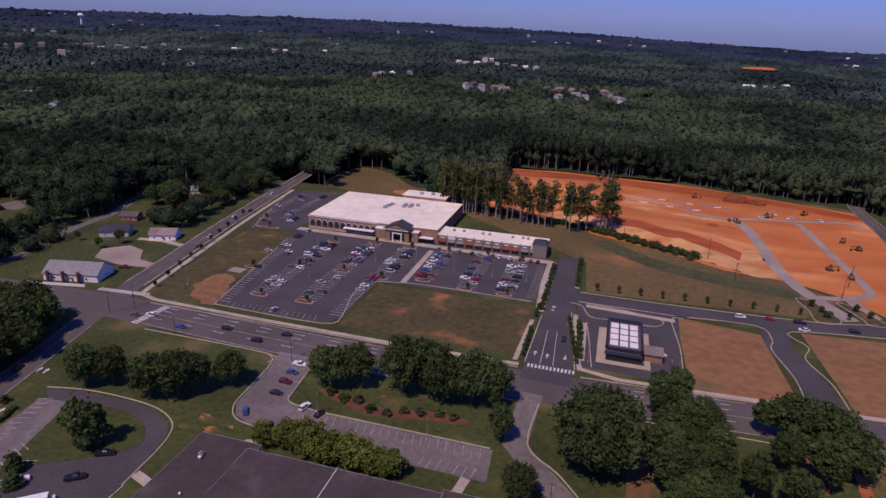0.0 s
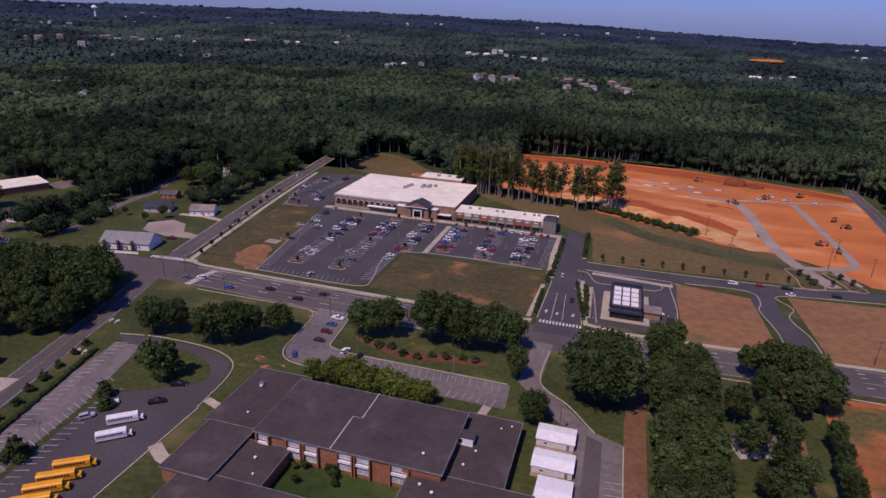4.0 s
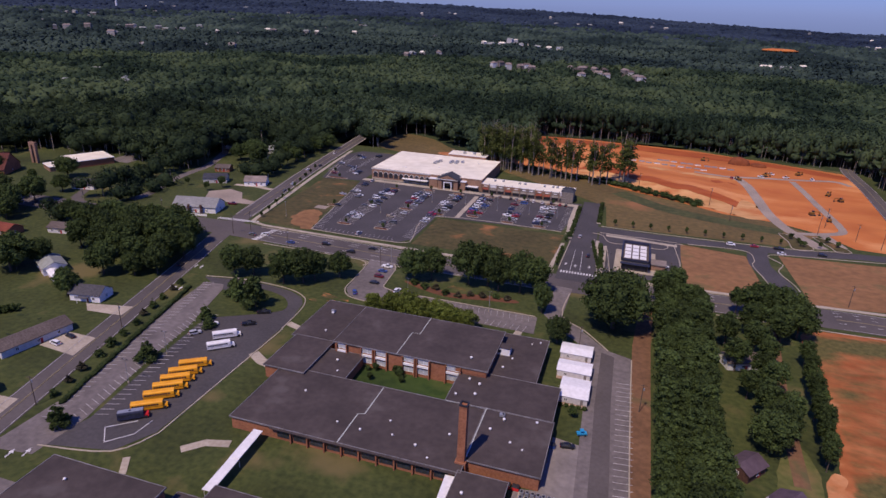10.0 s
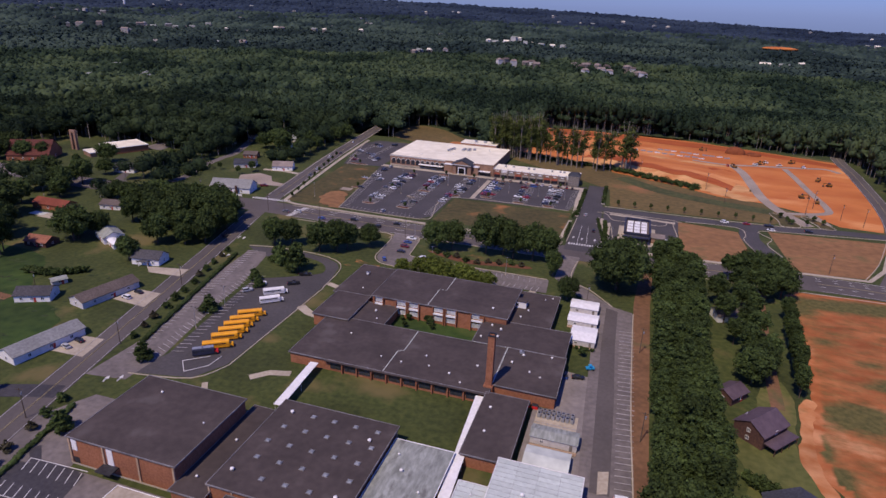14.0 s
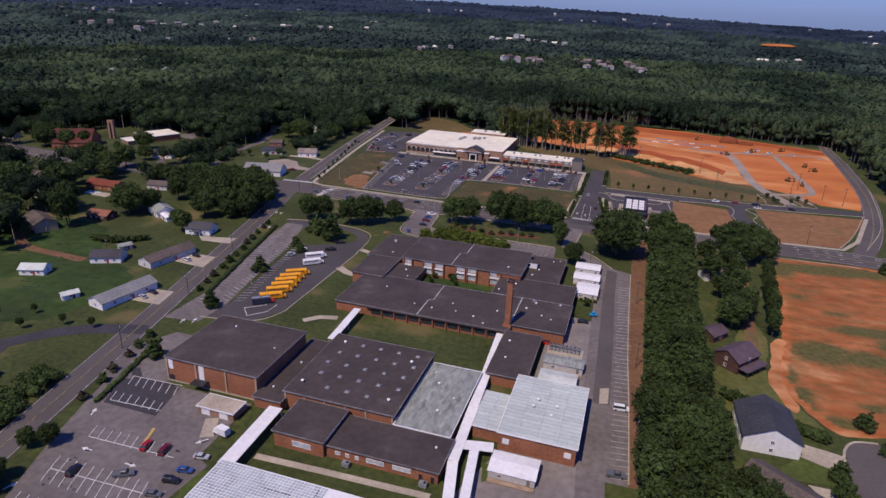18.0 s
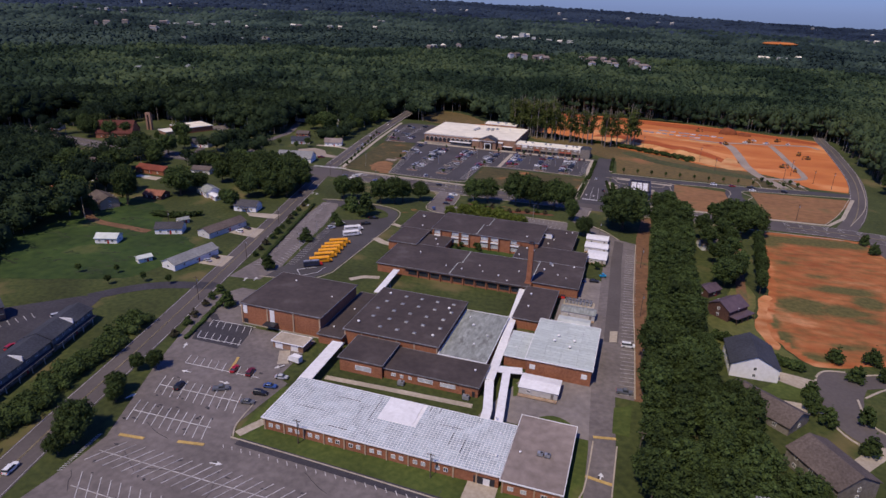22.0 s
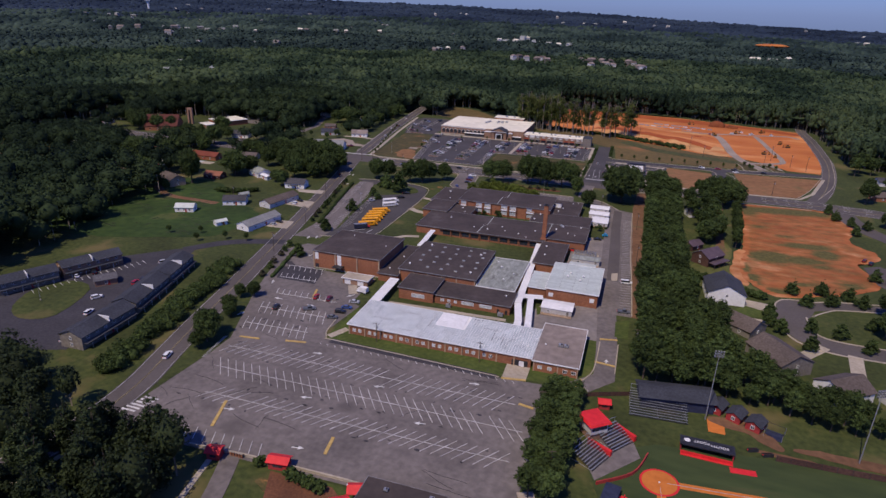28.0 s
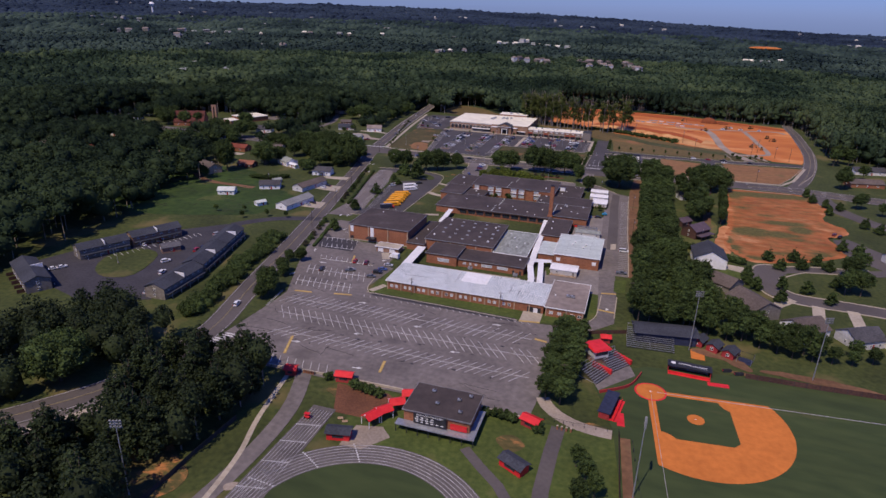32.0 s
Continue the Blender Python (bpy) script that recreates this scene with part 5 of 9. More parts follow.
    tagged(new(name, me), label, "forest", kind="stuff")


canopy_sheet("forest_canopy", 690, 1640, 10.0, 12.5, 2.0, "canopy", "closed lower canopy of the summer forest")
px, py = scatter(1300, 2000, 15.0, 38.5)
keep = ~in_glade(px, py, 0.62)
forest("forest", px[keep], py[keep], 22, 11.5, DOME, 6, 3.2, "hazed_wood_canopy", "rolling distant forest", 0, 0.85, 0.2)
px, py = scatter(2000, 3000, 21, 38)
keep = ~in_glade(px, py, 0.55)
forest("forest", px[keep], py[keep], 23, 14.5, DOME, 0, 4.0, "hazed_wood_canopy", "crowns of the distant forest", 0, 0.8, 0.3)
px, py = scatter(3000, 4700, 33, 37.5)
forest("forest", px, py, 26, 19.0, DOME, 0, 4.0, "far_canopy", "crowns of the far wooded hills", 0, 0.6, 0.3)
canopy_sheet("distant_canopy", 1600, 2950, 13, 12, 4.0, "hazed_wood_canopy", "closed canopy of rolling distant forest")
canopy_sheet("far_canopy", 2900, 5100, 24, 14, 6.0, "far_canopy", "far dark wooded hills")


# ---- markings, kerbs and pavements ----
pick0 = random.Random(11)

def lines(name, segments, mat, label, width=0.14, z=0.17):
    bm = bmesh.new()
    for a, b in segments:
        ribbon(bm, [a, b], width, 0.1, z + LIFT[0])
    return tagged(new(name, mesh_of(bm, name, M[mat])), label, "road marking", kind="stuff")


def kerb(pts, label="pale concrete kerb", width=0.4):
    return strip("kerb", pts, width, 0.2, "concrete", label, "kerb")


seg = []
for y0, x0, x1, d in ((-93.3, -124, -14, (2.7, 5.0)), (-106.6, -120, -9, (3.4, -4.7)), (-121.2, -113, -10, (2.9, 4.1))):
    seg.append(((x0, y0 - 0.4), (x1, y0 + 0.4)))
    x = x0 + 2
    while x < x1 - 1:
        if rng.random() > 0.05:
            seg.append(((x - d[0], y0 - d[1]), (x + d[0], y0 + d[1])))
        x += 3.25
SMALL = len(seg)
for y0, x0, x1, up, dn in ((-31.3, -140, -121.5, 4.5, 0), (-47.6, -132, -103, 4.8, 0), (-61.5, -131, -101, 4.8, 4.6), (-75.5, -129, -101, 4.8, 4.6), (-17.9, -143, -124, 0, 4.5)):
    seg.append(((x0, y0), (x1, y0 + 1)))
    x = x0
    while x <= x1:
        if up:
            seg.append(((x, y0), (x - 1.6, y0 + up)))
        if dn:
            seg.append(((x, y0), (x + 1.8, y0 - dn)))
        x += 3.0
lines("stall_lines", seg[SMALL:], "paint", "white angled stall lines in short rows", 0.19)
seg = seg[:SMALL]
for k in range(26):
    seg.append(((-93 + k * 3.0, -79.5), (-92 + k * 3.0, -80.8)))
for k in range(13):
    seg.append(((-119 + k * 3.2, -138), (-117 + k * 3.2, -143)))
for k in range(18):
    seg.append(((-128 - 0.1 * k, -104 + k * 0.9), (-127 - 0.1 * k, -103.2 + k * 0.9)))
lines("stall_lines", seg, "stall_paint", "faded white angled stall lines of the school car park", 0.2)
seg = [((10.3 + 0.035 * (120 - y), y), (16.0 + 0.03 * (120 - y), y + 0.6)) for y in np.arange(-12, 121, 2.75)]
for y in np.arange(36, 140, 2.75):
    w, e = -161.5 - 0.165 * (y - 40), -147.2 - 0.135 * (y - 40)
    if y < 116:
        seg.append(((e - 0.6, y), (e - 5.0, y + 1.6)))
    seg.append(((w + 0.8, y), (w + 4.4, y + 1.4)))
    if 40 < y < 112:
        seg.append(((e + 1.4, y + 1), (e + 5.4, y + 2.4)))
for y in np.arange(-8, 12, 2.75):
    seg.append(((-133.5, y), (-138, y + 2)))
for x in np.arange(-92, -28, 2.75):
    seg.append(((x, 159.6), (x + 0.8, 154.8)))
    if x > -48:
        seg.append(((x, 145.6), (x + 0.8, 150)))
lines("stall_lines", seg, "old_paint", "faded white stall lines beside the school", 0.14)
lines("bay_marking", [((-133, 33), (-127.5, 39)), ((-138, 38.5), (-131, 44.5)), ((-138, 38.5), (-133, 33)), ((-127.5, 39), (-127, 46))], "paint", "white hatched bay lines in the bus car park", 0.25)
seg = []
STORE_ROWS = ((-155, 240, 318), (-131, 240, 324), (-109, 230, 324), (-87, 285, 326), (-64, 282, 326), (-44, 282, 326))
for x, y0, y1 in STORE_ROWS:
    seg.append(((x, y0), (x, y1)))
    for y in np.arange(y0, y1, 2.75):
        if not (x == -109 and y < 274):
            seg.append(((x, y), (x + 5.3, y)))
        seg.append(((x, y), (x - 5.3, y)))
for y in np.arange(226, 318, 2.75):
    e = -168 - 0.16 * (y - 222)
    seg.append(((e + 0.5, y), (e + 5.4, y)))
for x in np.arange(-162, -116, 2.75):
    seg.append(((x, 222), (x - 1, 227)))
for y in np.arange(280, 325, 2.75):
    seg.append(((-28, y), (-33, y)))
for y in np.arange(350, 410, 2.75):
    seg.append(((-224, y), (-218, y)))
    seg.append(((-203, y), (-208, y)))
lines("stall_lines", seg, "old_paint", "white stall lines of the store car park", 0.11)


def along(line, shift, gap=0.0, dash=0.0):
    bm = bmesh.new()
    if not dash:
        ribbon(bm, line, 0.18, 0.1, 0.165, shift)
    else:
        for i in range(0, len(line) - 1):
            a, b = Vector(line[i]), Vector(line[i + 1])
            n = max(int((b - a).length // (dash + gap)), 1)
            for k in range(n):
                p, q = a.lerp(b, k / n), a.lerp(b, (k + dash / (dash + gap)) / n)
                ribbon(bm, [tuple(p), tuple(q)], 0.16, 0.1, 0.165, shift)
    return bm


def marking(name, bm, mat, label):
    return tagged(new(name, mesh_of(bm, name, M[mat])), label, "road marking", kind="stuff")


ROAD_SPANS = [([p for p in SROAD if p[0] < -236], 5.2), ([p for p in SROAD if -190 < p[0] < -28], 9.4), ([p for p in SROAD if -1 < p[0] < 74], 9.4), ([p for p in SROAD if 98 < p[0]], 9.4), ([p for p in WROAD if p[1] < 190], 5.0), ([p for p in WROAD if p[1] > 222], 5.0), (LOOP[4:], 5.0)]
for line, half in ROAD_SPANS:
    for s in (half, -half):
        marking("edge_line", along(line, s), "old_paint", "white edge line of the street")
    for s in (0.18, -0.18):
        marking("centre_line", along(line, s), "faded_yellow", "faded yellow double centre line")
for line, half in ROAD_SPANS[1:4]:
    for s in (3.6, -3.6, 6.8):
        marking("lane_line", along(line, s, 6, 3), "paint", "dashed white lane line")
marking("lane_line", along([(-13, 218), (-14.5, 248)], 0), "paint", "white lane line of the store drive")
marking("lane_line", along([(-18, 218), (-18.5, 248)], 0), "paint", "white lane line of the store drive")
bm = bmesh.new()
for k in range(13):
    box(bm, -22.6 + k * 1.45, 214.2, 0.1, -21.8 + k * 1.45, 216.8, 0.17)
for k in range(15):
    box(bm, -228 + k * 1.75, 216.0 + 0.15 * k, 0.1, -227 + k * 1.75, 219.2 + 0.15 * k, 0.17)
for k in range(11):
    box(bm, -189.5 + 0.2 * k, 194 + k * 1.7, 0.1, -186 + 0.2 * k, 194.9 + k * 1.7, 0.17)
for k in range(9):
    box(bm, 77.5 + k * 1.5, 213.6, 0.1, 78.4 + k * 1.5, 216.2, 0.17)
for k in range(6):
    box(bm, -131.5 + k * 0.5, -138.5 + k * 1.5, 0.1, -126.5 + k * 0.5, -137.8 + k * 1.5, 0.17)
marking("crosswalk", bm, "paint", "white zebra crosswalk bars")


def arrow(x, y, turn, s=1.0):
    """A painted lane arrow."""
    bm = bmesh.new()
    pts = [(-0.2, -1.6), (0.2, -1.6), (0.2, 0.3), (0.75, 0.3), (0, 1.8), (-0.75, 0.3), (-0.2, 0.3)]
    prism(bm, [(px * s, py * s) for px, py in pts], 0.1, 0.17)
    ob = new("lane_arrow", mesh_of(bm, "lane_arrow", M["paint"]))
    ob.matrix_basis = pose(x, y, 0, 0, 0, turn)
    return tagged(ob, "white painted lane arrow on asphalt", "road marking", "lane arrows", "structure")


for x, y, a in ((-186, 128, 12), (-183, 128, 12), (-193, 152, 12), (-190, 152, 12), (-21, 226, 0), (-16, 225, 0), (-9, 226, 180), (82, 222, 170), (88, 222, 0), (-90, -87, -80), (-60, -99, 100), (-30, -86, -80), (-80, -113, 100), (-100, -127, -80), (-40, -113, 100), (-128, -52, 90), (-112, -53, -90), (-140, -38, 20), (-135, -70, -20), (-154, 20, 10), (-150, 22, 10), (-70, -136, -80), (-100, -38, 140), (12.5, -55, 0), (-140, -2, 160)):
    arrow(x, y, a, 1.1)
for x0, y0, x1, y1 in ((-124, -86.3, -116, -85.3), (-106, -83, -98, -81.5), (-117, -38, -114.5, -46), (-103.3, -123.6, -99.4, -136.1), (-62.3, -128.2, -61.1, -135.8), (8.8, -38, 15.5, -36.5), (8.4, -56, 15.8, -57), (5, -70, 3, -77), (-13, -92, -8, -93), (-22, -79, -13.5, -77.5)):
    ob = new("speed_hump", mesh_of(ribbon(bmesh.new(), [(x0, y0), (x1, y1)], 1.0, 0.02, 0.24), "speed_hump", M["yellow_paint"]))
    tagged(ob, "faded yellow painted speed hump", "speed hump", "speed humps")
for pts in ([(-90, -76.8), (-24, -79)], [(-146, -14), (-140, -19), (-126, -19)]):
    strip("asphalt_patch", pts, 3.0, 0.1, "patch", "darker fresh asphalt patch", "road")
sheet("asphalt_patch", [(-146, -20), (-124, -18), (-121, -33), (-141, -33)], 0.08, "patch", "dark fresh asphalt by the gymnasium", "parking")
sheet("asphalt_patch", [(7.1, 23), (12.6, 23), (11, 70), (9.2, 106), (8.6, 138), (3.6, 140), (4, 104), (5, 80)], 0.08, "asphalt", "darker resurfaced strip of the service lane", "road")
bm = bmesh.new()
for k in range(90):
    row = pick0.choice((-98, -89.5, -102, -111, -117, -125, -56, -66, -71, -79, -43))
    x, y = pick0.uniform(-124, -12) if row < -85 else pick0.uniform(-130, -102), row + pick0.uniform(-1.5, 1.5)
    a, b = pick0.uniform(0.3, 0.9), pick0.uniform(0.2, 0.5)
    prism(bm, [(x + a * math.cos(q) * pick0.uniform(0.7, 1.2), y + b * math.sin(q) * pick0.uniform(0.7, 1.2)) for q in np.arange(0, 6.2, 0.7)], 0.08, 0.145)
tagged(new("oil_stains", mesh_of(bm, "oil_stains", M["patch"])), "dark oil stains in the worn stalls", "stain", kind="stuff")
bm = bmesh.new()
for k in range(26):
    x, y, a = pick0.uniform(-128, -10), pick0.uniform(-142, -82), pick0.uniform(0, 3.14)
    pts = [(x, y)]
    for q in range(6):
        a += pick0.uniform(-0.22, 0.22)
        pts.append((pts[-1][0] + 2.2 * math.cos(a), pts[-1][1] + 1.2 * math.sin(a)))
    ribbon(bm, pts, 0.12, 0.08, 0.146)
tagged(new("crack_seals", mesh_of(bm, "crack_seals", M["patch"])), "dark sealed cracks across the car park", "crack", kind="stuff")

# pavements
strip("pavement", [(p[0] + 9.5, p[1]) for p in WROAD if 214 < p[1] < 440], 2.6, 0.19, "concrete", "pale concrete pavement along the avenue", "pavement")
strip("pavement", [(-204, 219), (-196, 216.5), (-150, 215), (-75, 214), (-26, 215)], 2.2, 0.19, "concrete", "pale concrete pavement along the street", "pavement")
strip("pavement", [(-2, 219), (12, 216), (40, 217), (74, 219)], 2.2, 0.19, "concrete", "pale concrete pavement along the street", "pavement")
strip("pavement", [(94, 219), (128, 221), (140, 240), (158, 292)], 2.4, 0.19, "concrete", "pale concrete pavement along the curving road", "pavement")
strip("pavement", [(-28, 218), (-26.5, 256)], 2.0, 0.19, "concrete", "pale concrete path beside the store drive", "pavement")
strip("pavement", [(-2.5, 218), (-6.5, 240), (-8, 268)], 2.0, 0.19, "concrete", "pale concrete path beside the store drive", "pavement")
strip("pavement", [(-26, 270), (-24.8, 320)], 1.8, 0.19, "concrete", "pale concrete path beside the store drive", "pavement")
strip("pavement", [(-186, 334.5), (-26, 332)], 5, 0.19, "concrete", "pale pavement in front of the shops", "pavement")
strip("pavement", [(-4, 280), (36, 277)], 3, 0.19, "concrete", "pale concrete apron beside the bank", "pavement")
sheet("pavement", rect(3, 227, 24, 259), 0.19, "concrete", "pale concrete apron round the bank", "pavement")
for pts in (WROAD[14:], ):
    kerb([(p[0] + 5.7, p[1]) for p in pts if p[1] > 222])
    kerb([(p[0] - 5.7, p[1]) for p in pts if p[1] > 222])
for pts in ([(-196, 213), (-110, 212.4), (-26, 212.6)], [(-2, 213), (40, 215), (76, 218)], [(94, 218), (126, 220)], [(-180, 191), (-122, 190), (-118, 184)], [(-100, 184), (-98, 189.6), (-24, 189.6)], [(-4, 190), (40, 192), (130, 194)],
            [(-24, 218), (-23, 262)], [(-23, 270), (-23.5, 332)], [(-4.5, 218), (-9, 258), (-10, 270)], [(-10, 300), (-10.5, 340)], [(-8, 295.5), (40, 295.5), (100, 299), (128, 306)], [(-8, 283.5), (36, 283)], [(42, 283.5), (72, 285), (76, 272), (74, 262), (78, 240), (78, 222)], [(92, 222), (91, 240), (86, 258), (90, 270), (86, 284), (130, 292), (158, 297)],
            [(126, 222), (140, 250), (157, 296)], [(141, 226), (160, 270), (172, 320), (182, 380)],
            [(-121, 42), (-120.5, 112)], [(-150, 25.5), (-128, 30.5), (-121, 42)],
            [(-108, 229), (-108, 272.5), (-30, 275.5)], [(-168, 221.6), (-114, 220.6), (-108, 228.6)], [(-168, 222), (-183, 316)], [(-213, 326), (-232, 400)],
            [(-93, -76), (-60, -77), (-23, -78.6)], [(-96, -58), (-95, -70), (-92.5, -75.5)], [(8, -76.6), (5, -72), (8.5, -62), (9, -40)], [(16, -62), (16, -40)],
            [(-91, 146.6), (-104, 147.6), (-110.4, 150), (-114.2, 156), (-115, 165), (-116.8, 185), (-122, 190)], [(-104, 191), (-101, 186), (-99.2, 170), (-97.6, 163.4), (-88, 161.4)], [(-181, 144), (-166, 147), (-147, 147), (-135, 145), (-127, 140.6), (-123.6, 135), (-122, 127), (-121, 112)], [(-12, 281), (-6, 279), (-1, 268), (12, 269), (27, 268), (30, 276), (12, 281), (-4, 283)], [(-10.8, 256), (-9, 260.4), (-3, 259.6), (-0.8, 246), (1.6, 222)], [(36, 224), (36.6, 250), (34.6, 278), (40, 281)], [(-88, 161.2), (-26, 160.6)], [(-14.6, 190), (-15, 166), (-4, 155), (6, 142)], [(15.1, 138), (15.6, 108), (16.9, 60), (18.6, 27), (20.2, -13)],
            [(12.0, -76), (2, -81.8)]):
    kerb(smooth_line(pts, 4))
for x, y, a, b in ((-155, 238, 9, 3), (-131, 238, 9, 3), (-155, 276, 9, 3), (-131, 279, 9, 3), (-109, 277, 9, 3), (-87, 282, 8, 3), (-64, 279, 8, 3), (-44, 279, 8, 3), (-178, 268, 7, 3), (-155, 320, 8, 3), (-131, 326, 8, 3), (-109, 326, 8, 3), (-87, 328, 8, 3), (-64, 328, 8, 3), (-44, 328, 8, 3), (-216, 345, 8, 3), (-205, 330, 16, 3)):
    t = thing("planting_island", "kerbed planting island with mulch in the car park", "planter", x, y, 0, 0, "planting islands")
    ring = smooth_line([(-a / 2, 0), (-a / 3, -b / 2), (a / 3, -b / 2), (a / 2, 0), (a / 3, b / 2), (-a / 3, b / 2)], 3, True)
    part("kerb", prism(bmesh.new(), ring, 0, 0.22), M["concrete"], t)
    part("mulch", prism(bmesh.new(), [(p[0] * 0.88, p[1] * 0.8) for p in ring], 0, 0.27), M["mulch"], t)
    tree("young", x + 1.5, y, 4.2, 0.7, "island trees", " on a car park island")
sheet("cart_path", rect(-97, 276, -94, 326), 0.1, "concrete", "pale concrete walk through the car park", "pavement")
sheet("concrete_pad", rect(-186, 258, -178, 264), 0.1, "gravel", "bare concrete pad on the grass", "pavement")
sheet("clay_patch", ragged([(-190, 242), (-184, 227), (-173, 220), (-168, 225), (-172, 238), (-178, 252), (-185, 255)], 3), 0.04, "red_field", "bare clay patch beside the car park", "ground")
sheet("clay_shoulder", [(15, 150), (17, 190), (23, 190), (22, 150), (23, -14), (20, -14), (18.4, 27), (16.7, 60), (15.4, 108)], 0.03, "brown_earth", "bare red earth shoulder beside the lane", "ground")
for pts, w in (([(-107, 86), (-115, 88), (-121, 92)], 4), ([(-103, 108), (-112, 114), (-121, 117)], 3), ([(-98, 141), (-96, 134)], 4), ([(-98, 45), (-105, 43), (-110, 38)], 3), ([(-32, 133), (-30, 145)], 3), ([(-82, -38), (-60, -37), (-30, -36)], 2.2), ([(-88, -66), (-92, -74)], 3), ([(-104, -28), (-100, -36)], 4), ([(-8, 104), (-6, 140)], 2.0), ([(-122, 30), (-118, 24)], 2.0)):
    strip("path", pts, w, 0.08, "concrete", "pale concrete path on the grass", "pavement")
sheet("entrance_pad", rect(-22, -78, -13.5, -69), 0.1, "concrete", "pale concrete entrance pad", "pavement")
# pale kerbs of the housing street
for pts in ([(80.4, 4), (81.4, -5), (86.5, -13), (98, -17.2), (118, -17.8), (150, -20.8)], [(92.6, 14), (92.4, 2), (96, -4), (104, -5.9), (118, -6.2), (150, -9.2)], [(80.6, 17), (82, 24.7), (86, 30.4), (93, 32.2)], [(95.5, 16), (104, 24.5), (112, 28.2), (140, 33.6)], [(98, 31.5), (110, 36.4), (140, 42.4)]):
    kerb(smooth_line(pts, 4), "pale kerb of the housing street", 0.7)
# planted strips along the store drive
for pts in ([(-26.6, 266), (-22.6, 266), (-23.0, 311), (-24.4, 333), (-28.5, 333), (-28.6, 300)], [(-5.6, 258), (-3.2, 226), (-1.4, 226), (-2.4, 262)], [(-11.2, 300), (-8.6, 300), (-9.6, 344), (-11.6, 344)]):
    sheet("pavement", pts, 0.16, "concrete", "pale concrete walk beside the store drive", "pavement")
for k in range(12):
    tree("shrub", -23.9 - 0.03 * k, 268 + k * 5.3, 2.6, 1.0, "drive shrubs", " beside the store drive")
    if k < 7:
        tree("shrub", -5.6 + 0.35 * k, 259 - k * 5.2, 2.6, 1.0, "drive shrubs", " beside the store drive")
    if k < 9:
        tree("shrub", -9.9 - 0.1 * k, 302 + k * 4.8, 2.6, 1.0, "drive shrubs", " beside the store drive")
# hedges along the avenue
for y0, y1 in ((-33, 6), (44, 132)):
    n = int((y1 - y0) / 2.2)
    vs, fs, base = [], [], 0
    for k in range(n):
        y = y0 + (y1 - y0) * k / n
        c = np.array([-150.5 - 0.225 * y + rng.uniform(-0.3, 0.3), y, 0.7])
        iv = ICO2[0] * [1.0, 1.5, 0.75] * rng.uniform(0.85, 1.15, (len(ICO2[0]), 1)) + c
        vs.append(iv)
        fs += [tuple(q) for q in ICO2[1] + base]
        base += len(iv)
        d = rng.normal(size=(40, 3))
        d /= np.linalg.norm(d, axis=1)[:, None]
        v, f = leaf_quads(d * [1.05, 1.6, 0.8] + c, d, 0.22)
        vs.append(v)
        fs += [tuple(q) for q in f + base]
        base += len(v)
    tagged(new("hedge", raw_mesh("hedge", np.concatenate(vs).tolist(), fs, M["leaf"])), "long clipped dark green hedge beside the car park", "hedge", kind="stuff")

# ---- vehicles ----
CAR_MESH = {}


def rounded(l, w, c=0.35):
    return [(-l + c, -w), (l - c, -w), (l, -w + c * 0.8), (l, w - c * 0.8), (l - c, w), (-l + c, w), (-l, w - c * 0.5), (-l, -w + c * 0.5)]


def frustum(bm, x0, x1, w0, z0, a0, a1, w1, z1):
    lo = [bm.verts.new(c) for c in ((x0, -w0, z0), (x1, -w0, z0), (x1, w0, z0), (x0, w0, z0))]
    hi = [bm.verts.new(c) for c in ((a0, -w1, z1), (a1, -w1, z1), (a1, w1, z1), (a0, w1, z1))]
    bm.faces.new(hi)
    for i in range(4):
        bm.faces.new((lo[i - 1], lo[i], hi[i], hi[i - 1]))
    return bm


def wheel_mesh(r, w):
    bm = bmesh.new()
    tube(bm, 0, 0, -w / 2, w / 2, r, r, 12)
    bmesh.ops.rotate(bm, verts=bm.verts, cent=(0, 0, 0), matrix=Matrix.Rotation(math.pi / 2, 3, "X"))
    return mesh_of(bm, "wheel", M["tyre"])


WHEEL = wheel_mesh(0.33, 0.24)
BIG_WHEEL = wheel_mesh(0.5, 0.3)
SHAPES = {  # half length, half width, belt height, roof height, cabin base and cabin top along the car
    "sedan": (2.3, 0.9, 0.86, 1.42, (-1.75, 1.15), (-1.05, 0.35)),
    "suv": (2.35, 0.95, 1.0, 1.72, (-2.2, 1.1), (-1.95, 0.5)),
    "van": (2.6, 1.0, 1.05, 1.95, (-2.5, 1.7), (-2.4, 1.0)),
    "pickup": (2.8, 0.98, 1.0, 1.8, (-0.6, 1.35), (-0.4, 0.8)),
}


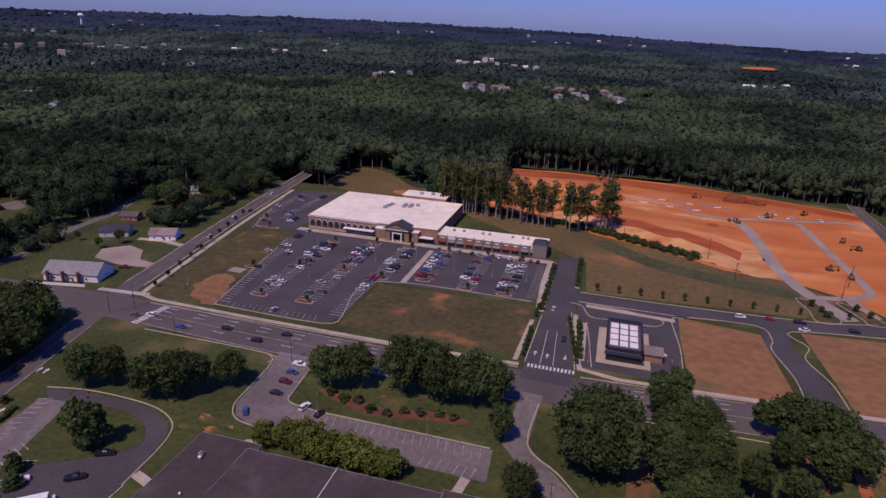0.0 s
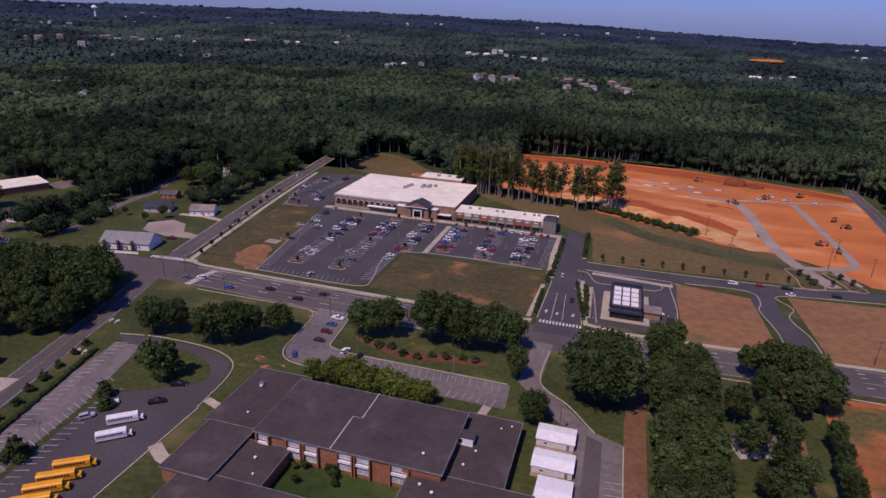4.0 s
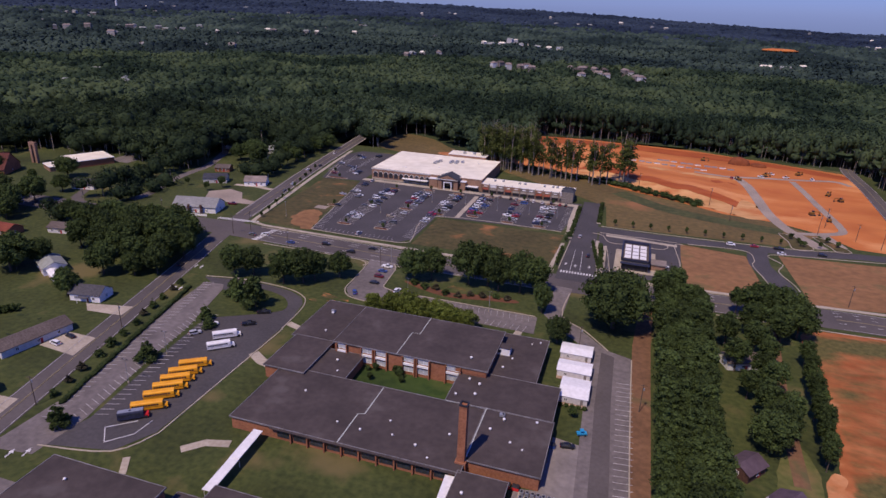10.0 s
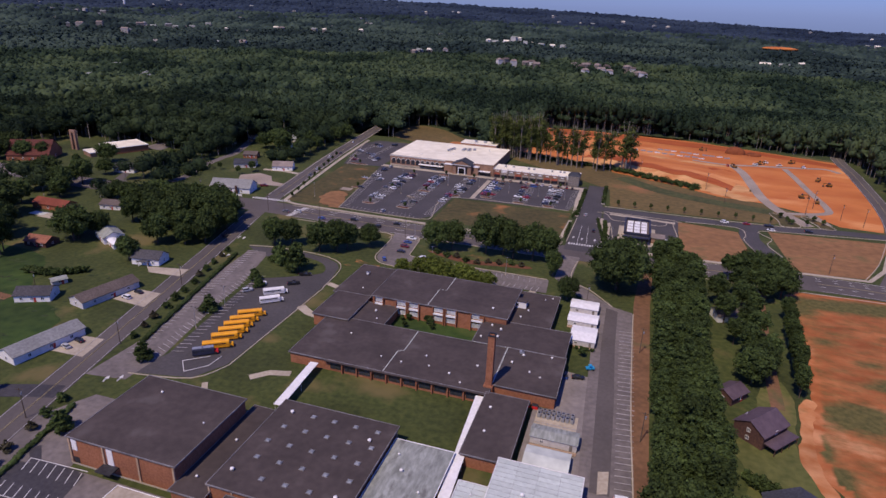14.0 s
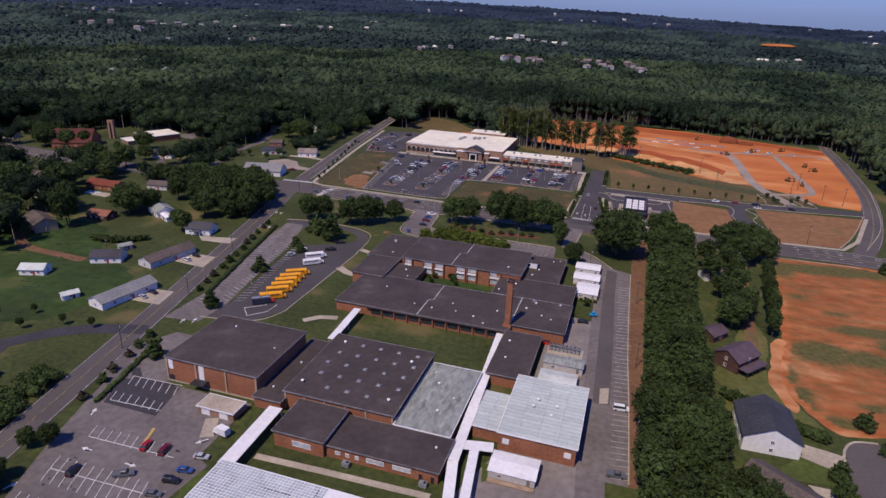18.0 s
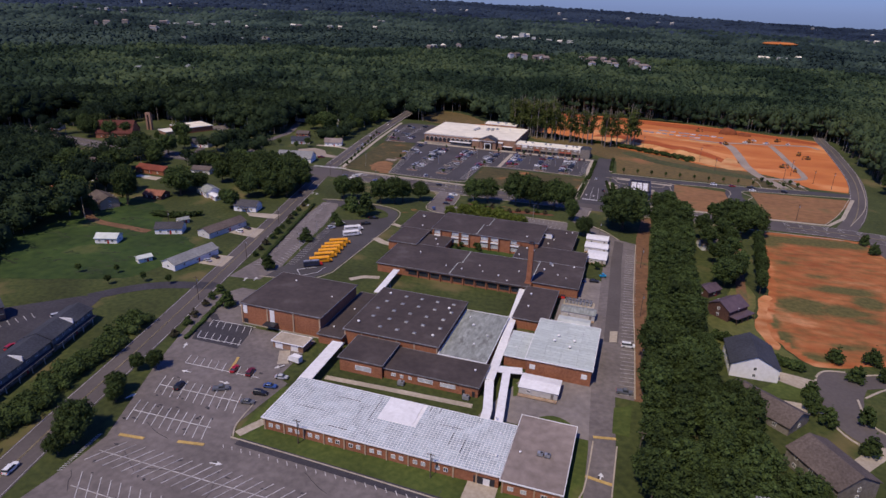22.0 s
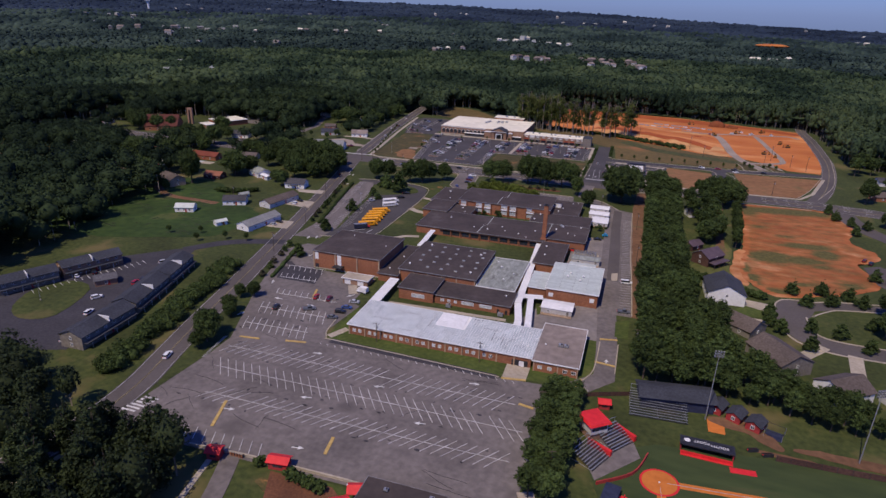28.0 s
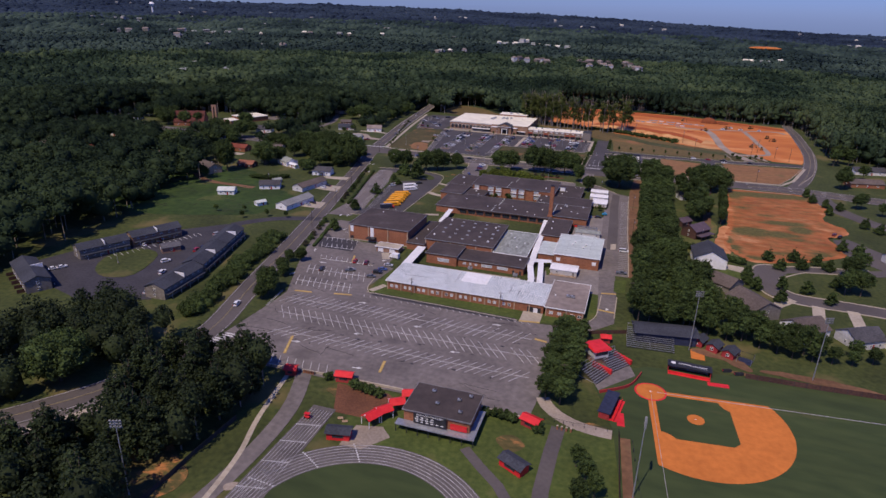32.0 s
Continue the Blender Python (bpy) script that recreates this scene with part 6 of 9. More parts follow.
def car_meshes(shape, colour):
    key = shape, colour
    if key not in CAR_MESH:
        l, w, b, h, base, top = SHAPES[shape]
        p = CAR_PAINT[colour]
        body = bmesh.new()
        prism(body, rounded(l, w), 0.28, b * 0.82)
        prism(body, rounded(l * 0.97, w * 0.96), b * 0.82, b)
        if shape == "pickup":
            box(body, -l * 0.98, -w, b, -0.7, -w + 0.1, b + 0.12)
            box(body, -l * 0.98, w - 0.1, b, -0.7, w, b + 0.12)
        CAR_MESH[key] = (mesh_of(body, "body", p),
                         mesh_of(frustum(bmesh.new(), *base, w * 0.92, b, *top, w * 0.74, h - 0.05), "glasshouse", M["glass"]),
                         mesh_of(frustum(bmesh.new(), top[0] - 0.05, top[1] + 0.05, w * 0.76, h - 0.06, top[0] + 0.1, top[1] - 0.1, w * 0.68, h), "roof", p),
                         mesh_of(boxed((l - 0.12, -w * 0.85, b * 0.62, l + 0.02, -w * 0.5, b * 0.8), (l - 0.12, w * 0.5, b * 0.62, l + 0.02, w * 0.85, b * 0.8)), "front_lamp", M["pale_glass"]),
                         mesh_of(boxed((-l - 0.02, -w * 0.85, b * 0.68, -l + 0.1, -w * 0.55, b * 0.88), (-l - 0.02, w * 0.55, b * 0.68, -l + 0.1, w * 0.85, b * 0.88)), "tail_lamp", M["bright_red"]))
    return CAR_MESH[key]


def car(x, y, turn, colour, shape="sedan", where="parked in a marked bay", group="parked cars"):
    t = thing("car" if shape in ("sedan", "suv") else shape, f"{'dark ' if colour in ('navy', 'maroon') else ''}{colour} {shape} car {where}", "car", x, y, 0.15, turn, group)
    for me in car_meshes(shape, colour):
        part(me.name.split(".")[0], me, None, t)
    l, w = SHAPES[shape][:2]
    for sx in (-0.62, 0.62):
        for sy in (-1, 1):
            o = part("wheel", WHEEL, None, t)
            o.location = (sx * l, sy * (w - 0.1), 0.33)
    return t


COLOURS = ["white"] * 5 + ["silver"] * 5 + ["black"] * 5 + ["grey"] * 4 + ["red", "blue", "navy", "tan", "maroon"]
pick = random.Random(5)
for x, y0, y1 in STORE_ROWS:
    for y in np.arange(y0 + 1.4, y1 - 3, 2.75):
        for s in (1, -1):
            near = max(0.0, (y - 238) / 88)
            if x == -109 and s > 0 and y < 276:
                continue
            chance = (0.09 + 0.66 * near ** 1.2) * (1.0 if x < -75 else 0.6) * max(0.1, 0.95 + 1.7 * noise.noise(Vector((x / 17, y / 9, s * 3))))
            if pick.random() < chance:
                car(x + s * 2.7, y, (0 if s > 0 else 180) + pick.choice((0, 180)) + pick.uniform(-2, 2), pick.choice(COLOURS), pick.choice(("sedan", "sedan", "suv", "suv", "van", "pickup")), "in the store car park", "store car park cars")
for x in (-92, -86, -80, -72, -68, -60, -56, -50, -44, -38, -34):
    car(x, 329, 90 + pick.uniform(-2, 2), pick.choice(COLOURS), pick.choice(("sedan", "suv")), "in front of the shops", "shop front cars")
for x, y, a in ((-197, 352, 0), (-197, 348, 0), (-197.4, 345, 180), (-212, 364, 0), (-213, 340, 0), (-214, 392, 0), (-214, 396, 0), (-204, 404, 0), (-204, 408, 180), (-219, 400, 0), (-178, 318, 0), (-178, 321, 0), (-177, 331, 90), (-170, 294, 0), (-170, 290, 180), (-178, 300, 0), (-176, 303, 0), (-174, 268, 0), (-182, 292, 0), (-222, 372, 0), (-221, 368, 0), (-206, 360, 0), (-205, 357, 0), (-206, 363, 180), (-139, 224.5, 80)):
    car(x, y, a, pick.choice(COLOURS), pick.choice(("sedan", "suv")), "in the store car park", "store car park cars")
for x, y, a, c, s, w in (
        (-167, 197, 178, "blue", "sedan", "on the street"), (-148, 202, 0, "black", "suv", "on the street"), (-131, 197, 178, "black", "suv", "on the street"), (-122, 205.5, 0, "black", "sedan", "on the street"),
        (-186, 202, 178, "white", "suv", "at the crossing"), (-193, 200, 178, "grey", "sedan", "at the crossing"), (-18.5, 270, 90, "silver", "sedan", "on the store drive"), (-11, 241, 90, "black", "sedan", "on the store drive"),
        (66, 292, 2, "white", "suv", "on the access road"), (79, 294, 2, "red", "sedan", "on the access road"), (92, 295, 2, "black", "pickup", "on the access road"), (92, 287, 180, "white", "sedan", "on the access road"), (114, 293, 0, "black", "suv", "on the access road"),
        (28.5, 240, 30, "white", "sedan", "beside the bank"), (-200.5, 150, 103, "black", "suv", "on the avenue"), (-236, 340, 100, "white", "sedan", "on the avenue"), (-233, 355, 100, "black", "suv", "on the avenue"), (-243, 400, 100, "white", "sedan", "on the avenue"), (-226, 300, -80, "silver", "sedan", "on the avenue"), (-222, 282, -80, "grey", "sedan", "on the avenue"),
        (-139.5, -108, 102, "white", "suv", "driving on the avenue"), (30, 196, 178, "silver", "suv", "on the street"), (86, 203, 178, "white", "sedan", "on the street"), (-240, 196, 5, "black", "suv", "at the crossing"), (-250, 190, 5, "white", "sedan", "at the crossing"),
        (-108, 153, 120, "blue", "sedan", "in the school car park"), (-104, 166, 0, "black", "sedan", "in the school car park"), (-104.6, 173.4, 0, "maroon", "suv", "in the school car park"), (-105.5, 180, 0, "blue", "sedan", "in the school car park"), (-105.5, 186, 0, "white", "pickup", "in the school car park"),
        (-90.5, 161.5, 75, "white", "suv", "in the school car park"), (-84, 159.5, 75, "black", "sedan", "in the school car park"), (-64, 147, 90, "navy", "sedan", "under the trees"),
        (-150, 96, 50, "silver", "suv", "in the bus car park"), (-148.5, 104, 50, "white", "pickup", "in the bus car park"), (-135, 121, 25, "black", "pickup", "in the bus car park"), (-135, 110, 35, "black", "pickup", "in the bus car park"),
        (-113.3, -45.5, 100, "red", "sedan", "in a school bay"), (-107, -45.3, 100, "maroon", "suv", "in a school bay"), (-124, -60.5, 100, "black", "suv", "in a school bay"), (-110.5, -56.8, 30, "grey", "pickup", "in a school bay"), (-95.5, -44, 10, "silver", "sedan", "beside the front wing"), (-96.2, -50, 10, "blue", "sedan", "beside the front wing"), (-97, -54.5, 10, "black", "suv", "beside the front wing"), (-98, -60, 10, "grey", "sedan", "beside the front wing"),
        (16.3, 21.7, 5, "white", "van", "in a lane bay"), (16.6, -10.8, 5, "grey", "pickup", "in a lane bay"), (-24, 50.5, 20, "black", "sedan", "beside the walkway"), (-2, 78.5, 10, "black", "sedan", "beside the portable classrooms")):
    car(x, y, a, c, s, w)
t = thing("box_truck", "small white box truck beside the front wing", "truck", -96.5, -33.5, 0.15, 170)
part("box_body", boxed((-2.6, -1.1, 0.7, 1.0, 1.1, 2.9)), M["white"], t)
part("cab", frustum(bmesh.new(), 1.05, 2.8, 1.0, 0.5, 1.05, 2.2, 0.9, 2.0), M["white"], t)
part("windscreen", frustum(bmesh.new(), 2.2, 2.72, 0.85, 1.2, 2.15, 2.36, 0.8, 1.85), M["glass"], t)
for sx in (-1.6, 1.9):
    for sy in (-0.95, 0.95):
        part("wheel", WHEEL, None, t).location = (sx, sy, 0.33)


def bus(x, y, turn, body_mat, label, length=11.0, roof_mat=None, low=None):
    t = thing("bus", label, "bus", x, y, 0.15, turn, "school buses")
    l, hood = length / 2, 1.5
    side = [(-1.2, 0.55), (1.2, 0.55), (1.22, 2.2), (1.12, 2.75), (0.8, 2.98), (-0.8, 2.98), (-1.12, 2.75), (-1.22, 2.2)]
    bm = bmesh.new()
    a = [bm.verts.new((-l, p, z)) for p, z in side]
    b = [bm.verts.new((l - hood, p, z)) for p, z in side]
    bm.faces.new(a[::-1])
    bm.faces.new(b)
    for i in range(len(side)):
        bm.faces.new((a[i - 1], a[i], b[i], b[i - 1]))
    part("body", bm, body_mat, t)
    part("hood", frustum(bmesh.new(), l - hood, l, 1.0, 0.55, l - hood, l - 0.15, 0.8, 1.55), low or body_mat, t)
    if roof_mat:
        part("roof", boxed((-l + 0.1, -0.85, 2.97, l - hood - 0.1, 0.85, 3.02)), roof_mat, t)
    n = int((length - 2.6) / 0.8)
    pane = mesh_of(boxed((-0.32, -0.02, 0, 0.32, 0.02, 0.62)), "window", M["glass"])
    for k in range(n):
        for s in (-1.225, 1.225):
            part("window", pane, None, t).location = (-l + 0.7 + k * 0.8, s, 1.75)
    part("windscreen", boxed((l - hood - 0.02, -1.0, 1.6, l - hood + 0.04, 1.0, 2.5)), M["glass"], t)
    part("rub_rail", boxed((-l, -1.235, 1.35, l - hood, -1.21, 1.43), (-l, 1.21, 1.35, l - hood, 1.235, 1.43)), M["dark"], t)
    part("bumper", boxed((l - 0.02, -1.1, 0.45, l + 0.15, 1.1, 0.75)), M["dark"], t)
    part("roof_hatch", boxed((-1.2, -0.3, 3.0, -0.6, 0.3, 3.1)), body_mat, t)
    for sx in (-l + 2.6, l - 0.9):
        for s in (-1.05, 1.05):
            part("wheel", BIG_WHEEL, None, t).location = (sx, s, 0.5)
    return t


for k in range(6):
    rx, ry = (-136.5, -137.2, -137.7, -138.6, -139.1, -139.2)[k], (47.6, 53.8, 58.7, 63.4, 68.0, 73.4)[k]
    bus(rx + 4.6, ry + 3.2, 34, M["bus_yellow"], "yellow school bus parked in a slanted row")
bus(-133.2, 45.2, 36, M["navy"], "dark blue and red activity bus", 9.0, M["steel"], M["bright_red"])
bus(-134.2, 90.6, 40, M["white"], "white activity bus parked beside the yellow buses", 10.0)
bus(-137, 98.3, 38, M["white"], "white activity bus parked beside the yellow buses", 10.5)


# ---- poles and lamps ----
def utility_pole(x, y, h=11, turn=0, arms=1):
    t = thing("utility_pole", "weathered wooden utility pole with crossarm", "utility pole", x, y, 0, turn, "utility poles")
    part("pole", tube(bmesh.new(), 0, 0, 0, h, 0.17, 0.11), M["bark"], t)
    for k in range(arms):
        part("crossarm", boxed((-1.2, -0.07, h - 0.6 - k, 1.2, 0.07, h - 0.45 - k)), M["bark"], t)
    part("transformer", tube(bmesh.new(), 0.35, 0, h - 2.4, h - 1.5, 0.25, 0.25), M["steel"], t)


for x, y, a in ((-204, 198, 0), (-198, 206, 30), (-165, 191, 0), (-110, 188, 0), (-60, 187.5, 0), (18.5, 105, 0), (20, 50, 0), (21, 5, 0), (22, -45, 0), (-5, -98, 20), (2, -125, 20), (-180, 90, 15), (-167, 40, 15), (-160, -5, 15), (30, 221, 0), (110, 224, 0), (-262, 210, 0), (70, 340, 0), (-230, 60, 0), (140, 330, 0), (-5, 138, 0)):
    utility_pole(x, y, 11, a)
for x, y in ((-73, -71.5), (-32, -71.5)):
    utility_pole(x, y, 8.5, 0)


def lot_lamp(x, y, h=9.5):
    t = thing("lot_lamp", "tall grey car park lamp post with twin heads", "lamp post", x, y, 0, 0, "car park lamps")
    part("base", tube(bmesh.new(), 0, 0, 0, 0.8, 0.3, 0.3), M["concrete"], t)
    part("post", tube(bmesh.new(), 0, 0, 0.8, h, 0.1, 0.07, 6), M["steel"], t)
    part("arm", boxed((-0.9, -0.04, h - 0.1, 0.9, 0.04, h)), M["steel"], t)
    for s in (-0.9, 0.9):
        part("lamp_head", boxed((s - 0.3, -0.18, h - 0.12, s + 0.3, 0.18, h + 0.06)), M["dark"], t)


for x, y in ((-143, 266), (-120, 300), (-98, 305), (-75, 300), (-54, 300), (-155, 300), (-193, 236), (-36, 300), (-149, 60), (-150, 80), (0, 226), (34, 226), (-84, 158), (-46, 158), (-220, -90), (-105, 190)):
    lot_lamp(x, y)


# ---- building details ----
def window(parent, x, y, z, w, h, side, glass="glass", trim="white"):
    """A framed window on a wall that faces side ('s', 'n', 'e' or 'w'), in the parent's own axes."""
    f = part("window", boxed((-w / 2, -0.09, 0, -w / 2 + 0.1, 0.03, h), (w / 2 - 0.1, -0.09, 0, w / 2, 0.03, h), (-w / 2 + 0.1, -0.09, 0, w / 2 - 0.1, 0.03, 0.1), (-w / 2 + 0.1, -0.09, h - 0.1, w / 2 - 0.1, 0.03, h), (-0.05, -0.08, 0.1, 0.05, 0.03, h - 0.1)), M[trim], parent)
    f.matrix_basis = pose(x, y, z, 0, 0, {"s": 0, "e": 90, "n": 180, "w": 270}[side])
    part("pane", boxed((-w / 2 + 0.1, -0.045, 0.1, -0.05, -0.01, h - 0.1), (0.05, -0.045, 0.1, w / 2 - 0.1, -0.01, h - 0.1)), M[glass], f)
    return f


def rel(t, x, y):
    return x - t.location.x, y - t.location.y


VENT = None


def roof_vent(x, y, z, s=1.0):
    global VENT
    if VENT is None:
        bm = tube(bmesh.new(), 0, 0, 0, 0.5, 0.28, 0.28)
        VENT = mesh_of(bm, "stack", M["steel"]), mesh_of(tube(tube(bmesh.new(), 0, 0, 0.5, 0.75, 0.55, 0.5), 0, 0, 0.75, 1.0, 0.5, 0.1), "cap", M["white"])
    t = thing("roof_vent", "white mushroom roof vent on a flat roof", "roof vent", x, y, z, 0, "roof vents")
    part("flue", VENT[0], None, t)
    part("cap", VENT[1], None, t)
    t.scale = (s * 0.75, s * 0.75, s * 0.85)


for x, y, z, s in ((-104, 124, 4.2, 1.4), (-100, 110, 4.2, 1), (-86, 92, 4.2, 1.2), (-83, 86, 4.2, 0.9), (-87, 71, 4.5, 1), (-40, 105, 7.8, 1.2), (-27, 115, 4.6, 1), (-29, 108, 4.6, 1.1), (-22, 128, 4.6, 0.8), (-19, 130, 4.6, 0.8), (-38, 96, 5, 1.2), (-34, 94, 5, 1.3), (-34, 88, 5, 1.3), (-40, 86, 5, 1.1), (-22, 78, 5, 1.3), (-12, 80, 5, 1.1), (-25, 72, 5, 1.2), (-18, 68, 5, 0.9), (-14, 66, 5, 0.8), (-70, 60, 4.5, 0.9), (-62, 59, 4.5, 1), (-52, 60, 4.5, 0.9), (-44, 58, 4.5, 1.1), (-39, 54, 4.5, 0.9), (-36, 66, 4.5, 1.1), (-55, 66, 4.5, 0.9), (-26, 44, 4.6, 1.2), (-25, 32, 4.6, 1.1), (-100, 2, 9, 0.7), (-121, 10, 9, 1.0), (-91, 4, 4, 1), (-92, -12, 4, 1), (-42, 8, 4.5, 1.3), (-38, -6, 4.5, 1.1), (-45, 14, 4.5, 0.9), (-35, 2, 4.5, 0.9), (-33, -22, 4.2, 1.0), (-10, -58, 4.4, 0.9), (-22, 6, 4.5, 0.7), (-23, -2, 4.5, 0.8), (-9, 8, 6.5, 1.4), (-3, 6, 6.5, 1.4), (-10, 4, 6.5, 1.4), (-4, 1, 6.5, 1.4), (-17, -52, 4.4, 1), (-16, -62, 4.4, 1), (-20, -45, 4.4, 0.8), (-135, 361, 8.5, 1), (-160, 350, 8.5, 1), (-158, 350, 8.5, 1), (-110, 385, 8.5, 1.2), (-112, 390, 8.5, 1), (-150, 392, 8.5, 1)):
    roof_vent(x, y, z, s)
for x, y in ((-81, 18), (-83, -9), (-54, 14), (-53, -9)):
    roof_vent(x, y, 6.5, 1.4)


def roof_unit(x, y, z, a=2.4, b=1.8, h=1.4):
    t = thing("rooftop_unit", "grey boxy air-handling unit on a flat roof", "air conditioner", x, y, z, 0, "rooftop units")
    part("casing", boxed((-a / 2, -b / 2, 0.15, a / 2, b / 2, h)), M["steel"], t)
    part("curb", boxed((-a / 2 - 0.1, -b / 2 - 0.1, 0, a / 2 + 0.1, b / 2 + 0.1, 0.15)), M["dark"], t)
    part("fan_guard", tube(bmesh.new(), a * 0.2, 0, h, h + 0.12, b * 0.3, b * 0.3), M["dark"], t)


for x, y in ((-142, 372), (-141, 376), (-140, 380), (-131, 382), (-127, 383), (-131, 378), (-127, 379), (-123, 384), (-128, 408), (-120, 409)):
    roof_unit(x, y, 8.5 if y < 400 else 10.5)
for x, y in ((-88, 348), (-82, 349), (-70, 348), (-66, 348), (-52, 348), (-46, 349), (-43, 349), (-38, 348)):
    roof_unit(x, y, 6.5, 1.6, 1.4, 1.0)
for x, y, z in ((-4.5, -57, 4.4), (-2.5, -57, 4.4), (-23, 80, 5), (-104.5, 125.5, 4.2)):
    roof_unit(x, y, z, 1.6, 1.2, 1.0)

# skylights in the cafeteria roof
SKY = mesh_of(boxed((-0.75, -0.75, 0, 0.75, -0.65, 0.22), (-0.75, 0.65, 0, 0.75, 0.75, 0.22), (-0.75, -0.65, 0, -0.65, 0.65, 0.22), (0.65, -0.65, 0, 0.75, 0.65, 0.22)), "frame", M["coping"]), mesh_of(frustum(bmesh.new(), -0.65, 0.65, 0.65, 0.1, -0.4, 0.4, 0.4, 0.36), "dome", M["skylight"])
for i in range(5):
    for j in range(5):
        x, y = -81 + i * 6.9 + (j % 2) * 1.0, 18.5 - j * 6.9
        if (i, j) in ((0, 0), (0, 4), (4, 4)):
            continue
        t = thing("skylight", "small domed skylight in the dark roof", "skylight", x, y, 6.5, 0, "cafeteria skylights")
        part("frame", SKY[0], None, t)
        part("dome", SKY[1], None, t)

# roof seams
for pts, z in (([(-63, 129), (-63, 115), (-66, 115), (-66, 98.5)], 7.81), ([(-64, 82), (-64, 67), (-66, 66), (-66, 51.5)], 4.51), ([(-42, 82), (-28, 82.2)], 5.02), ([(-28.6, 82), (-28.6, 56)], 5.02)):
    ob = new("roof_seam", mesh_of(ribbon(bmesh.new(), pts, 0.25, z - 0.05, z + 0.05), "roof_seam", M["silver_roof"]))
    tagged(ob, "pale metal seam across a dark roof", "roof seam")

# two-storey wing: windows to the court
t = [o for o in scene.objects if o.name.startswith("school_wing")][1]
base = t.location.y
for a, b in ((0.02, 0.085), (0.19, 0.265), (0.285, 0.36), (0.47, 0.545), (0.565, 0.64), (0.75, 0.84)):
    x0, x1 = -90.5 + 57.5 * a, -90.5 + 57.5 * b
    xm, w = (x0 + x1) / 2 - t.location.x, x1 - x0
    yy = 99 - base - 0.06
    window(t, xm, yy, 5.3, w - 0.3, 1.9, "s", "pale_glass")
    window(t, xm, yy, 1.3, w - 0.3, 1.9, "s", "pale_glass")
    part("spandrel", boxed((xm - w / 2, yy - 0.7, 4.1, xm + w / 2, yy - 0.12, 4.9)), M["white"], t)
    for s in (-1, 1):
        part("pier", boxed((xm + s * (w / 2 + 0.15) - 0.2, yy - 1.0, 0, xm + s * (w / 2 + 0.15) + 0.2, yy - 0.1, 7.4)), M["brick"], t)
part("upper_wall", boxed((-33 - t.location.x - 11, 99 - base - 0.2, 5.6, -33 - t.location.x, 99 - base - 0.05, 7.3)), M["brick"], t)

# long classroom wing: recessed dark windows between piers
t = [o for o in scene.objects if o.name.startswith("school_wing")][4]
for k in range(10):
    x = -84 + k * 5.55
    if x < -33:
        dx, dy = rel(t, x, 52)
        window(t, dx, dy - 0.06, 1.0, 4.2, 2.3, "s", "glass", "dark")
        part("pier", boxed((dx + 2.55, dy - 0.9, 0, dx + 2.95, dy - 0.1, 4.1)), M["brick"], t)
dx, dy = rel(t, -95, 52)
part("eave", boxed((dx + 7, dy - 1.3, 4.15, dx + 65.5, dy - 0.6, 4.45)), M["tar_roof"], t)

# gymnasium: pilasters, tall window, entry canopy
t = [o for o in scene.objects if o.name.startswith("gymnasium")][0]
for x in (-130.8, -119.3, -107.8, -96.4):
    dx, dy = rel(t, x, -15)
    part("pilaster", boxed((dx - 0.3, dy - 0.35, 0, dx + 0.3, dy - 0.02, 8.6)), M["tan"], t)
dx, dy = rel(t, -117.2, -15)
part("panel", boxed((dx - 1, dy - 0.15, 2.6, dx + 1, dy - 0.02, 8.2)), M["white"], t)
part("entry_canopy", boxed((dx - 2.5, dy - 3.4, 2.5, dx + 2.5, dy - 0.05, 2.9)), M["dark"], t)
dx, dy = rel(t, -129.3, -15)
part("panel", boxed((dx - 0.9, dy - 0.15, 4.6, dx + 0.9, dy - 0.02, 8.2)), M["white"], t)
part("door", boxed((dx - 0.9, dy - 0.12, 0, dx + 0.9, dy - 0.02, 2.2)), M["dark"], t)
part("ledge", boxed((dx - 1.4, dy - 0.5, -0.0, dx + 36, dy - 0.36, 0.5)), M["concrete"], t)

# cafeteria: pilasters above the low roofs
t = [o for o in scene.objects if o.name.startswith("cafeteria")][0]
for x in (-85.8, -79, -72, -65, -58, -49.3):
    dx, dy = rel(t, x, -15)
    part("pilaster", boxed((dx - 0.25, dy - 0.25, 0, dx + 0.25, dy - 0.02, 6.1)), M["tan"], t)
    dx, dy = rel(t, -49, 0)
for y in (-14, 4, 22):
    dx, dy = rel(t, -49, y)
    part("pilaster", boxed((dx + 0.02, dy - 0.3, 0, dx + 0.25, dy + 0.3, 6.1)), M["tan"], t)

WINGS = [o for o in scene.objects if o.name.startswith("school_wing") and o.parent is None]
by_place = {(round(o.location.x), round(o.location.y)): o for o in WINGS}


def nearest_wing(x, y):
    return min(WINGS, key=lambda o: (o.location.x - x) ** 2 + (o.location.y - y) ** 2)


t = nearest_wing(-71, -24)
dx, dy = rel(t, -70.5, -32)
window(t, dx, dy - 0.06, 1.6, 6.0, 1.8, "s", "pale_glass")
t = nearest_wing(-46, -24)
for x, w, h in ((-59.5, 1.6, 1.2), (-56.5, 1.2, 1.2), (-53.5, 1.2, 1.2), (-48, 5.4, 1.5), (-40, 5.4, 1.5)):
    dx, dy = rel(t, x, -31)
    window(t, dx, dy - 0.06, 1.5, w, h, "s", "pale_glass")
for x in (-34.5, -31):
    dx, dy = rel(t, x, -31)
    part("door", boxed((dx - 0.5, dy - 0.1, 0, dx + 0.5, dy - 0.02, 2.1)), M["dark"], t)
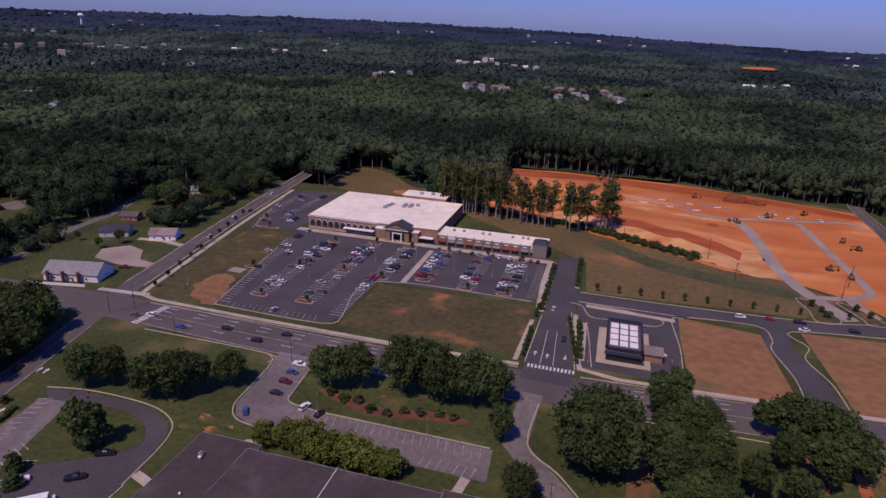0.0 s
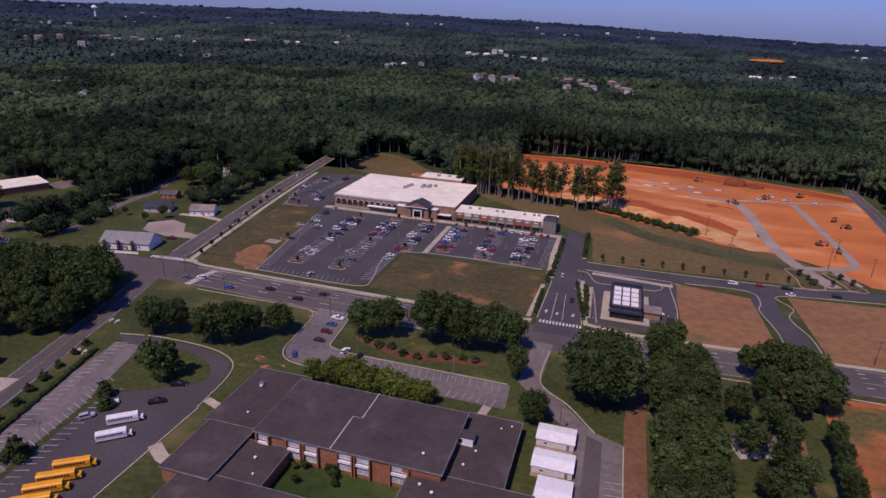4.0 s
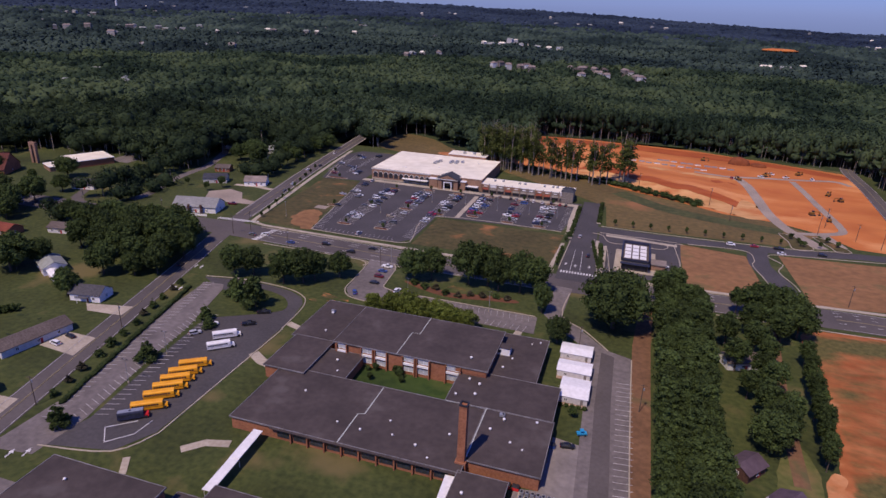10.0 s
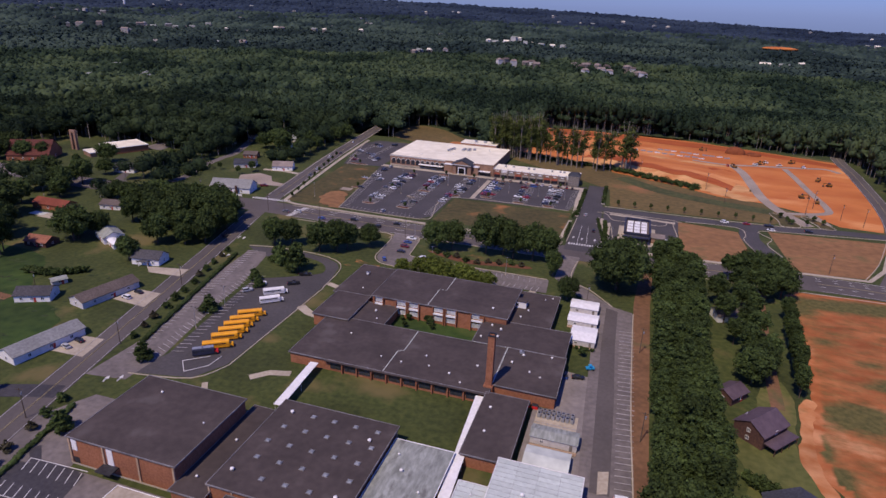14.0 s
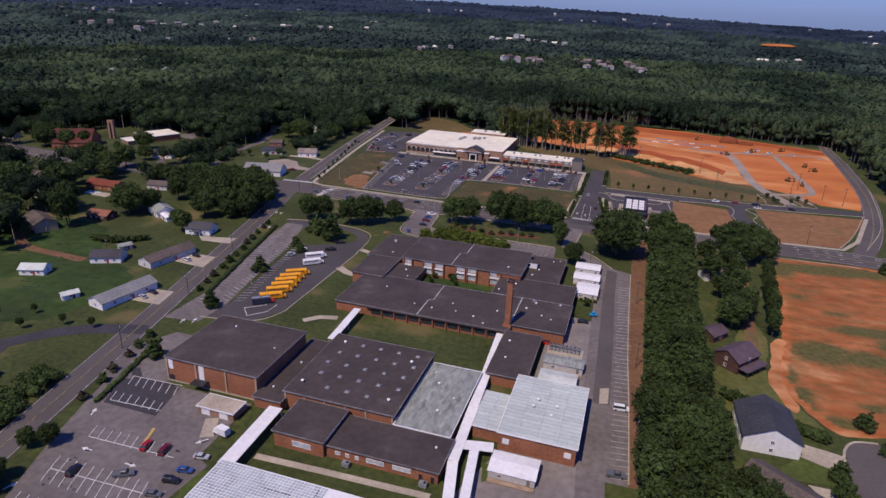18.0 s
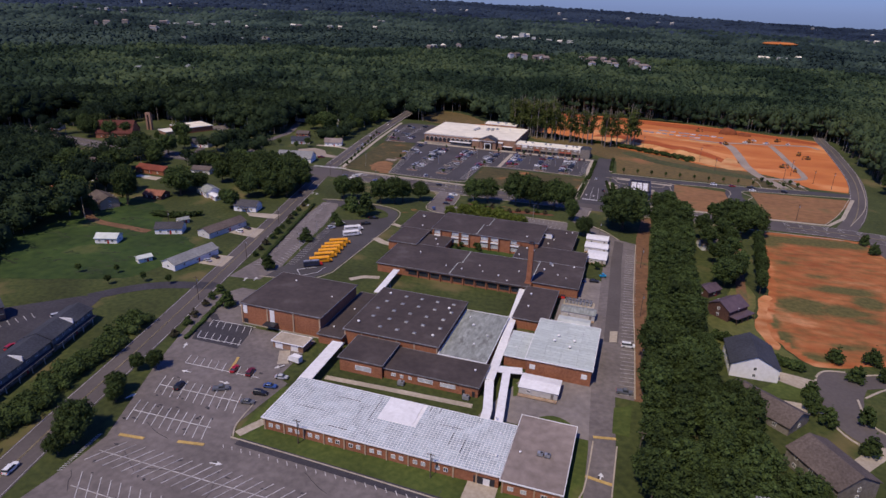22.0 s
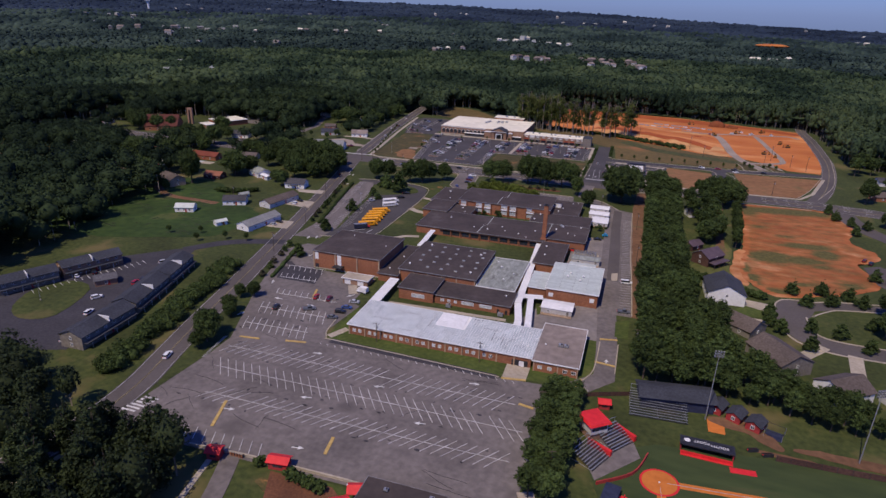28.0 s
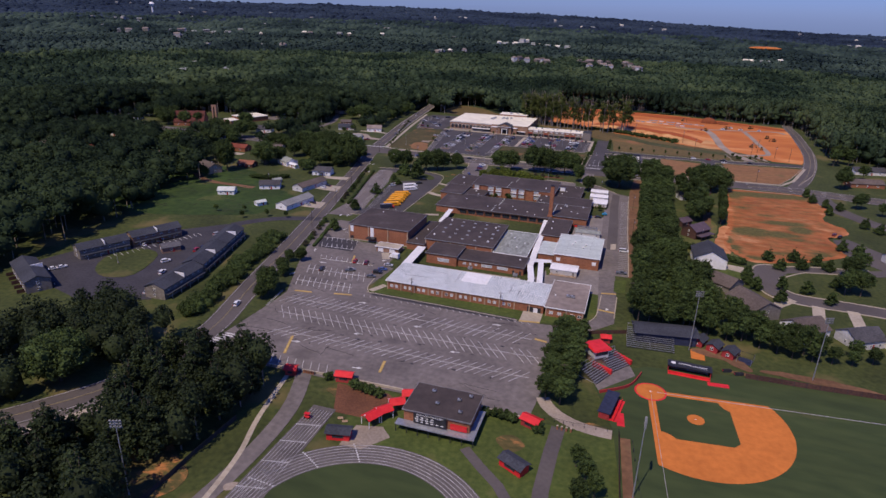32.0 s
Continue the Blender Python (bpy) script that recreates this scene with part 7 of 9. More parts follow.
t = nearest_wing(-50, -58)
for k in range(11):
    dx, dy = rel(t, -85.6 + k * 6.6, -69)
    part("pilaster", boxed((dx - 0.22, dy - 0.3, 0, dx + 0.22, dy - 0.02, 4.0)), M["tan"], t)
    if k < 9:
        for s in (2.0, 4.4):
            window(t, dx + s, dy - 0.06, 1.3, 1.3, 1.3, "s", "glass" if (k * 2 + int(s)) % 5 == 0 else "pale_glass")
dx, dy = rel(t, -17.5, -69)
part("entry", boxed((dx - 3.0, dy - 0.1, 0, dx + 3.0, dy - 0.02, 2.6)), M["dark"], t)
part("door", boxed((dx - 0.2, dy - 0.16, 0, dx + 1.6, dy - 0.11, 2.3)), M["white"], t)
# coated roof of the front wing: panels and seams
roof = [c for c in t.children if c.name.startswith("roof")][0]
roof.data.materials[0] = M["white"]
M["panel"] = material("roof_panel", (0.31, 0.355, 0.365), (0.45, 0.495, 0.505), 0.5, 0.6, 0.08, 0.12, vary=0.14)
nx, ny = 36, 8
pw, ph = 73.2 / nx, 22.6 / ny
panel = mesh_of(boxed((0.04, 0.04, 0, pw - 0.04, ph - 0.04, 0.05)), "roof_panel", M["panel"])
for i in range(nx):
    for j in range(ny):
        x, y = -86.3 + i * pw, -69.3 + j * ph
        if -54.5 < x + pw / 2 < -42.5 and -58 < y + ph / 2 < -45:
            continue
        o = part("roof_panel", panel, None, roof)
        o.location = (x - t.location.x, y - t.location.y, 4.4)
bm = bmesh.new()
for i in range(2 * nx + 1):
    x = -86.3 + i * pw / 2 - t.location.x
    y1 = -58.0 if -54.3 < -86.3 + i * pw / 2 < -42.6 else -46.7
    ribbon(bm, [(x, -69.3 - t.location.y), (x, y1 - t.location.y)], 0.13, 4.4, 4.5)
for j in range(3 * ny + 1):
    y = -69.3 + j * ph / 3
    for x0, x1 in ([(-86.3, -13.1)] if y < -58 else [(-86.3, -54.2), (-42.7, -13.1)]):
        ribbon(bm, [(x0 - t.location.x, y - t.location.y), (x1 - t.location.x, y - t.location.y)], 0.13, 4.4, 4.51)
tagged(part("roof_seams", bm, M["white"], t), "white coated seams of the roof", kind="stuff")
part("roof_patch", boxed((-54 - t.location.x, -57.8 - t.location.y, 4.38, -42.8 - t.location.x, -46.6 - t.location.y, 4.5)), M["white"], t, "bright white roof patch")
for x0, y0, x1, y1 in ((-70, -52, -62, -52), (-60, -62, -60, -54), (-56, -60, -56, -48), (-40, -49, -40, -46), (-38.5, -49, -38.5, -46), (-37, -49, -37, -46), (-30, -62, -30, -56), (-26, -64, -26, -58), (-80, -60, -70, -60), (-35, -54, -28, -54), (-66, -66, -60, -66)):
    o = part("seam", ribbon(bmesh.new(), [(x0 - t.location.x, y0 - t.location.y), (x1 - t.location.x, y1 - t.location.y)], 0.3, 4.4, 4.48), M["dark"], t)
t = nearest_wing(-4.5, -55)
for x in (-10, -6.5, -1, 2):
    dx, dy = rel(t, x, -70)
    window(t, dx, dy - 0.06, 1.3, 1.6, 1.3, "s", "glass" if x > -3 else "pale_glass")
for x in (-12.2, -3.6, 3.3):
    dx, dy = rel(t, x, -70)
    part("pilaster", boxed((dx - 0.2, dy - 0.25, 0, dx + 0.2, dy - 0.02, 4.0)), M["tan"], t)
# workshop roofs: metal sheets
for t in [o for o in scene.objects if o.name.startswith("workshop") and o.parent is None]:
    roof = [c for c in t.children if c.name.startswith("roof")][0]
    a, b, h = (11.6, 15.8, 6.5) if t.location.x > -15 else (4.3, 9.3, 4.5)
    nx, ny = (4, 18) if a > 5 else (2, 10)
    roof.data.materials[0] = M["coping"]
    pw, ph = 2 * a / nx, 2 * b / ny
    panel = mesh_of(boxed((0.03, 0.07, 0, pw - 0.03, ph - 0.07, 0.06)), "roof_sheet", M["rib_sheet"])
    for i in range(nx):
        for j in range(ny):
            part("roof_sheet", panel, None, roof).location = (-a + i * pw, -b + j * ph, h)
    if a > 5:
        for dx in (-9, 9):
            part("sign_panel", boxed((dx - 1, -15.65, 2.6, dx + 1, -15.52, 4.4)), M["white"], t)

# boiler chimney
t = thing("chimney_stack", "tall square brick boiler chimney", "chimney", -29.6, 56.5)
part("shaft", boxed((-1.1, -1.1, 0, 1.1, 1.1, 23.5)), M["brick"], t)
part("rim", boxed((-1.2, -1.2, 23.5, 1.2, -0.8, 24), (-1.2, 0.8, 23.5, 1.2, 1.2, 24), (-1.2, -0.8, 23.5, -0.8, 0.8, 24), (0.8, -0.8, 23.5, 1.2, 0.8, 24)), M["dark"], t)
part("base_block", boxed((-1.6, -1.6, 0, 1.6, 1.6, 5.0)), M["brick"], t)
t = thing("roof_penthouse", "small white penthouse box on the roof", "penthouse", -31, 118.5, 4.6)
part("wall", boxed((-2.6, -1.8, 0, 2.6, 1.8, 2.8)), M["white"], t)
part("roof", boxed((-2.8, -2.0, 2.8, 2.8, 2.0, 3.0)), M["tar_roof"], t)
window(t, -1.2, -1.82, 1.0, 1.2, 1.2, "s", "glass", "dark")


def canopy(label, pts, width, h=3.0, step=6):
    """A covered walkway: flat white roof pieces on thin posts."""
    t = thing("covered_walkway", label, "walkway", pts[0][0], pts[0][1])
    ox, oy = pts[0]
    for i in range(len(pts) - 1):
        a, b = Vector(pts[i]) - Vector((ox, oy)), Vector(pts[i + 1]) - Vector((ox, oy))
        n = max(int((b - a).length // step), 1)
        d = (b - a).normalized()
        side = Vector((-d.y, d.x))
        for k in range(n):
            p, q = a.lerp(b, k / n), a.lerp(b, (k + 1) / n)
            hh = h + 0.12 * (k % 2)
            part("roof_slab", ribbon(bmesh.new(), [tuple(p), tuple(q)], width, hh, hh + 0.22), M["white"], t)
            for s in (-1, 1):
                c = p + side * s * (width / 2 - 0.3) + d * 0.4
                part("post", tube(bmesh.new(), c.x, c.y, 0, hh, 0.08, 0.08, 6), M["white"], t)
    return t


canopy("white covered walkway between the gymnasium and classrooms", [(-90, 24), (-91.3, 50)], 3.0, 3.0, 9)
canopy("long white covered walkway through the school", [(-31.0, 51), (-29.3, 19), (-27.4, -24)], 3.1, 3.2, 14)
canopy("white covered walkway beside the front lawn", [(-86.2, -20), (-85.4, -47)], 4.6, 3.2, 27)
canopy("white covered walkway to the front wing", [(-23.0, -17), (-19, -47)], 2.7, 3.2, 10)
canopy("short white covered link", [(-27.4, -24), (-24, -40), (-23.5, -47)], 3.0, 3.0, 8)
canopy("short white cross walkway", [(-28, -16.5), (-18, -14.5)], 4.0, 3.0, 12)


def portable(x, y, l, w, label, roof="white", turn=0, wall="siding", h=2.9):
    t = thing("portable_classroom", label, "portable", x, y, 0.05, turn, "portable buildings")
    part("body", boxed((-l / 2, -w / 2, 0.4, l / 2, w / 2, h)), M[wall], t)
    part("skirting", boxed((-l / 2 + 0.1, -w / 2 + 0.1, 0, l / 2 - 0.1, w / 2 - 0.1, 0.4)), M["dark"], t)
    bm = bmesh.new()
    v = [bm.verts.new(c) for c in ((-l / 2 - 0.3, -w / 2 - 0.3, h), (l / 2 + 0.3, -w / 2 - 0.3, h), (l / 2 + 0.3, 0, h + 0.7), (-l / 2 - 0.3, 0, h + 0.7), (l / 2 + 0.3, w / 2 + 0.3, h), (-l / 2 - 0.3, w / 2 + 0.3, h))]
    for f in ((0, 1, 2, 3), (3, 2, 4, 5), (0, 3, 5), (1, 4, 2), (0, 5, 4, 1)):
        bm.faces.new([v[i] for i in f])
    part("roof", bm, M[roof], t)
    part("door", boxed((l / 2 - 2.2, -w / 2 - 0.06, 0.4, l / 2 - 1.3, -w / 2 - 0.01, 2.4)), M["stone_siding"], t)
    window(t, -l / 4, -w / 2 - 0.05, 1.2, 1.2, 1.0, "s")
    part("ramp", boxed((-l / 2, -w / 2 - 1.6, 0.25, l / 2, -w / 2 - 0.15, 0.4)), M["tan"], t)
    for k in range(5):
        part("railing_post", boxed((-l / 2 + k * l / 4.2, -w / 2 - 1.6, 0.4, -l / 2 + k * l / 4.2 + 0.08, -w / 2 - 1.5, 1.3)), M["tan"], t)
    part("handrail", boxed((-l / 2, -w / 2 - 1.6, 1.3, l / 2, -w / 2 - 1.5, 1.38)), M["tan"], t)
    return t


portable(-5.4, 133.8, 11.5, 8, "white portable classroom with a wooden ramp beside the lane")
portable(-4.8, 121.0, 11.8, 8, "white portable classroom with a wooden ramp beside the lane")
portable(-3.2, 107.2, 9.5, 12, "square white portable classroom with shrubs in front")
portable(-10.8, -19.5, 13, 8.5, "long white portable classroom in the yard")
portable(-5, 40.5, 14, 6, "grey-roofed white trailer in the service yard", "grey_roof")
portable(-5.6, 29, 12.5, 8, "white-roofed trailer in the service yard", "silver_roof")
for x in (-7, -5, -3, -1, 1):
    tree("shrub", x, 99.5, 1.5, 1.0, "yard shrubs", " in front of the portable classroom")
tree("young", -2.5, 94, 5, 1.0)
for x, y, h in ((-65, 96.5, 5), (-63.5, 95.5, 4), (-73.5, 97, 3.5), (-73, 91, 3.2), (-76, 96, 2.6), (-62, 93, 3)):
    tree("young", x, y, h, 1.1, "courtyard bushes", " in the courtyard")
# yard: cooling frames, bins, tank
t = thing("cooling_rack", "blue-grey metal cooling racks in a fenced yard", "machine", -6, 51)
for j in range(2):
    for k in range(8):
        part("unit", boxed((-6 + k * 1.5, j * 2.2, 0.2, -5 + k * 1.5, j * 2.2 + 1.2, 1.7)), M["steel"], t)
        part("fan_grille", boxed((-5.85 + k * 1.5, j * 2.2 + 0.2, 1.7, -5.15 + k * 1.5, j * 2.2 + 1.0, 1.78)), M["dark"], t)
part("slab", boxed((-6.5, -4.5, 0, 6.8, 4.2, 0.12)), M["concrete"], t)
for x in (-6.4, -2, 2.4, 6.7):
    part("fence_post", boxed((x - 0.04, -4.5, 0, x + 0.04, -4.42, 1.8)), M["steel"], t)
part("fence_rail", boxed((-6.4, -4.48, 1.72, 6.7, -4.44, 1.8)), M["steel"], t)
for x, y, c in ((-9, 60, "dark"), (-9, 63, "dark"), (-6.5, 76.8, "car_blue"), (-16, 55.5, "bright_red"), (-13.5, 55.5, "bright_red")):
    t = thing("waste_bin", "large metal waste container in the school yard", "bin", x, y, 0.05, 0, "waste bins")
    mt = CAR_PAINT["blue"] if c == "car_blue" else M[c]
    part("box", frustum(bmesh.new(), -0.9, 0.9, 0.7, 0.1, -1.0, 1.0, 0.8, 1.3), mt, t)
    part("lid", boxed((-1.0, -0.85, 1.3, 1.0, 0.85, 1.38)), M["dark"], t)
for x, y in ((-56, -33), (-33, -33)):
    roof_unit(x, y, 0.06, 2.2, 1.4, 1.5)
# garage doors
t = [o for o in scene.objects if o.name.startswith("garage")][0]
for x in (-107, -100.5):
    dx, dy = rel(t, x, -27)
    part("garage_door", boxed((dx - 1.5, dy - 0.1, 0, dx + 1.5, dy - 0.02, 2.2)), M["white"], t)

# store front
t = [o for o in scene.objects if o.name.startswith("store")][0]
oy = 339 - t.location.y
for k in range(13):
    x = -178 + k * 4.1
    if x < -128:
        dx = x - t.location.x
        bm = bmesh.new()
        pts = [(-1.55, 0), (1.55, 0), (1.55, 2.6)] + [(1.55 * math.cos(a), 2.6 + 1.55 * math.sin(a)) for a in (0.5, 1.0, 1.57, 2.14, 2.64)] + [(-1.55, 2.6)]
        lo = [bm.verts.new((dx + p, oy - 0.12, 1.9 + q)) for p, q in pts]
        bm.faces.new(lo)
        hi = [bm.verts.new((dx + p, oy - 0.02, 1.9 + q)) for p, q in pts]
        for i in range(len(pts)):
            bm.faces.new((lo[i - 1], hi[i - 1], hi[i], lo[i]))
        part("arch_window", bm, M["dark"], t)
        rim = [(1.85 * math.cos(a), 4.5 + 1.85 * math.sin(a)) for a in (0.0, 0.4, 0.8, 1.2, 1.57, 1.94, 2.34, 2.74, 3.14)]
        bm = bmesh.new()
        rows = [[bm.verts.new((dx + p * f, y, 4.5 + (q - 4.5) * f)) for p, q in rim] for f, y in ((0.84, oy - 0.22), (1.0, oy - 0.22), (1.0, oy - 0.02))]
        for a, b in zip(rows, rows[1:]):
            for i in range(len(rim) - 1):
                bm.faces.new((a[i], a[i + 1], b[i + 1], b[i]))
        part("arch_trim", bm, M["siding"], t)
for x0, x1 in ((-156, -136), (-108, -98)):
    part("awning", boxed((x0 - t.location.x, oy - 3.2, 3.2, x1 - t.location.x, oy - 0.03, 3.6)), M["white"], t)
    part("shopfront", boxed((x0 - t.location.x, oy - 0.1, 0, x1 - t.location.x, oy - 0.02, 3.1)), M["glass"], t)
part("cornice", boxed((-181.3 - t.location.x, oy - 0.35, 7.7, -134.5 - t.location.x, oy - 0.03, 8.5)), M["siding"], t)
part("base_course", boxed((-181 - t.location.x, oy - 0.15, 0, -136.5 - t.location.x, oy - 0.03, 1.1)), M["concrete"], t)
p = part("portal", boxed((-127 - t.location.x, oy - 6, 0, -124 - t.location.x, oy, 8), (-115 - t.location.x, oy - 6, 0, -112 - t.location.x, oy, 8), (-124 - t.location.x, oy - 5.6, 5.4, -115 - t.location.x, oy, 8)), M["pale_brick"], t)
bm = bmesh.new()
v = [bm.verts.new(c) for c in ((-128.2 - t.location.x, oy - 6.8, 7.9), (-110.8 - t.location.x, oy - 6.8, 7.9), (-119.5 - t.location.x, oy - 6.8, 11.6), (-128.2 - t.location.x, oy + 4, 7.9), (-110.8 - t.location.x, oy + 4, 7.9), (-119.5 - t.location.x, oy + 4, 11.6))]
for f in ((0, 1, 2), (3, 5, 4), (0, 2, 5, 3), (1, 4, 5, 2), (0, 3, 4, 1)):
    bm.faces.new([v[i] for i in f])
part("gable_roof", bm, M["blue_shingle"], t)
bm = bmesh.new()
w = [bm.verts.new(c) for c in ((-126.2 - t.location.x, oy - 6.9, 8.1), (-112.8 - t.location.x, oy - 6.9, 8.1), (-119.5 - t.location.x, oy - 6.9, 10.8))]
bm.faces.new(w)
part("gable_trim", boxed((-127 - t.location.x, oy - 7.0, 7.6, -112 - t.location.x, oy - 6.85, 8.0)), M["white"], t)
part("gable_face", bm, M["pale_brick"], t)
part("arch_trim", boxed((-122.5 - t.location.x, oy - 6.3, 0, -121.8 - t.location.x, oy - 5.7, 5.2), (-117.2 - t.location.x, oy - 6.3, 0, -116.5 - t.location.x, oy - 5.7, 5.2), (-122.5 - t.location.x, oy - 6.3, 5.2, -116.5 - t.location.x, oy - 5.7, 5.8)), M["white"], t)
part("entrance_glass", boxed((-124 - t.location.x, oy - 0.2, 0, -115 - t.location.x, oy - 0.05, 5.2)), M["glass"], t)
for x0, x1 in ((-134, -128), (-111, -107)):
    part("side_portal", boxed((x0 - t.location.x, oy - 4, 0, x1 - t.location.x, oy - 0.02, 6.4)), M["pale_brick"], t)
    part("side_roof", boxed((x0 - 0.4 - t.location.x, oy - 4.4, 6.4, x1 + 0.4 - t.location.x, oy, 6.8)), M["white"], t)
wing("stock_room", "raised white-roofed stock room behind the store", -140, 401.5, -108.5, 415, 10.5, "white_roof", "pale_brick", 0.2, "white", "store")
t = [o for o in scene.objects if o.name.startswith("shop_row")][0]
oy = 338 - t.location.y
for k in range(11):
    x = -92.5 + k * 5.5 - t.location.x
    part("shopfront", boxed((x - 2.2, oy - 0.12, 0.3, x + 2.2, oy - 0.02, 2.9)), M["glass"], t)
    red = k in (0, 3, 4, 7, 8)
    bm = bmesh.new()
    q = [bm.verts.new(c) for c in ((x - 2.2, oy - 1.3, 2.8), (x + 2.2, oy - 1.3, 2.8), (x + 2.2, oy - 0.13, 3.8), (x - 2.2, oy - 0.13, 3.8), (x - 2.2, oy - 1.3, 2.6), (x + 2.2, oy - 1.3, 2.6), (x + 2.2, oy - 0.13, 2.6), (x - 2.2, oy - 0.13, 2.6))]
    for f in ((0, 1, 2, 3), (4, 5, 1, 0), (5, 6, 2, 1), (7, 4, 0, 3), (6, 7, 3, 2), (7, 6, 5, 4)):
        bm.faces.new([q[i] for i in f])
    part("awning", bm, M["red_roof" if red and k != 4 else "stone_siding"], t)
    part("sign_panel", boxed((x - 2.3, oy - 0.14, 4.1, x + 2.3, oy - 0.03, 6.2)), M["pale_brick" if red else "siding" if k % 3 == 1 else "stone_siding"], t)
    part("sign", boxed((x - 1.2, oy - 0.22, 4.7, x + 1.2, oy - 0.15, 5.3)), M["white"], t)
    part("pier", boxed((x - 2.9, oy - 0.4, 0, x - 2.5, oy - 0.02, 6.9)), M["pale_brick" if red else "stone_siding"], t)
t2 = thing("corner_tower", "dark-roofed corner tower of the shops", "shops", -34.5, 342)
part("wall", boxed((-4, -5, 0, 4, 4, 7.4)), M["stone_siding"], t2)
part("roof", frustum(bmesh.new(), -4.6, 4.6, 5.0, 7.4, -2.5, 2.5, 2.4, 9.2), M["blue_shingle"], t2)
# bank
t = [o for o in scene.objects if o.name.startswith("bank")][0]
for i in range(3):
    for j in range(4):
        part("roof_panel", boxed((-5.6 + i * 3.9, -9.6 + j * 5.4, 5.45, -2.4 + i * 3.9, -5.2 + j * 5.4, 5.62)), M["white"], t)
part("front_canopy", frustum(bmesh.new(), -7.2, 7.2, 0.1, 5.4, -7.2, 7.2, 0.1, 6.3), M["navy"], t).location = (0, -12.9, 0)
part("awning", boxed((-7.4, -15.6, 4.2, 7.4, -13.2, 4.5)), M["navy"], t)
part("glass_front", boxed((-6.4, -13.1, 0.4, 6.4, -13.02, 3.8)), M["glass"], t)
for s in (-1, 1):
    part("parapet", boxed((s * 6.9 - 0.4, -13, 5.6, s * 6.9 + 0.4, 13, 7.0)), M["navy"], t)
part("parapet", boxed((-6.4, 12.4, 5.6, 6.4, 13.2, 7.0)), M["navy"], t)
wing("drive_up", "small grey-roofed drive-up booth beside the bank", 21.5, 234, 28.5, 241, 3.6, "tan_roof", "pale_brick", 0.5, "stone_siding", "bank")


# ---- houses ----
def house(x, y, turn, l, w, h, roof, wall, label, rise=2.4, chimney=False, porch=False, name="house", wins=3, group=""):
    t = thing(name, label, "house" if name == "house" else name.replace("_", " "), x, y, 0, turn, group)
    part("wall", boxed((-l / 2, -w / 2, 0, l / 2, w / 2, h)), M[wall], t)
    a, b = l / 2 + 0.4, w / 2 + 0.5
    for s in (-1, 1):
        bm = bmesh.new()
        q = [(-a, s * b, h - 0.1), (a, s * b, h - 0.1), (a, 0, h + rise), (-a, 0, h + rise)]
        lo = [bm.verts.new(c) for c in q]
        hi = [bm.verts.new((c[0], c[1], c[2] + 0.22)) for c in q]
        bm.faces.new(hi if s < 0 else hi[::-1])
        bm.faces.new(lo[::-1] if s < 0 else lo)
        for i in range(4):
            bm.faces.new((lo[i - 1], lo[i], hi[i], hi[i - 1]))
        part("roof", bm, M[roof], t)
    for s in (-1, 1):
        bm = bmesh.new()
        v = [bm.verts.new(c) for c in ((s * l / 2, -w / 2, h), (s * l / 2, w / 2, h), (s * l / 2, 0, h + rise - 0.05), (s * (l / 2 - 0.3), -w / 2, h), (s * (l / 2 - 0.3), w / 2, h), (s * (l / 2 - 0.3), 0, h + rise - 0.05))]
        for f in ((0, 1, 2), (3, 5, 4), (0, 2, 5, 3), (1, 4, 5, 2)):
            bm.faces.new([v[i] for i in f])
        part("gable", bm, M[wall], t)
    for z in ([1.0] if h < 4.5 else [1.0, 3.7]):
        for k in range(wins):
            xx = -l / 2 + (k + 0.7) * l / (wins + 0.4)
            window(t, xx, -w / 2 - 0.06, z, 1.2, 1.3, "s")
            window(t, xx, w / 2 + 0.06, z, 1.2, 1.3, "n")
        window(t, -l / 2 - 0.06, 0, z, 1.1, 1.3, "w")
        window(t, l / 2 + 0.06, 0, z, 1.1, 1.3, "e")
    part("door", boxed((0.6, -w / 2 - 0.08, 0, 1.6, -w / 2 - 0.02, 2.1)), M["barn_red"], t)
    if chimney:
        part("chimney", boxed((l / 4, -0.5, h, l / 4 + 0.9, 0.4, h + rise + 1.2)), M["brick"], t)
    if porch:
        part("porch_roof", boxed((-2.5, -w / 2 - 2.2, 2.4, 2.5, -w / 2 - 0.02, 2.6)), M[roof], t)
        for s in (-2.3, 2.3):
            part("porch_post", boxed((s - 0.08, -w / 2 - 2.1, 0, s + 0.08, -w / 2 - 1.95, 2.4)), M["white"], t)
    return t


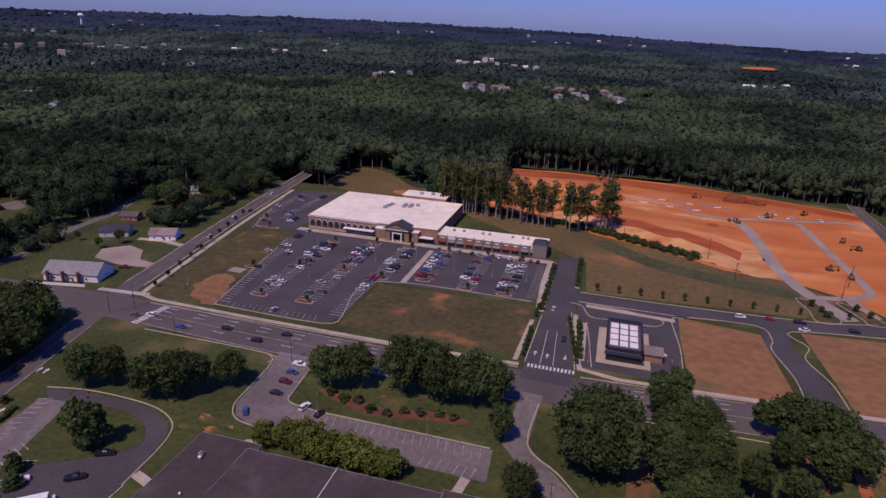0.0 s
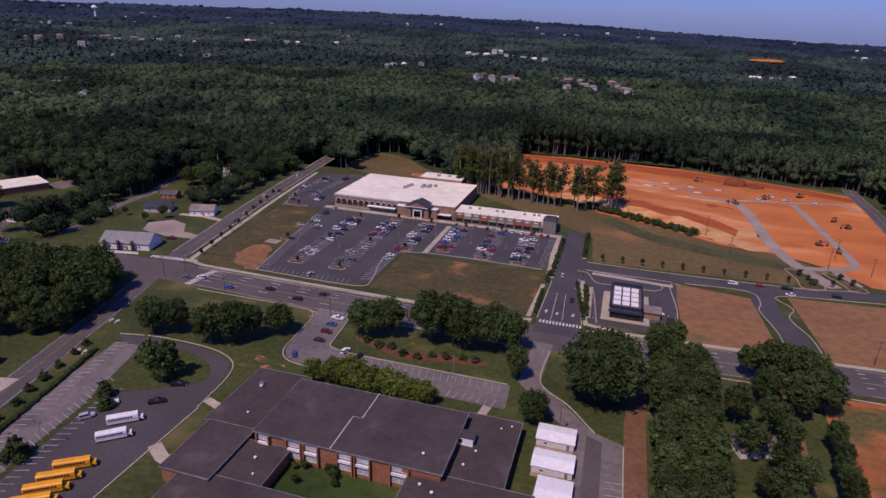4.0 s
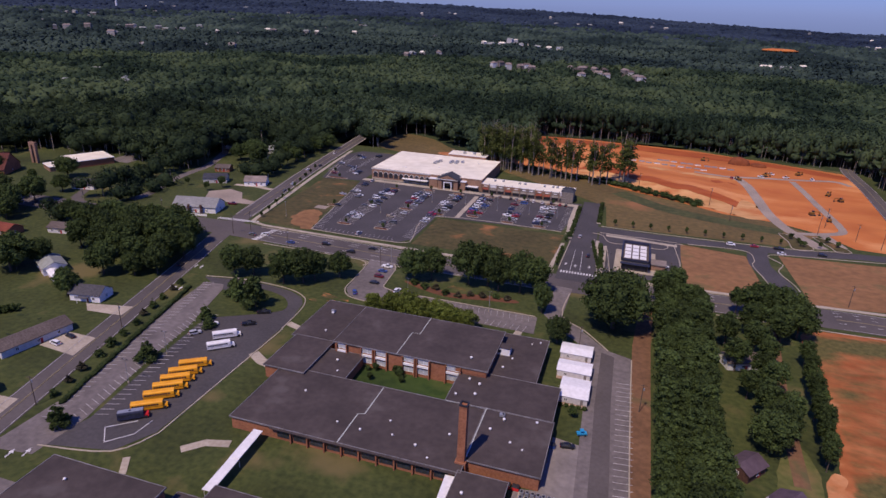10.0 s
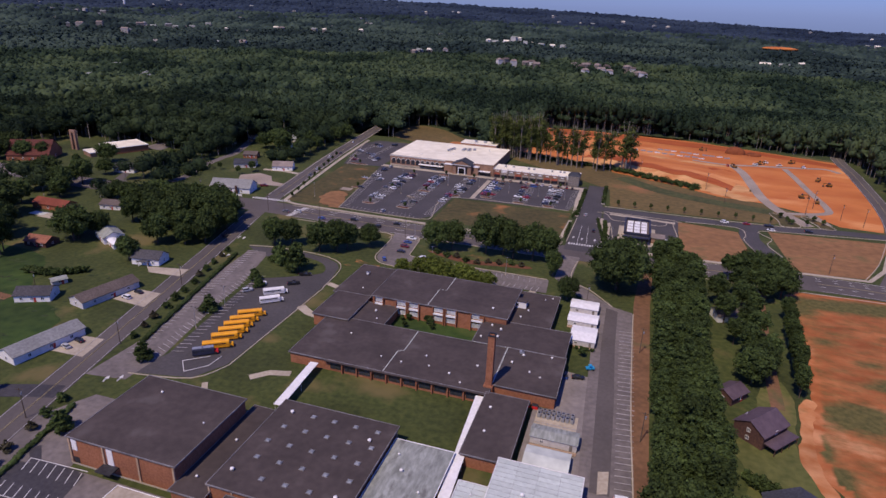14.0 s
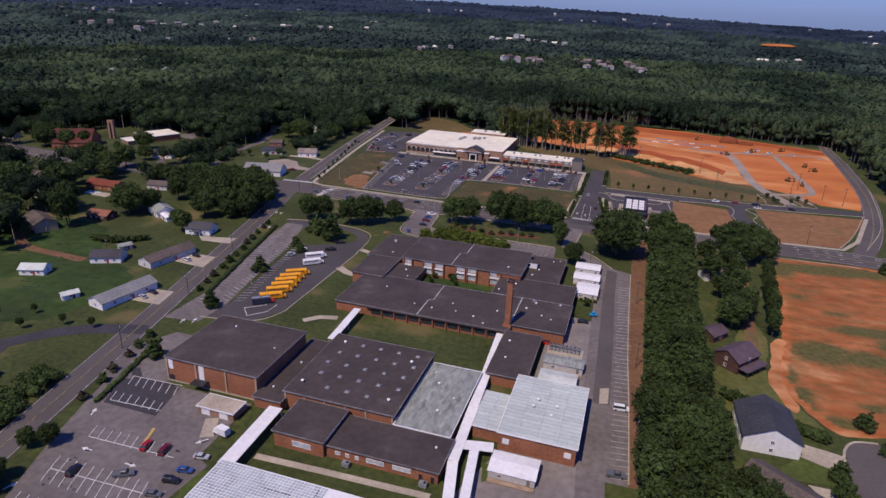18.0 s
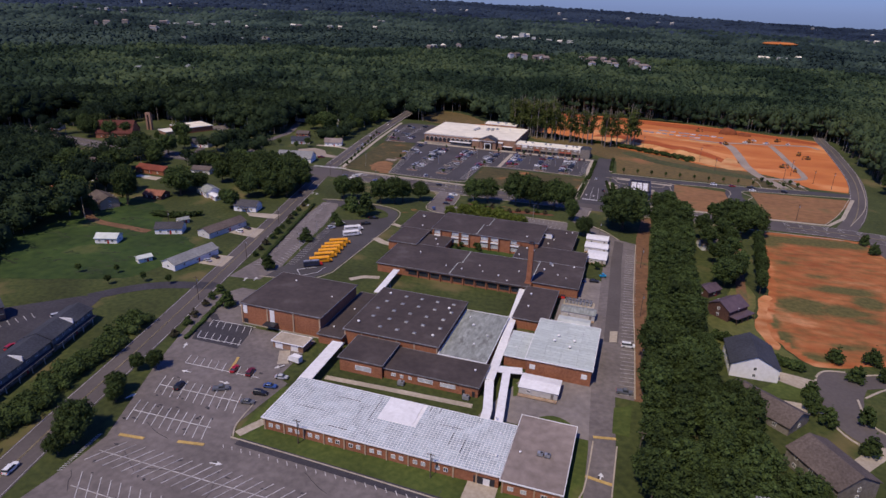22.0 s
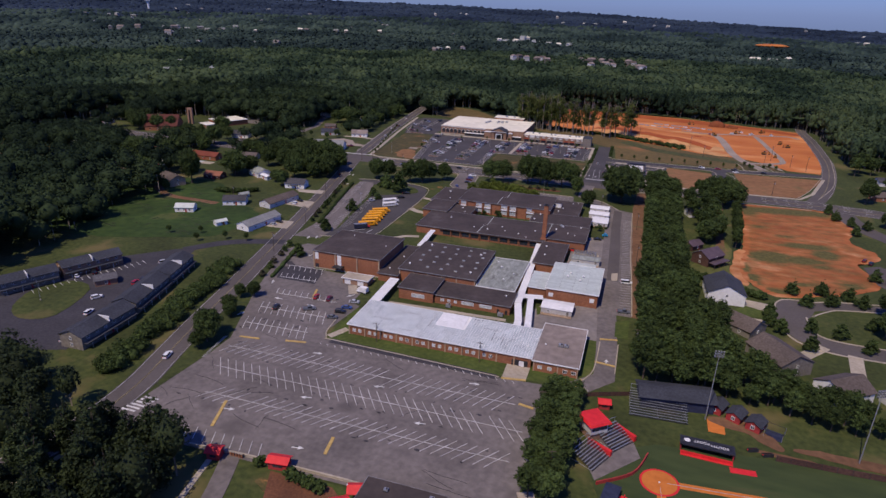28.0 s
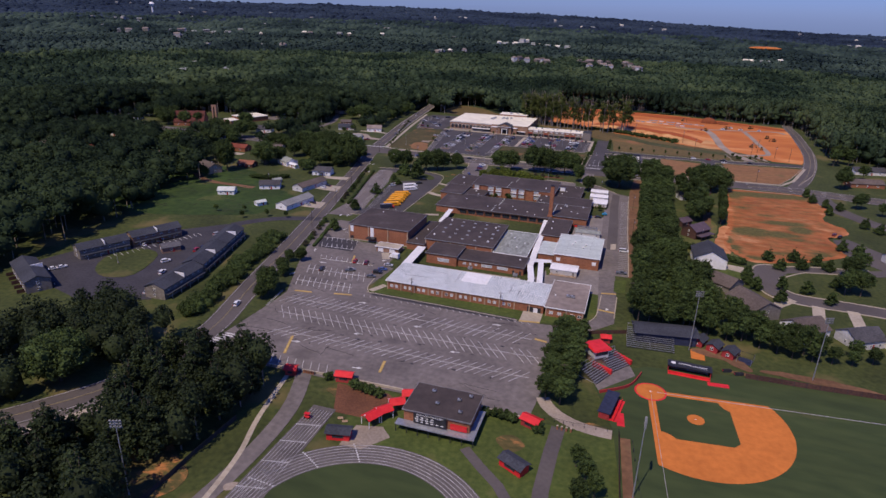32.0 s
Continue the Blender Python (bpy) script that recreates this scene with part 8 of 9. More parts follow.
for a in (
        (-249, 227, 13, 27, 14, 3.6, "pale_shingle", "white", "long white house with a pale grey roof by the crossing", 4.2),
        (-279, 285, 25, 16, 10, 3.2, "blue_shingle", "siding", "dark-roofed house beside the side street", 2.6),
        (-292, 312, 15, 11, 8, 3.0, "brown_shingle", "brick", "small brick house among the trees", 2.0),
        (-249, 290, 20, 15, 10, 3.2, "tan_roof", "white", "white house with a weathered pale brown roof", 2.8),
        (-299, 379, 30, 16, 10, 3.2, "grey_roof", "siding", "grey-roofed house hidden among trees", 2.4),
        (-275, 352, 20, 13, 9, 3.0, "silver_roof", "white", "white house with a pale bluish roof", 2.0),
        (-468, 97, 5, 30, 13, 3.4, "brown_shingle", "brick", "long brown-roofed brick house among trees", 2.8),
        (-428, 108, 20, 12, 9, 3.2, "red_roof", "white", "small white house in a clearing", 2.4),
        (-414, 100, 0, 7, 5, 2.6, "silver_roof", "white", "small white outbuilding in a garden", 1.4),
        (-460, 160, 10, 16, 10, 3.2, "grey_roof", "siding", "grey-roofed house among trees", 2.4),
        (-380, 150, 15, 15, 10, 3.2, "brown_shingle", "siding", "brown-roofed house among trees", 2.4),
        (-346, 236, 15, 15, 10, 3.2, "shingle", "white", "white house with a dark roof near the church", 3.0),
        (-253, 124, -30, 15, 10, 3.4, "grey_roof", "white", "white house with pale metal roof and a white annex", 2.4),
        (-212, 107, 10, 14, 9, 3.2, "shingle", "white", "white house with a dark hip roof", 2.8, False, True),
        (-203, 70, 78, 26, 9, 3.0, "brown_shingle", "siding", "long low brown-roofed duplex", 2.2),
        (-191, 29, 79, 26, 9, 3.0, "pale_shingle", "white", "long low duplex with a blue-grey roof", 2.2),
        (-246, 34, 20, 11, 7, 2.8, "silver_roof", "white", "small white house beside the meadow", 1.8),
        (-227.5, 58, 25, 14, 9, 3.0, "shingle", "white", "white gabled cottage behind the duplexes", 2.4),
        (-321, 152, 0, 24, 10, 3.2, "red_roof", "brick", "brick house with a rust-red roof and pool", 2.4),
        (-295, 80, -25, 19, 11, 4.6, "brown_shingle", "tan", "tan two-storey house with a brown roof", 2.8),
        (-290, 166, 10, 14, 9, 3.0, "brown_shingle", "siding", "brown-roofed house among trees", 2.0),
        (-278, 105, 5, 13, 9, 2.6, "rust_roof", "dark_wood", "rust-roofed cottage in a garden", 2.2),
        (-366, 150, -15, 13, 9, 3.0, "red_roof", "siding", "small house with a red roof among trees", 2.2),
        (-342, 122, 20, 12, 9, 3.0, "grey_roof", "siding", "grey-roofed house behind tall trees", 2.2),
        (-509, 237, 10, 15, 10, 3.2, "blue_shingle", "siding", "blue-grey-roofed house on the lawn", 2.6),
        (-352, 100, -20, 16, 10, 3.2, "brown_shingle", "brick", "brown-roofed house under tall trees", 2.6),
        (-398, 60, 15, 18, 10, 3.2, "tan_roof", "brick", "long low house with a weathered roof in the wood", 2.4),
        (-312, 196, 12, 12, 9, 3.0, "shingle", "white", "small white house beside the street", 2.4),
        (59.5, 24, 92, 18, 16, 5.0, "blue_shingle", "white", "white two-storey house with a dark roof", 4.2),
        (61, -4.5, -38, 22, 12, 3.0, "brown_shingle", "stone_siding", "brown-roofed brick house beside the woods", 3.2),
        (73.5, -33, -57, 18, 14, 5.2, "brown_shingle", "stone_siding", "grey two-storey house with a brown roof", 3.4),
        (91, -50, 35, 14, 12, 5.0, "brown_shingle", "white", "cream two-storey house with a brown roof", 3.4),
        (112, -48, 30, 14, 11, 3.6, "shingle", "siding", "grey-roofed house behind the ball field", 3.2),
        (128, -50, 20, 13, 11, 3.6, "shingle", "siding", "grey-roofed house behind the ball field", 3.2),
        (191, 246, 12, 26, 11, 3.2, "brown_shingle", "brick", "brown-roofed brick house beside the road", 2.6),
        (207, 297, 14, 26, 11, 3.2, "shingle", "siding", "dark-roofed house beside the road", 2.6),
        (160, 60, 20, 15, 11, 3.6, "shingle", "siding", "dark-roofed house on the new street", 3.0),
        (54, 150, 20, 12, 8, 3.0, "brown_shingle", "siding", "small house hidden among trees", 2.2)):
    house(*a)
t = house(55.5, 67, 50, 13, 10, 4.6, "purple_metal", "dark_wood", "dark wooden barn with a purple-brown metal roof", 3.0, name="barn", wins=1)
part("lean_to_roof", boxed((-6.3, -9, 2.6, 6.3, -5.2, 2.9)), M["purple_metal"], t)
for k in range(4):
    part("post", boxed((-6 + k * 4, -8.8, 0, -5.8 + k * 4, -8.6, 2.6)), M["dark_wood"], t)
house(49, 86, 50, 9, 7, 2.8, "purple_metal", "dark_wood", "low wooden shed with a purple-brown roof", 1.8, name="shed", wins=1)
house(-211, 20, 60, 6.5, 4, 2.2, "silver_roof", "white", "small white garden shed", 1.0, name="shed", wins=1)
house(-231, 72, 60, 6, 4, 2.2, "grey_roof", "siding", "small grey garden shed", 1.0, name="shed", wins=1)
house(-244, 117, -30, 12, 3.5, 2.6, "white", "white", "long white trailer beside a house", 0.6, name="trailer", wins=3)
for pts in ([(-198, 68.5), (-180.5, 67), (-183, 80), (-195.5, 80)], [(-186.5, 27.5), (-172.5, 28), (-175, 40.5), (-187.5, 39.5)], [(-209.5, 101.5), (-189, 106), (-188, 98), (-204, 96.5)]):
    sheet("driveway", pts, 0.03, "concrete", "pale concrete driveway", "driveway")
for pts in ([(68, 20), (78, 16)], [(70, 0), (80, 4)], [(84, -24), (94, -12)], [(99, -44), (104, -16)], [(116, -42), (118, -16)]):
    strip("driveway", pts, 5, 0.03, "concrete", "pale concrete driveway", "driveway")
for x, y, a, c, s in ((-193, 71, 170, "white", "suv"), (-192, 77, 170, "black", "sedan"), (-183, 31, 165, "silver", "sedan"), (-182, 36, 165, "black", "sedan"), (-236, 243, 20, "maroon", "pickup"), (139, 96, 60, "black", "suv"), (137, 100, 60, "maroon", "sedan")):
    car(x, y, a, c, s, "on a driveway")
strip("driveway", smooth_line([(-300, 71), (-286, 60), (-273, 55), (-256, 54), (-238, 53)]), 5, 0.03, "brown_earth", "dirt track across the gardens", "driveway")
sheet("driveway", rect(-318, 136, -306, 143), 0.03, "concrete", "pale terrace beside the pool", "driveway")
sheet("car_park", rect(-392, 300, -372, 330), 0.03, "old_asphalt", "worn car park beside the church", "parking")
sheet("pool", rect(-326, 138, -316, 143), 0.1, "silver_roof", "pale garden swimming pool", "pool")
for k in range(3):
    t = thing("chimney", "dark brick chimney on the front of the white house", "chimney", -257 + k * 7.4, 216.5 + k * 1.75, 0, 13, "house chimneys")
    part("flue", boxed((-0.6, -0.6, 0, 0.6, 0.4, 5.6)), M["dark_wood"], t)
    part("cap", boxed((-0.7, -0.7, 5.6, 0.7, 0.5, 5.8)), M["stone_siding"], t)
strip("fence", [(-266, 211), (-236, 217)], 0.15, 1.3, "white", "white board fence in front of the house", "fence", 0)
for k in range(12):
    tree("shrub", -254 + k * 2.1, 76.5 + 0.15 * max(k - 3, 0) ** 2, 3.2, 1.3, "garden hedge", " in a long garden hedge")
for k in range(22):
    u = k / 21
    tree("shrub", 50 + 27 * u, 43 - 15.5 * u ** 0.8, 3.4, 1.2, "house hedge", " in a row behind the white house")
# church
t = wing("church", "brick church hall with a white flat roof", -405, 262, -380, 292, 5, "white_roof", "brick", 0.3, "white", "church")
t.matrix_basis = pose(-398, 288, 0, 0, 0, -27)
t = wing("church", "low church office with a white flat roof", -400, 258, -384, 268, 3.6, "white_roof", "pale_brick", 0.3, "white", "church")
t.matrix_basis = pose(-405, 264, 0, 0, 0, -27)
t = thing("bell_tower", "open brick bell tower beside the church", "tower", -432, 272)
part("pier", boxed((-3, -1, 0, -1, 1, 14)), M["pale_brick"], t)
part("pier", boxed((1, -1, 0, 3, 1, 14)), M["pale_brick"], t)
part("lintel", boxed((-3, -1, 14, 3, 1, 16)), M["pale_brick"], t)
house(-438, 240, 26, 30, 24, 4, "church_roof", "brick", "large brick church with a steep dark red roof", 9.5, name="church", wins=4)


# ---- apartments ----
def apartments(x, y, turn, l, w, label, brick=False):
    t = house(x, y, turn, l, w, 5.2, "blue_shingle", "pale_brick" if brick else "stone_siding", label, 2.2, name="apartment_block", wins=int(l // 4))
    part("party_wall", boxed((-0.15, -w / 2 - 0.3, 5.0, 0.15, 0, 7.5)), M["white"], t)
    for k in range(int(l // 6)):
        xx = -l / 2 + 3 + k * 6
        part("patio_fence", boxed((xx - 0.06, w / 2 + 0.02, 0, xx + 0.06, w / 2 + 3, 1.7)), M["dark_wood"], t)
        part("porch_post", boxed((xx - 0.08, -w / 2 - 1.6, 0, xx + 0.08, -w / 2 - 1.45, 2.6)), M["white"], t)
    part("porch_roof", boxed((-l / 2 + 0.5, -w / 2 - 1.8, 2.6, l / 2 - 0.5, -w / 2 - 0.02, 2.8)), M["blue_shingle"], t)
    return t


apartments(-238, -81, 64, 24, 9, "apartment block with a dark blue-grey roof")
apartments(-227.5, -56, 64, 26, 9, "apartment block with white porches", True)
apartments(-176, -102, 92, 27, 10, "apartment block with dormers and a dark roof")
apartments(-181, -74, 103, 27, 10, "apartment block with a dark blue-grey roof")
apartments(-187.5, -48, 104, 24, 10, "apartment block with a dark blue-grey roof")
apartments(-240, -120, 150, 30, 10, "apartment block at the court's end")
house(-209, -66, 50, 9, 7, 2.8, "shingle", "pale_brick", "small office hut in the apartment court", 1.4, name="office_hut", wins=1)
sheet("grass_island", smooth_line([(-232, -82), (-224, -70), (-210, -74), (-203, -98), (-214, -105), (-226, -98)], 3, True), 0.12, "lawn", "grass island in the apartment court", "grass")
lines("stall_lines", [((-236 + k * 1.15 + 4, -84 + k * 2.6), (-232 + k * 1.15 + 4, -86 + k * 2.6)) for k in range(18)], "paint", "white stall lines in the apartment court", 0.14)
for x, y, a, c in ((-226, -66, 150, "white"), (-222, -60, 150, "black"), (-192, -92, 100, "white"), (-184, -108, 100, "white"), (-183, -112, 100, "silver"), (-200, -80, 60, "white"), (-196, -62, 100, "red"), (-201, -38, 60, "silver"), (-240, -104, 60, "white"), (-242, -107, 60, "white"), (-224, -55, 150, "grey"), (-195, -58, 100, "black")):
    car(x, y, a, c, pick.choice(("sedan", "suv")), "in the apartment court", "apartment cars")

# small blue utility cart beside the portable classrooms
t = thing("utility_cart", "small bright blue utility cart on the grass", "cart", 1.5, 86, 0.1, 20)
part("tray", boxed((-1.6, -0.8, 0.5, 0.2, 0.8, 1.0)), M["cart_blue"], t)
part("hood", boxed((0.25, -0.75, 0.5, 1.5, 0.75, 1.1)), M["cart_blue"], t)
part("roof", boxed((-0.6, -0.75, 1.8, 0.6, 0.75, 1.9)), M["cart_blue"], t)
for sx in (-1.0, 0.95):
    for sy in (-0.8, 0.8):
        part("wheel", WHEEL, None, t).location = (sx, sy, 0.33)


# ---- stadium and ball field ----
HOME = Vector((31.3, -114.6))
MOUND = Vector((45.4, -126.3))
aim = (MOUND - HOME).normalized()
third = Matrix.Rotation(radians(45), 2) @ aim
first = Matrix.Rotation(radians(-45), 2) @ aim


def from_home(a, b):
    """A place so far towards first base (a) and third base (b)."""
    p = HOME + first * a + third * b
    return p.x, p.y


def disc(c, r, n=28):
    return [(c[0] + r * math.cos(6.2832 * i / n), c[1] + r * math.sin(6.2832 * i / n)) for i in range(n)]


sheet("ball_field", [(12, -116), (20, -104), (30, -98), (60, -93.5), (150, -90), (200, -180), (150, -300), (28, -300), (24, -170), (20, -140)], 0.03, "turf", "mown green turf of a baseball field", "sports field")
arc = []
for k in range(60):
    a = math.atan2(first.y, first.x) - 0.9 + k * 3.4 / 59
    p = MOUND + 29 * Vector((math.cos(a), math.sin(a)))
    d = p - HOME
    if d.dot(first) > -1.2 and d.dot(third) > -1.2 and d.length > 30:
        arc.append((p.x, p.y))
skin = [from_home(38, -1.2), *arc, from_home(-1.2, 38), from_home(-1.2, 20), from_home(-1.2, -1.2), from_home(20, -1.2)]
sheet("infield", skin, 0.05, "infield", "bright orange clay infield of the ball field", "sports field")
grass = [from_home(1.2, 1.2), from_home(22, 1.2)] + [from_home(27.4 + 5.5 * math.cos(a), 0.8 + 5.5 * math.sin(a)) for a in (2.9, 2.5, 2.1)] + [from_home(24.8, 5), from_home(24.6, 22.5), from_home(22.5, 24.6), from_home(5, 24.8)] + [from_home(0.8 + 5.5 * math.sin(a), 27.4 + 5.5 * math.cos(a)) for a in (2.1, 2.5, 2.9)] + [from_home(1.2, 22)]
sheet("infield_grass", grass, 0.07, "turf", "green grass square inside the infield", "sports field")
sheet("home_circle", disc(HOME, 5.4), 0.09, "bright_red", "red rim round the home plate circle", "sports field")
sheet("home_circle", disc(HOME, 4.8), 0.12, "infield", "orange clay circle round home plate", "sports field")
sheet("pitching_mound", disc(MOUND, 2.7), 0.14, "infield", "orange clay pitching mound", "sports field")
t = thing("home_plate", "white home plate on orange clay", "home plate", HOME.x, HOME.y, 0.2)
part("plate", boxed((-0.25, -0.25, 0, 0.25, 0.25, 0.06)), M["white"], t)
t = thing("pitching_plate", "white pitching plate on the mound", "pitching plate", MOUND.x, MOUND.y, 0.24)
part("plate", boxed((-0.3, -0.1, 0, 0.3, 0.1, 0.05)), M["white"], t)
lines("foul_line", [(from_home(2, -0.0), from_home(110, 0)), (from_home(0, 2), from_home(0, 110))], "old_paint", "white chalk foul lines", 0.1, 0.2)
for a, b in ((19, -11), (-10.5, 24)):
    p = from_home(a, b)
    q = Vector(p)
    d = (first if a > 0 else third) * 3.6
    strip("on_deck_mat", [tuple(q - d), tuple(q + d)], 2.4, 0.06, "bright_red", "red bullpen mat on the turf", "sports field")
sheet("practice_clay", rect(46, -85.5, 51, -78.5), 0.06, "infield", "orange clay practice square", "sports field")


def bleacher(x, y, turn, l, rows, label, tread=0.75, aisle=False, pitch=0.36):
    t = thing("bleachers", label, "bleachers", x, y, 0, turn, "bleachers")
    for k in range(rows):
        part("bench", boxed((-l / 2, k * tread, 0.45 + k * pitch, l / 2, k * tread + 0.28, 0.5 + k * pitch)), M["steel"], t)
        part("footboard", boxed((-l / 2, k * tread - 0.32, 0.15 + k * pitch, l / 2, k * tread - 0.04, 0.19 + k * pitch)), M["dark"], t)
    for s in (-1, 0, 1):
        part("frame", boxed((s * (l / 2 - 0.2) - 0.05, 0.3, 0, s * (l / 2 - 0.2) + 0.05, rows * tread, 0.2)), M["steel"], t)
        part("post", boxed((s * (l / 2 - 0.2) - 0.05, rows * tread - 0.2, 0, s * (l / 2 - 0.2) + 0.05, rows * tread - 0.1, rows * pitch + 1.4)), M["steel"], t)
    part("back_rail", boxed((-l / 2, rows * tread - 0.2, rows * pitch + 1.3, l / 2, rows * tread - 0.1, rows * pitch + 1.4)), M["steel"], t)
    if aisle:
        part("aisle", boxed((l / 2 + 0.1, -0.3, 0.1, l / 2 + 1.1, rows * tread, 0.3 + rows * pitch * 0.5)), M["bright_red"], t)
    return t


bleacher(31, -84.5, 3, 18, 11, "long grey metal bleachers above the ball field", 0.95)
bleacher(15.0, -112.5, 62, 9, 9, "grey metal bleachers with a red aisle behind home plate", 0.85, True)
bleacher(20.8, -102.5, 52, 9, 9, "grey metal bleachers with a red aisle behind home plate", 0.85, True)
sheet("stand_apron", [(10, -111), (14, -120), (26, -106), (22, -94), (17, -94)], 0.06, "old_asphalt", "grey asphalt apron under the bleachers", "pavement")
strip("backstop_wall", smooth_line([(14.5, -121.5), (24, -114), (28, -104)], 5), 0.3, 1.1, "barn_red", "low red padded backstop wall", "wall", 0)
t = thing("press_box", "press box with a bright red roof behind home plate", "press box", 11.5, -99.5, 0, 38)
part("wall", boxed((-3, -3.2, 2.6, 3, 3.2, 5.8)), M["siding"], t)
part("base", boxed((-2.6, -2.8, 0, 2.6, 2.8, 2.6)), M["pale_brick"], t)
part("roof", frustum(bmesh.new(), -3.8, 3.8, 4.0, 5.8, -3.4, 3.4, 3.6, 6.5), M["bright_red"], t)
part("window_band", boxed((-2.6, -3.3, 3.8, 2.6, -3.22, 5.2)), M["glass"], t)
part("stair", boxed((3.05, -2, 0, 4.2, 2, 1.2)), M["barn_red"], t)
t = thing("hitting_building", "long shed with a blue-grey metal roof behind the bleachers", "shed", 36, -73, 0, 9)
part("wall", boxed((-11.5, -4.5, 0, 11.5, 4.5, 4.2)), M["navy"], t)
part("roof", frustum(bmesh.new(), -12.5, 12.5, 5.4, 4.2, -12.3, 12.3, 1.0, 5.6), M["blue_shingle"], t)
for k in range(3):
    a = 49.5 + k * 5.4, -72.4 - k * 3.0
    h = house(a[0], a[1], 62, 5.4, 4.4, 2.4, "blue_shingle", "barn_red", "small red batting shed with a dark roof", 1.3, name="batting_shed", wins=1, group="batting sheds")


def letters(text, size):
    """A mesh of white block letters that stands on its middle."""
    cu = bpy.data.curves.new("lettering", "FONT")
    cu.body = text
    cu.size, cu.extrude, cu.align_x, cu.align_y = size, 0.03, "CENTER", "CENTER"
    ob = bpy.data.objects.new("lettering", cu)
    scene.collection.objects.link(ob)
    bpy.context.view_layer.update()
    me = bpy.data.meshes.new_from_object(ob.evaluated_get(bpy.context.evaluated_depsgraph_get()))
    bpy.data.objects.remove(ob)
    me.materials.clear()
    me.materials.append(M["white"])
    return me


def dugout(x, y, turn, l, w, label, wall, roof, text=""):
    t = thing("dugout", label, "dugout", x, y, 0, turn)
    part("back_wall", boxed((-l / 2, w / 2 - 0.3, 0, l / 2, w / 2, 2.4)), M[wall], t)
    for s in (-1, 1):
        part("side_wall", boxed((s * l / 2 - 0.15, -w / 2, 0, s * l / 2 + 0.15, w / 2 - 0.3, 2.4)), M[wall], t)
    part("front_wall", boxed((-l / 2 + 0.2, -w / 2 - 1.6, 0, l / 2 - 0.2, -w / 2 - 1.4, 1.1)), M["bright_red"], t)
    part("red_apron", boxed((-l / 2, -w / 2 - 2.4, 0.05, l / 2, -w / 2 - 0.05, 0.2)), M["bright_red"], t)
    part("bench", boxed((-l / 2 + 0.5, w / 2 - 1.0, 0, l / 2 - 0.5, w / 2 - 0.5, 0.45)), M["steel"], t)
    part("roof", boxed((-l / 2 - 0.4, -w / 2 - 0.4, 2.4, l / 2 + 0.4, w / 2 + 0.4, 2.65)), M[roof], t)
    if text:
        for word, x, y in zip(text.split(), (3.5, -1.6), (-0.1, 0.4)):
            o = part("roof_lettering", letters(word, 1.5), None, t, "white block letters")
            o.matrix_basis = pose(x, y, 2.7, 0, 0, 180)
        part("emblem", prism(bmesh.new(), disc((-l / 2 + 1.6, 0.2), 0.9, 12), 2.66, 2.72), M["white"], t)
    return t


dugout(44.6, -96.2, -2, 14.5, 3.6, "dugout with a black lettered roof and red front", "barn_red", "dark", "SOUTH POINT")
dugout(18.0, -129.5, 80, 13, 3.4, "dugout with a dark blue roof and red front", "barn_red", "navy")
for x, y in ((58, -91), (62, -92)):
    t = thing("equipment_rack", "dark field equipment rack by the fence", "rack", x, y, 0, 20, "equipment racks")
    part("frame", boxed((-1.6, -0.5, 0, 1.6, -0.4, 1.2), (-1.6, 0.4, 0, 1.6, 0.5, 1.0)), M["dark"], t)
    part("shelf", boxed((-1.6, -0.4, 0.5, 1.6, 0.4, 0.56)), M["barn_red"], t)
t = thing("pitching_cage", "dark netted pitching cage beside the field", "cage", 65.5, -80.5, 0, -20)
for sx in (-2.6, 2.6):
    for sy in (-2.4, 2.4):
        part("post", boxed((sx - 0.06, sy - 0.06, 0, sx + 0.06, sy + 0.06, 2.6)), M["steel"], t)
part("mat", boxed((-2.5, -2.3, 0.03, 2.5, 2.3, 0.1)), M["navy"], t)
part("net_top", boxed((-2.6, -2.4, 2.55, -2.5, 2.4, 2.62), (2.5, -2.4, 2.55, 2.6, 2.4, 2.62), (-2.5, -2.4, 2.55, 2.5, -2.3, 2.62), (-2.5, 2.3, 2.55, 2.5, 2.4, 2.62)), M["dark"], t)


def fence(pts, h, mat, label, gap=3.0, rail=True):
    t = thing("fence", label, "fence", 0, 0)
    for i in range(len(pts) - 1):
        a, b = Vector(pts[i]), Vector(pts[i + 1])
        n = max(int((b - a).length // gap), 1)
        for k in range(n):
            p = a.lerp(b, k / n)
            q = a.lerp(b, (k + 1) / n)
            part("post", boxed((p.x - 0.06, p.y - 0.06, 0, p.x + 0.06, p.y + 0.06, h)), M["dark"], t)
            if mat:
                part("screen", ribbon(bmesh.new(), [tuple(p), tuple(q)], 0.06, 0.15, h - 0.1), M[mat], t)
            else:
                part("rail", ribbon(bmesh.new(), [tuple(p), tuple(q)], 0.05, h - 0.12, h - 0.05), M["dark"], t)
    return t


fence([(64, -93.5), (84, -93), (110, -91.5), (150, -88)], 2.2, "dark_wood", "dark windscreen fence behind the outfield", 4)
fence([(22, -143), (23.5, -170), (26, -200)], 1.8, "dark_wood", "dark screened fence beside the field path", 4)
fence([(26, -146), (29, -170), (33, -200)], 1.8, None, "low chain fence beside the field path", 4)
fence([(22, -142), (8, -143.5), (-4, -143)], 1.6, None, "chain fence at the gate path", 3)
fence([(3, -82), (12, -78), (22, -74)], 1.8, "dark_wood", "dark fence at the service lane's end", 3)
strip("dirt_path", [(24, -144), (26, -170), (29.5, -200), (33, -230)], 3.0, 0.06, "brown_earth", "worn dirt path between the fences", "path")
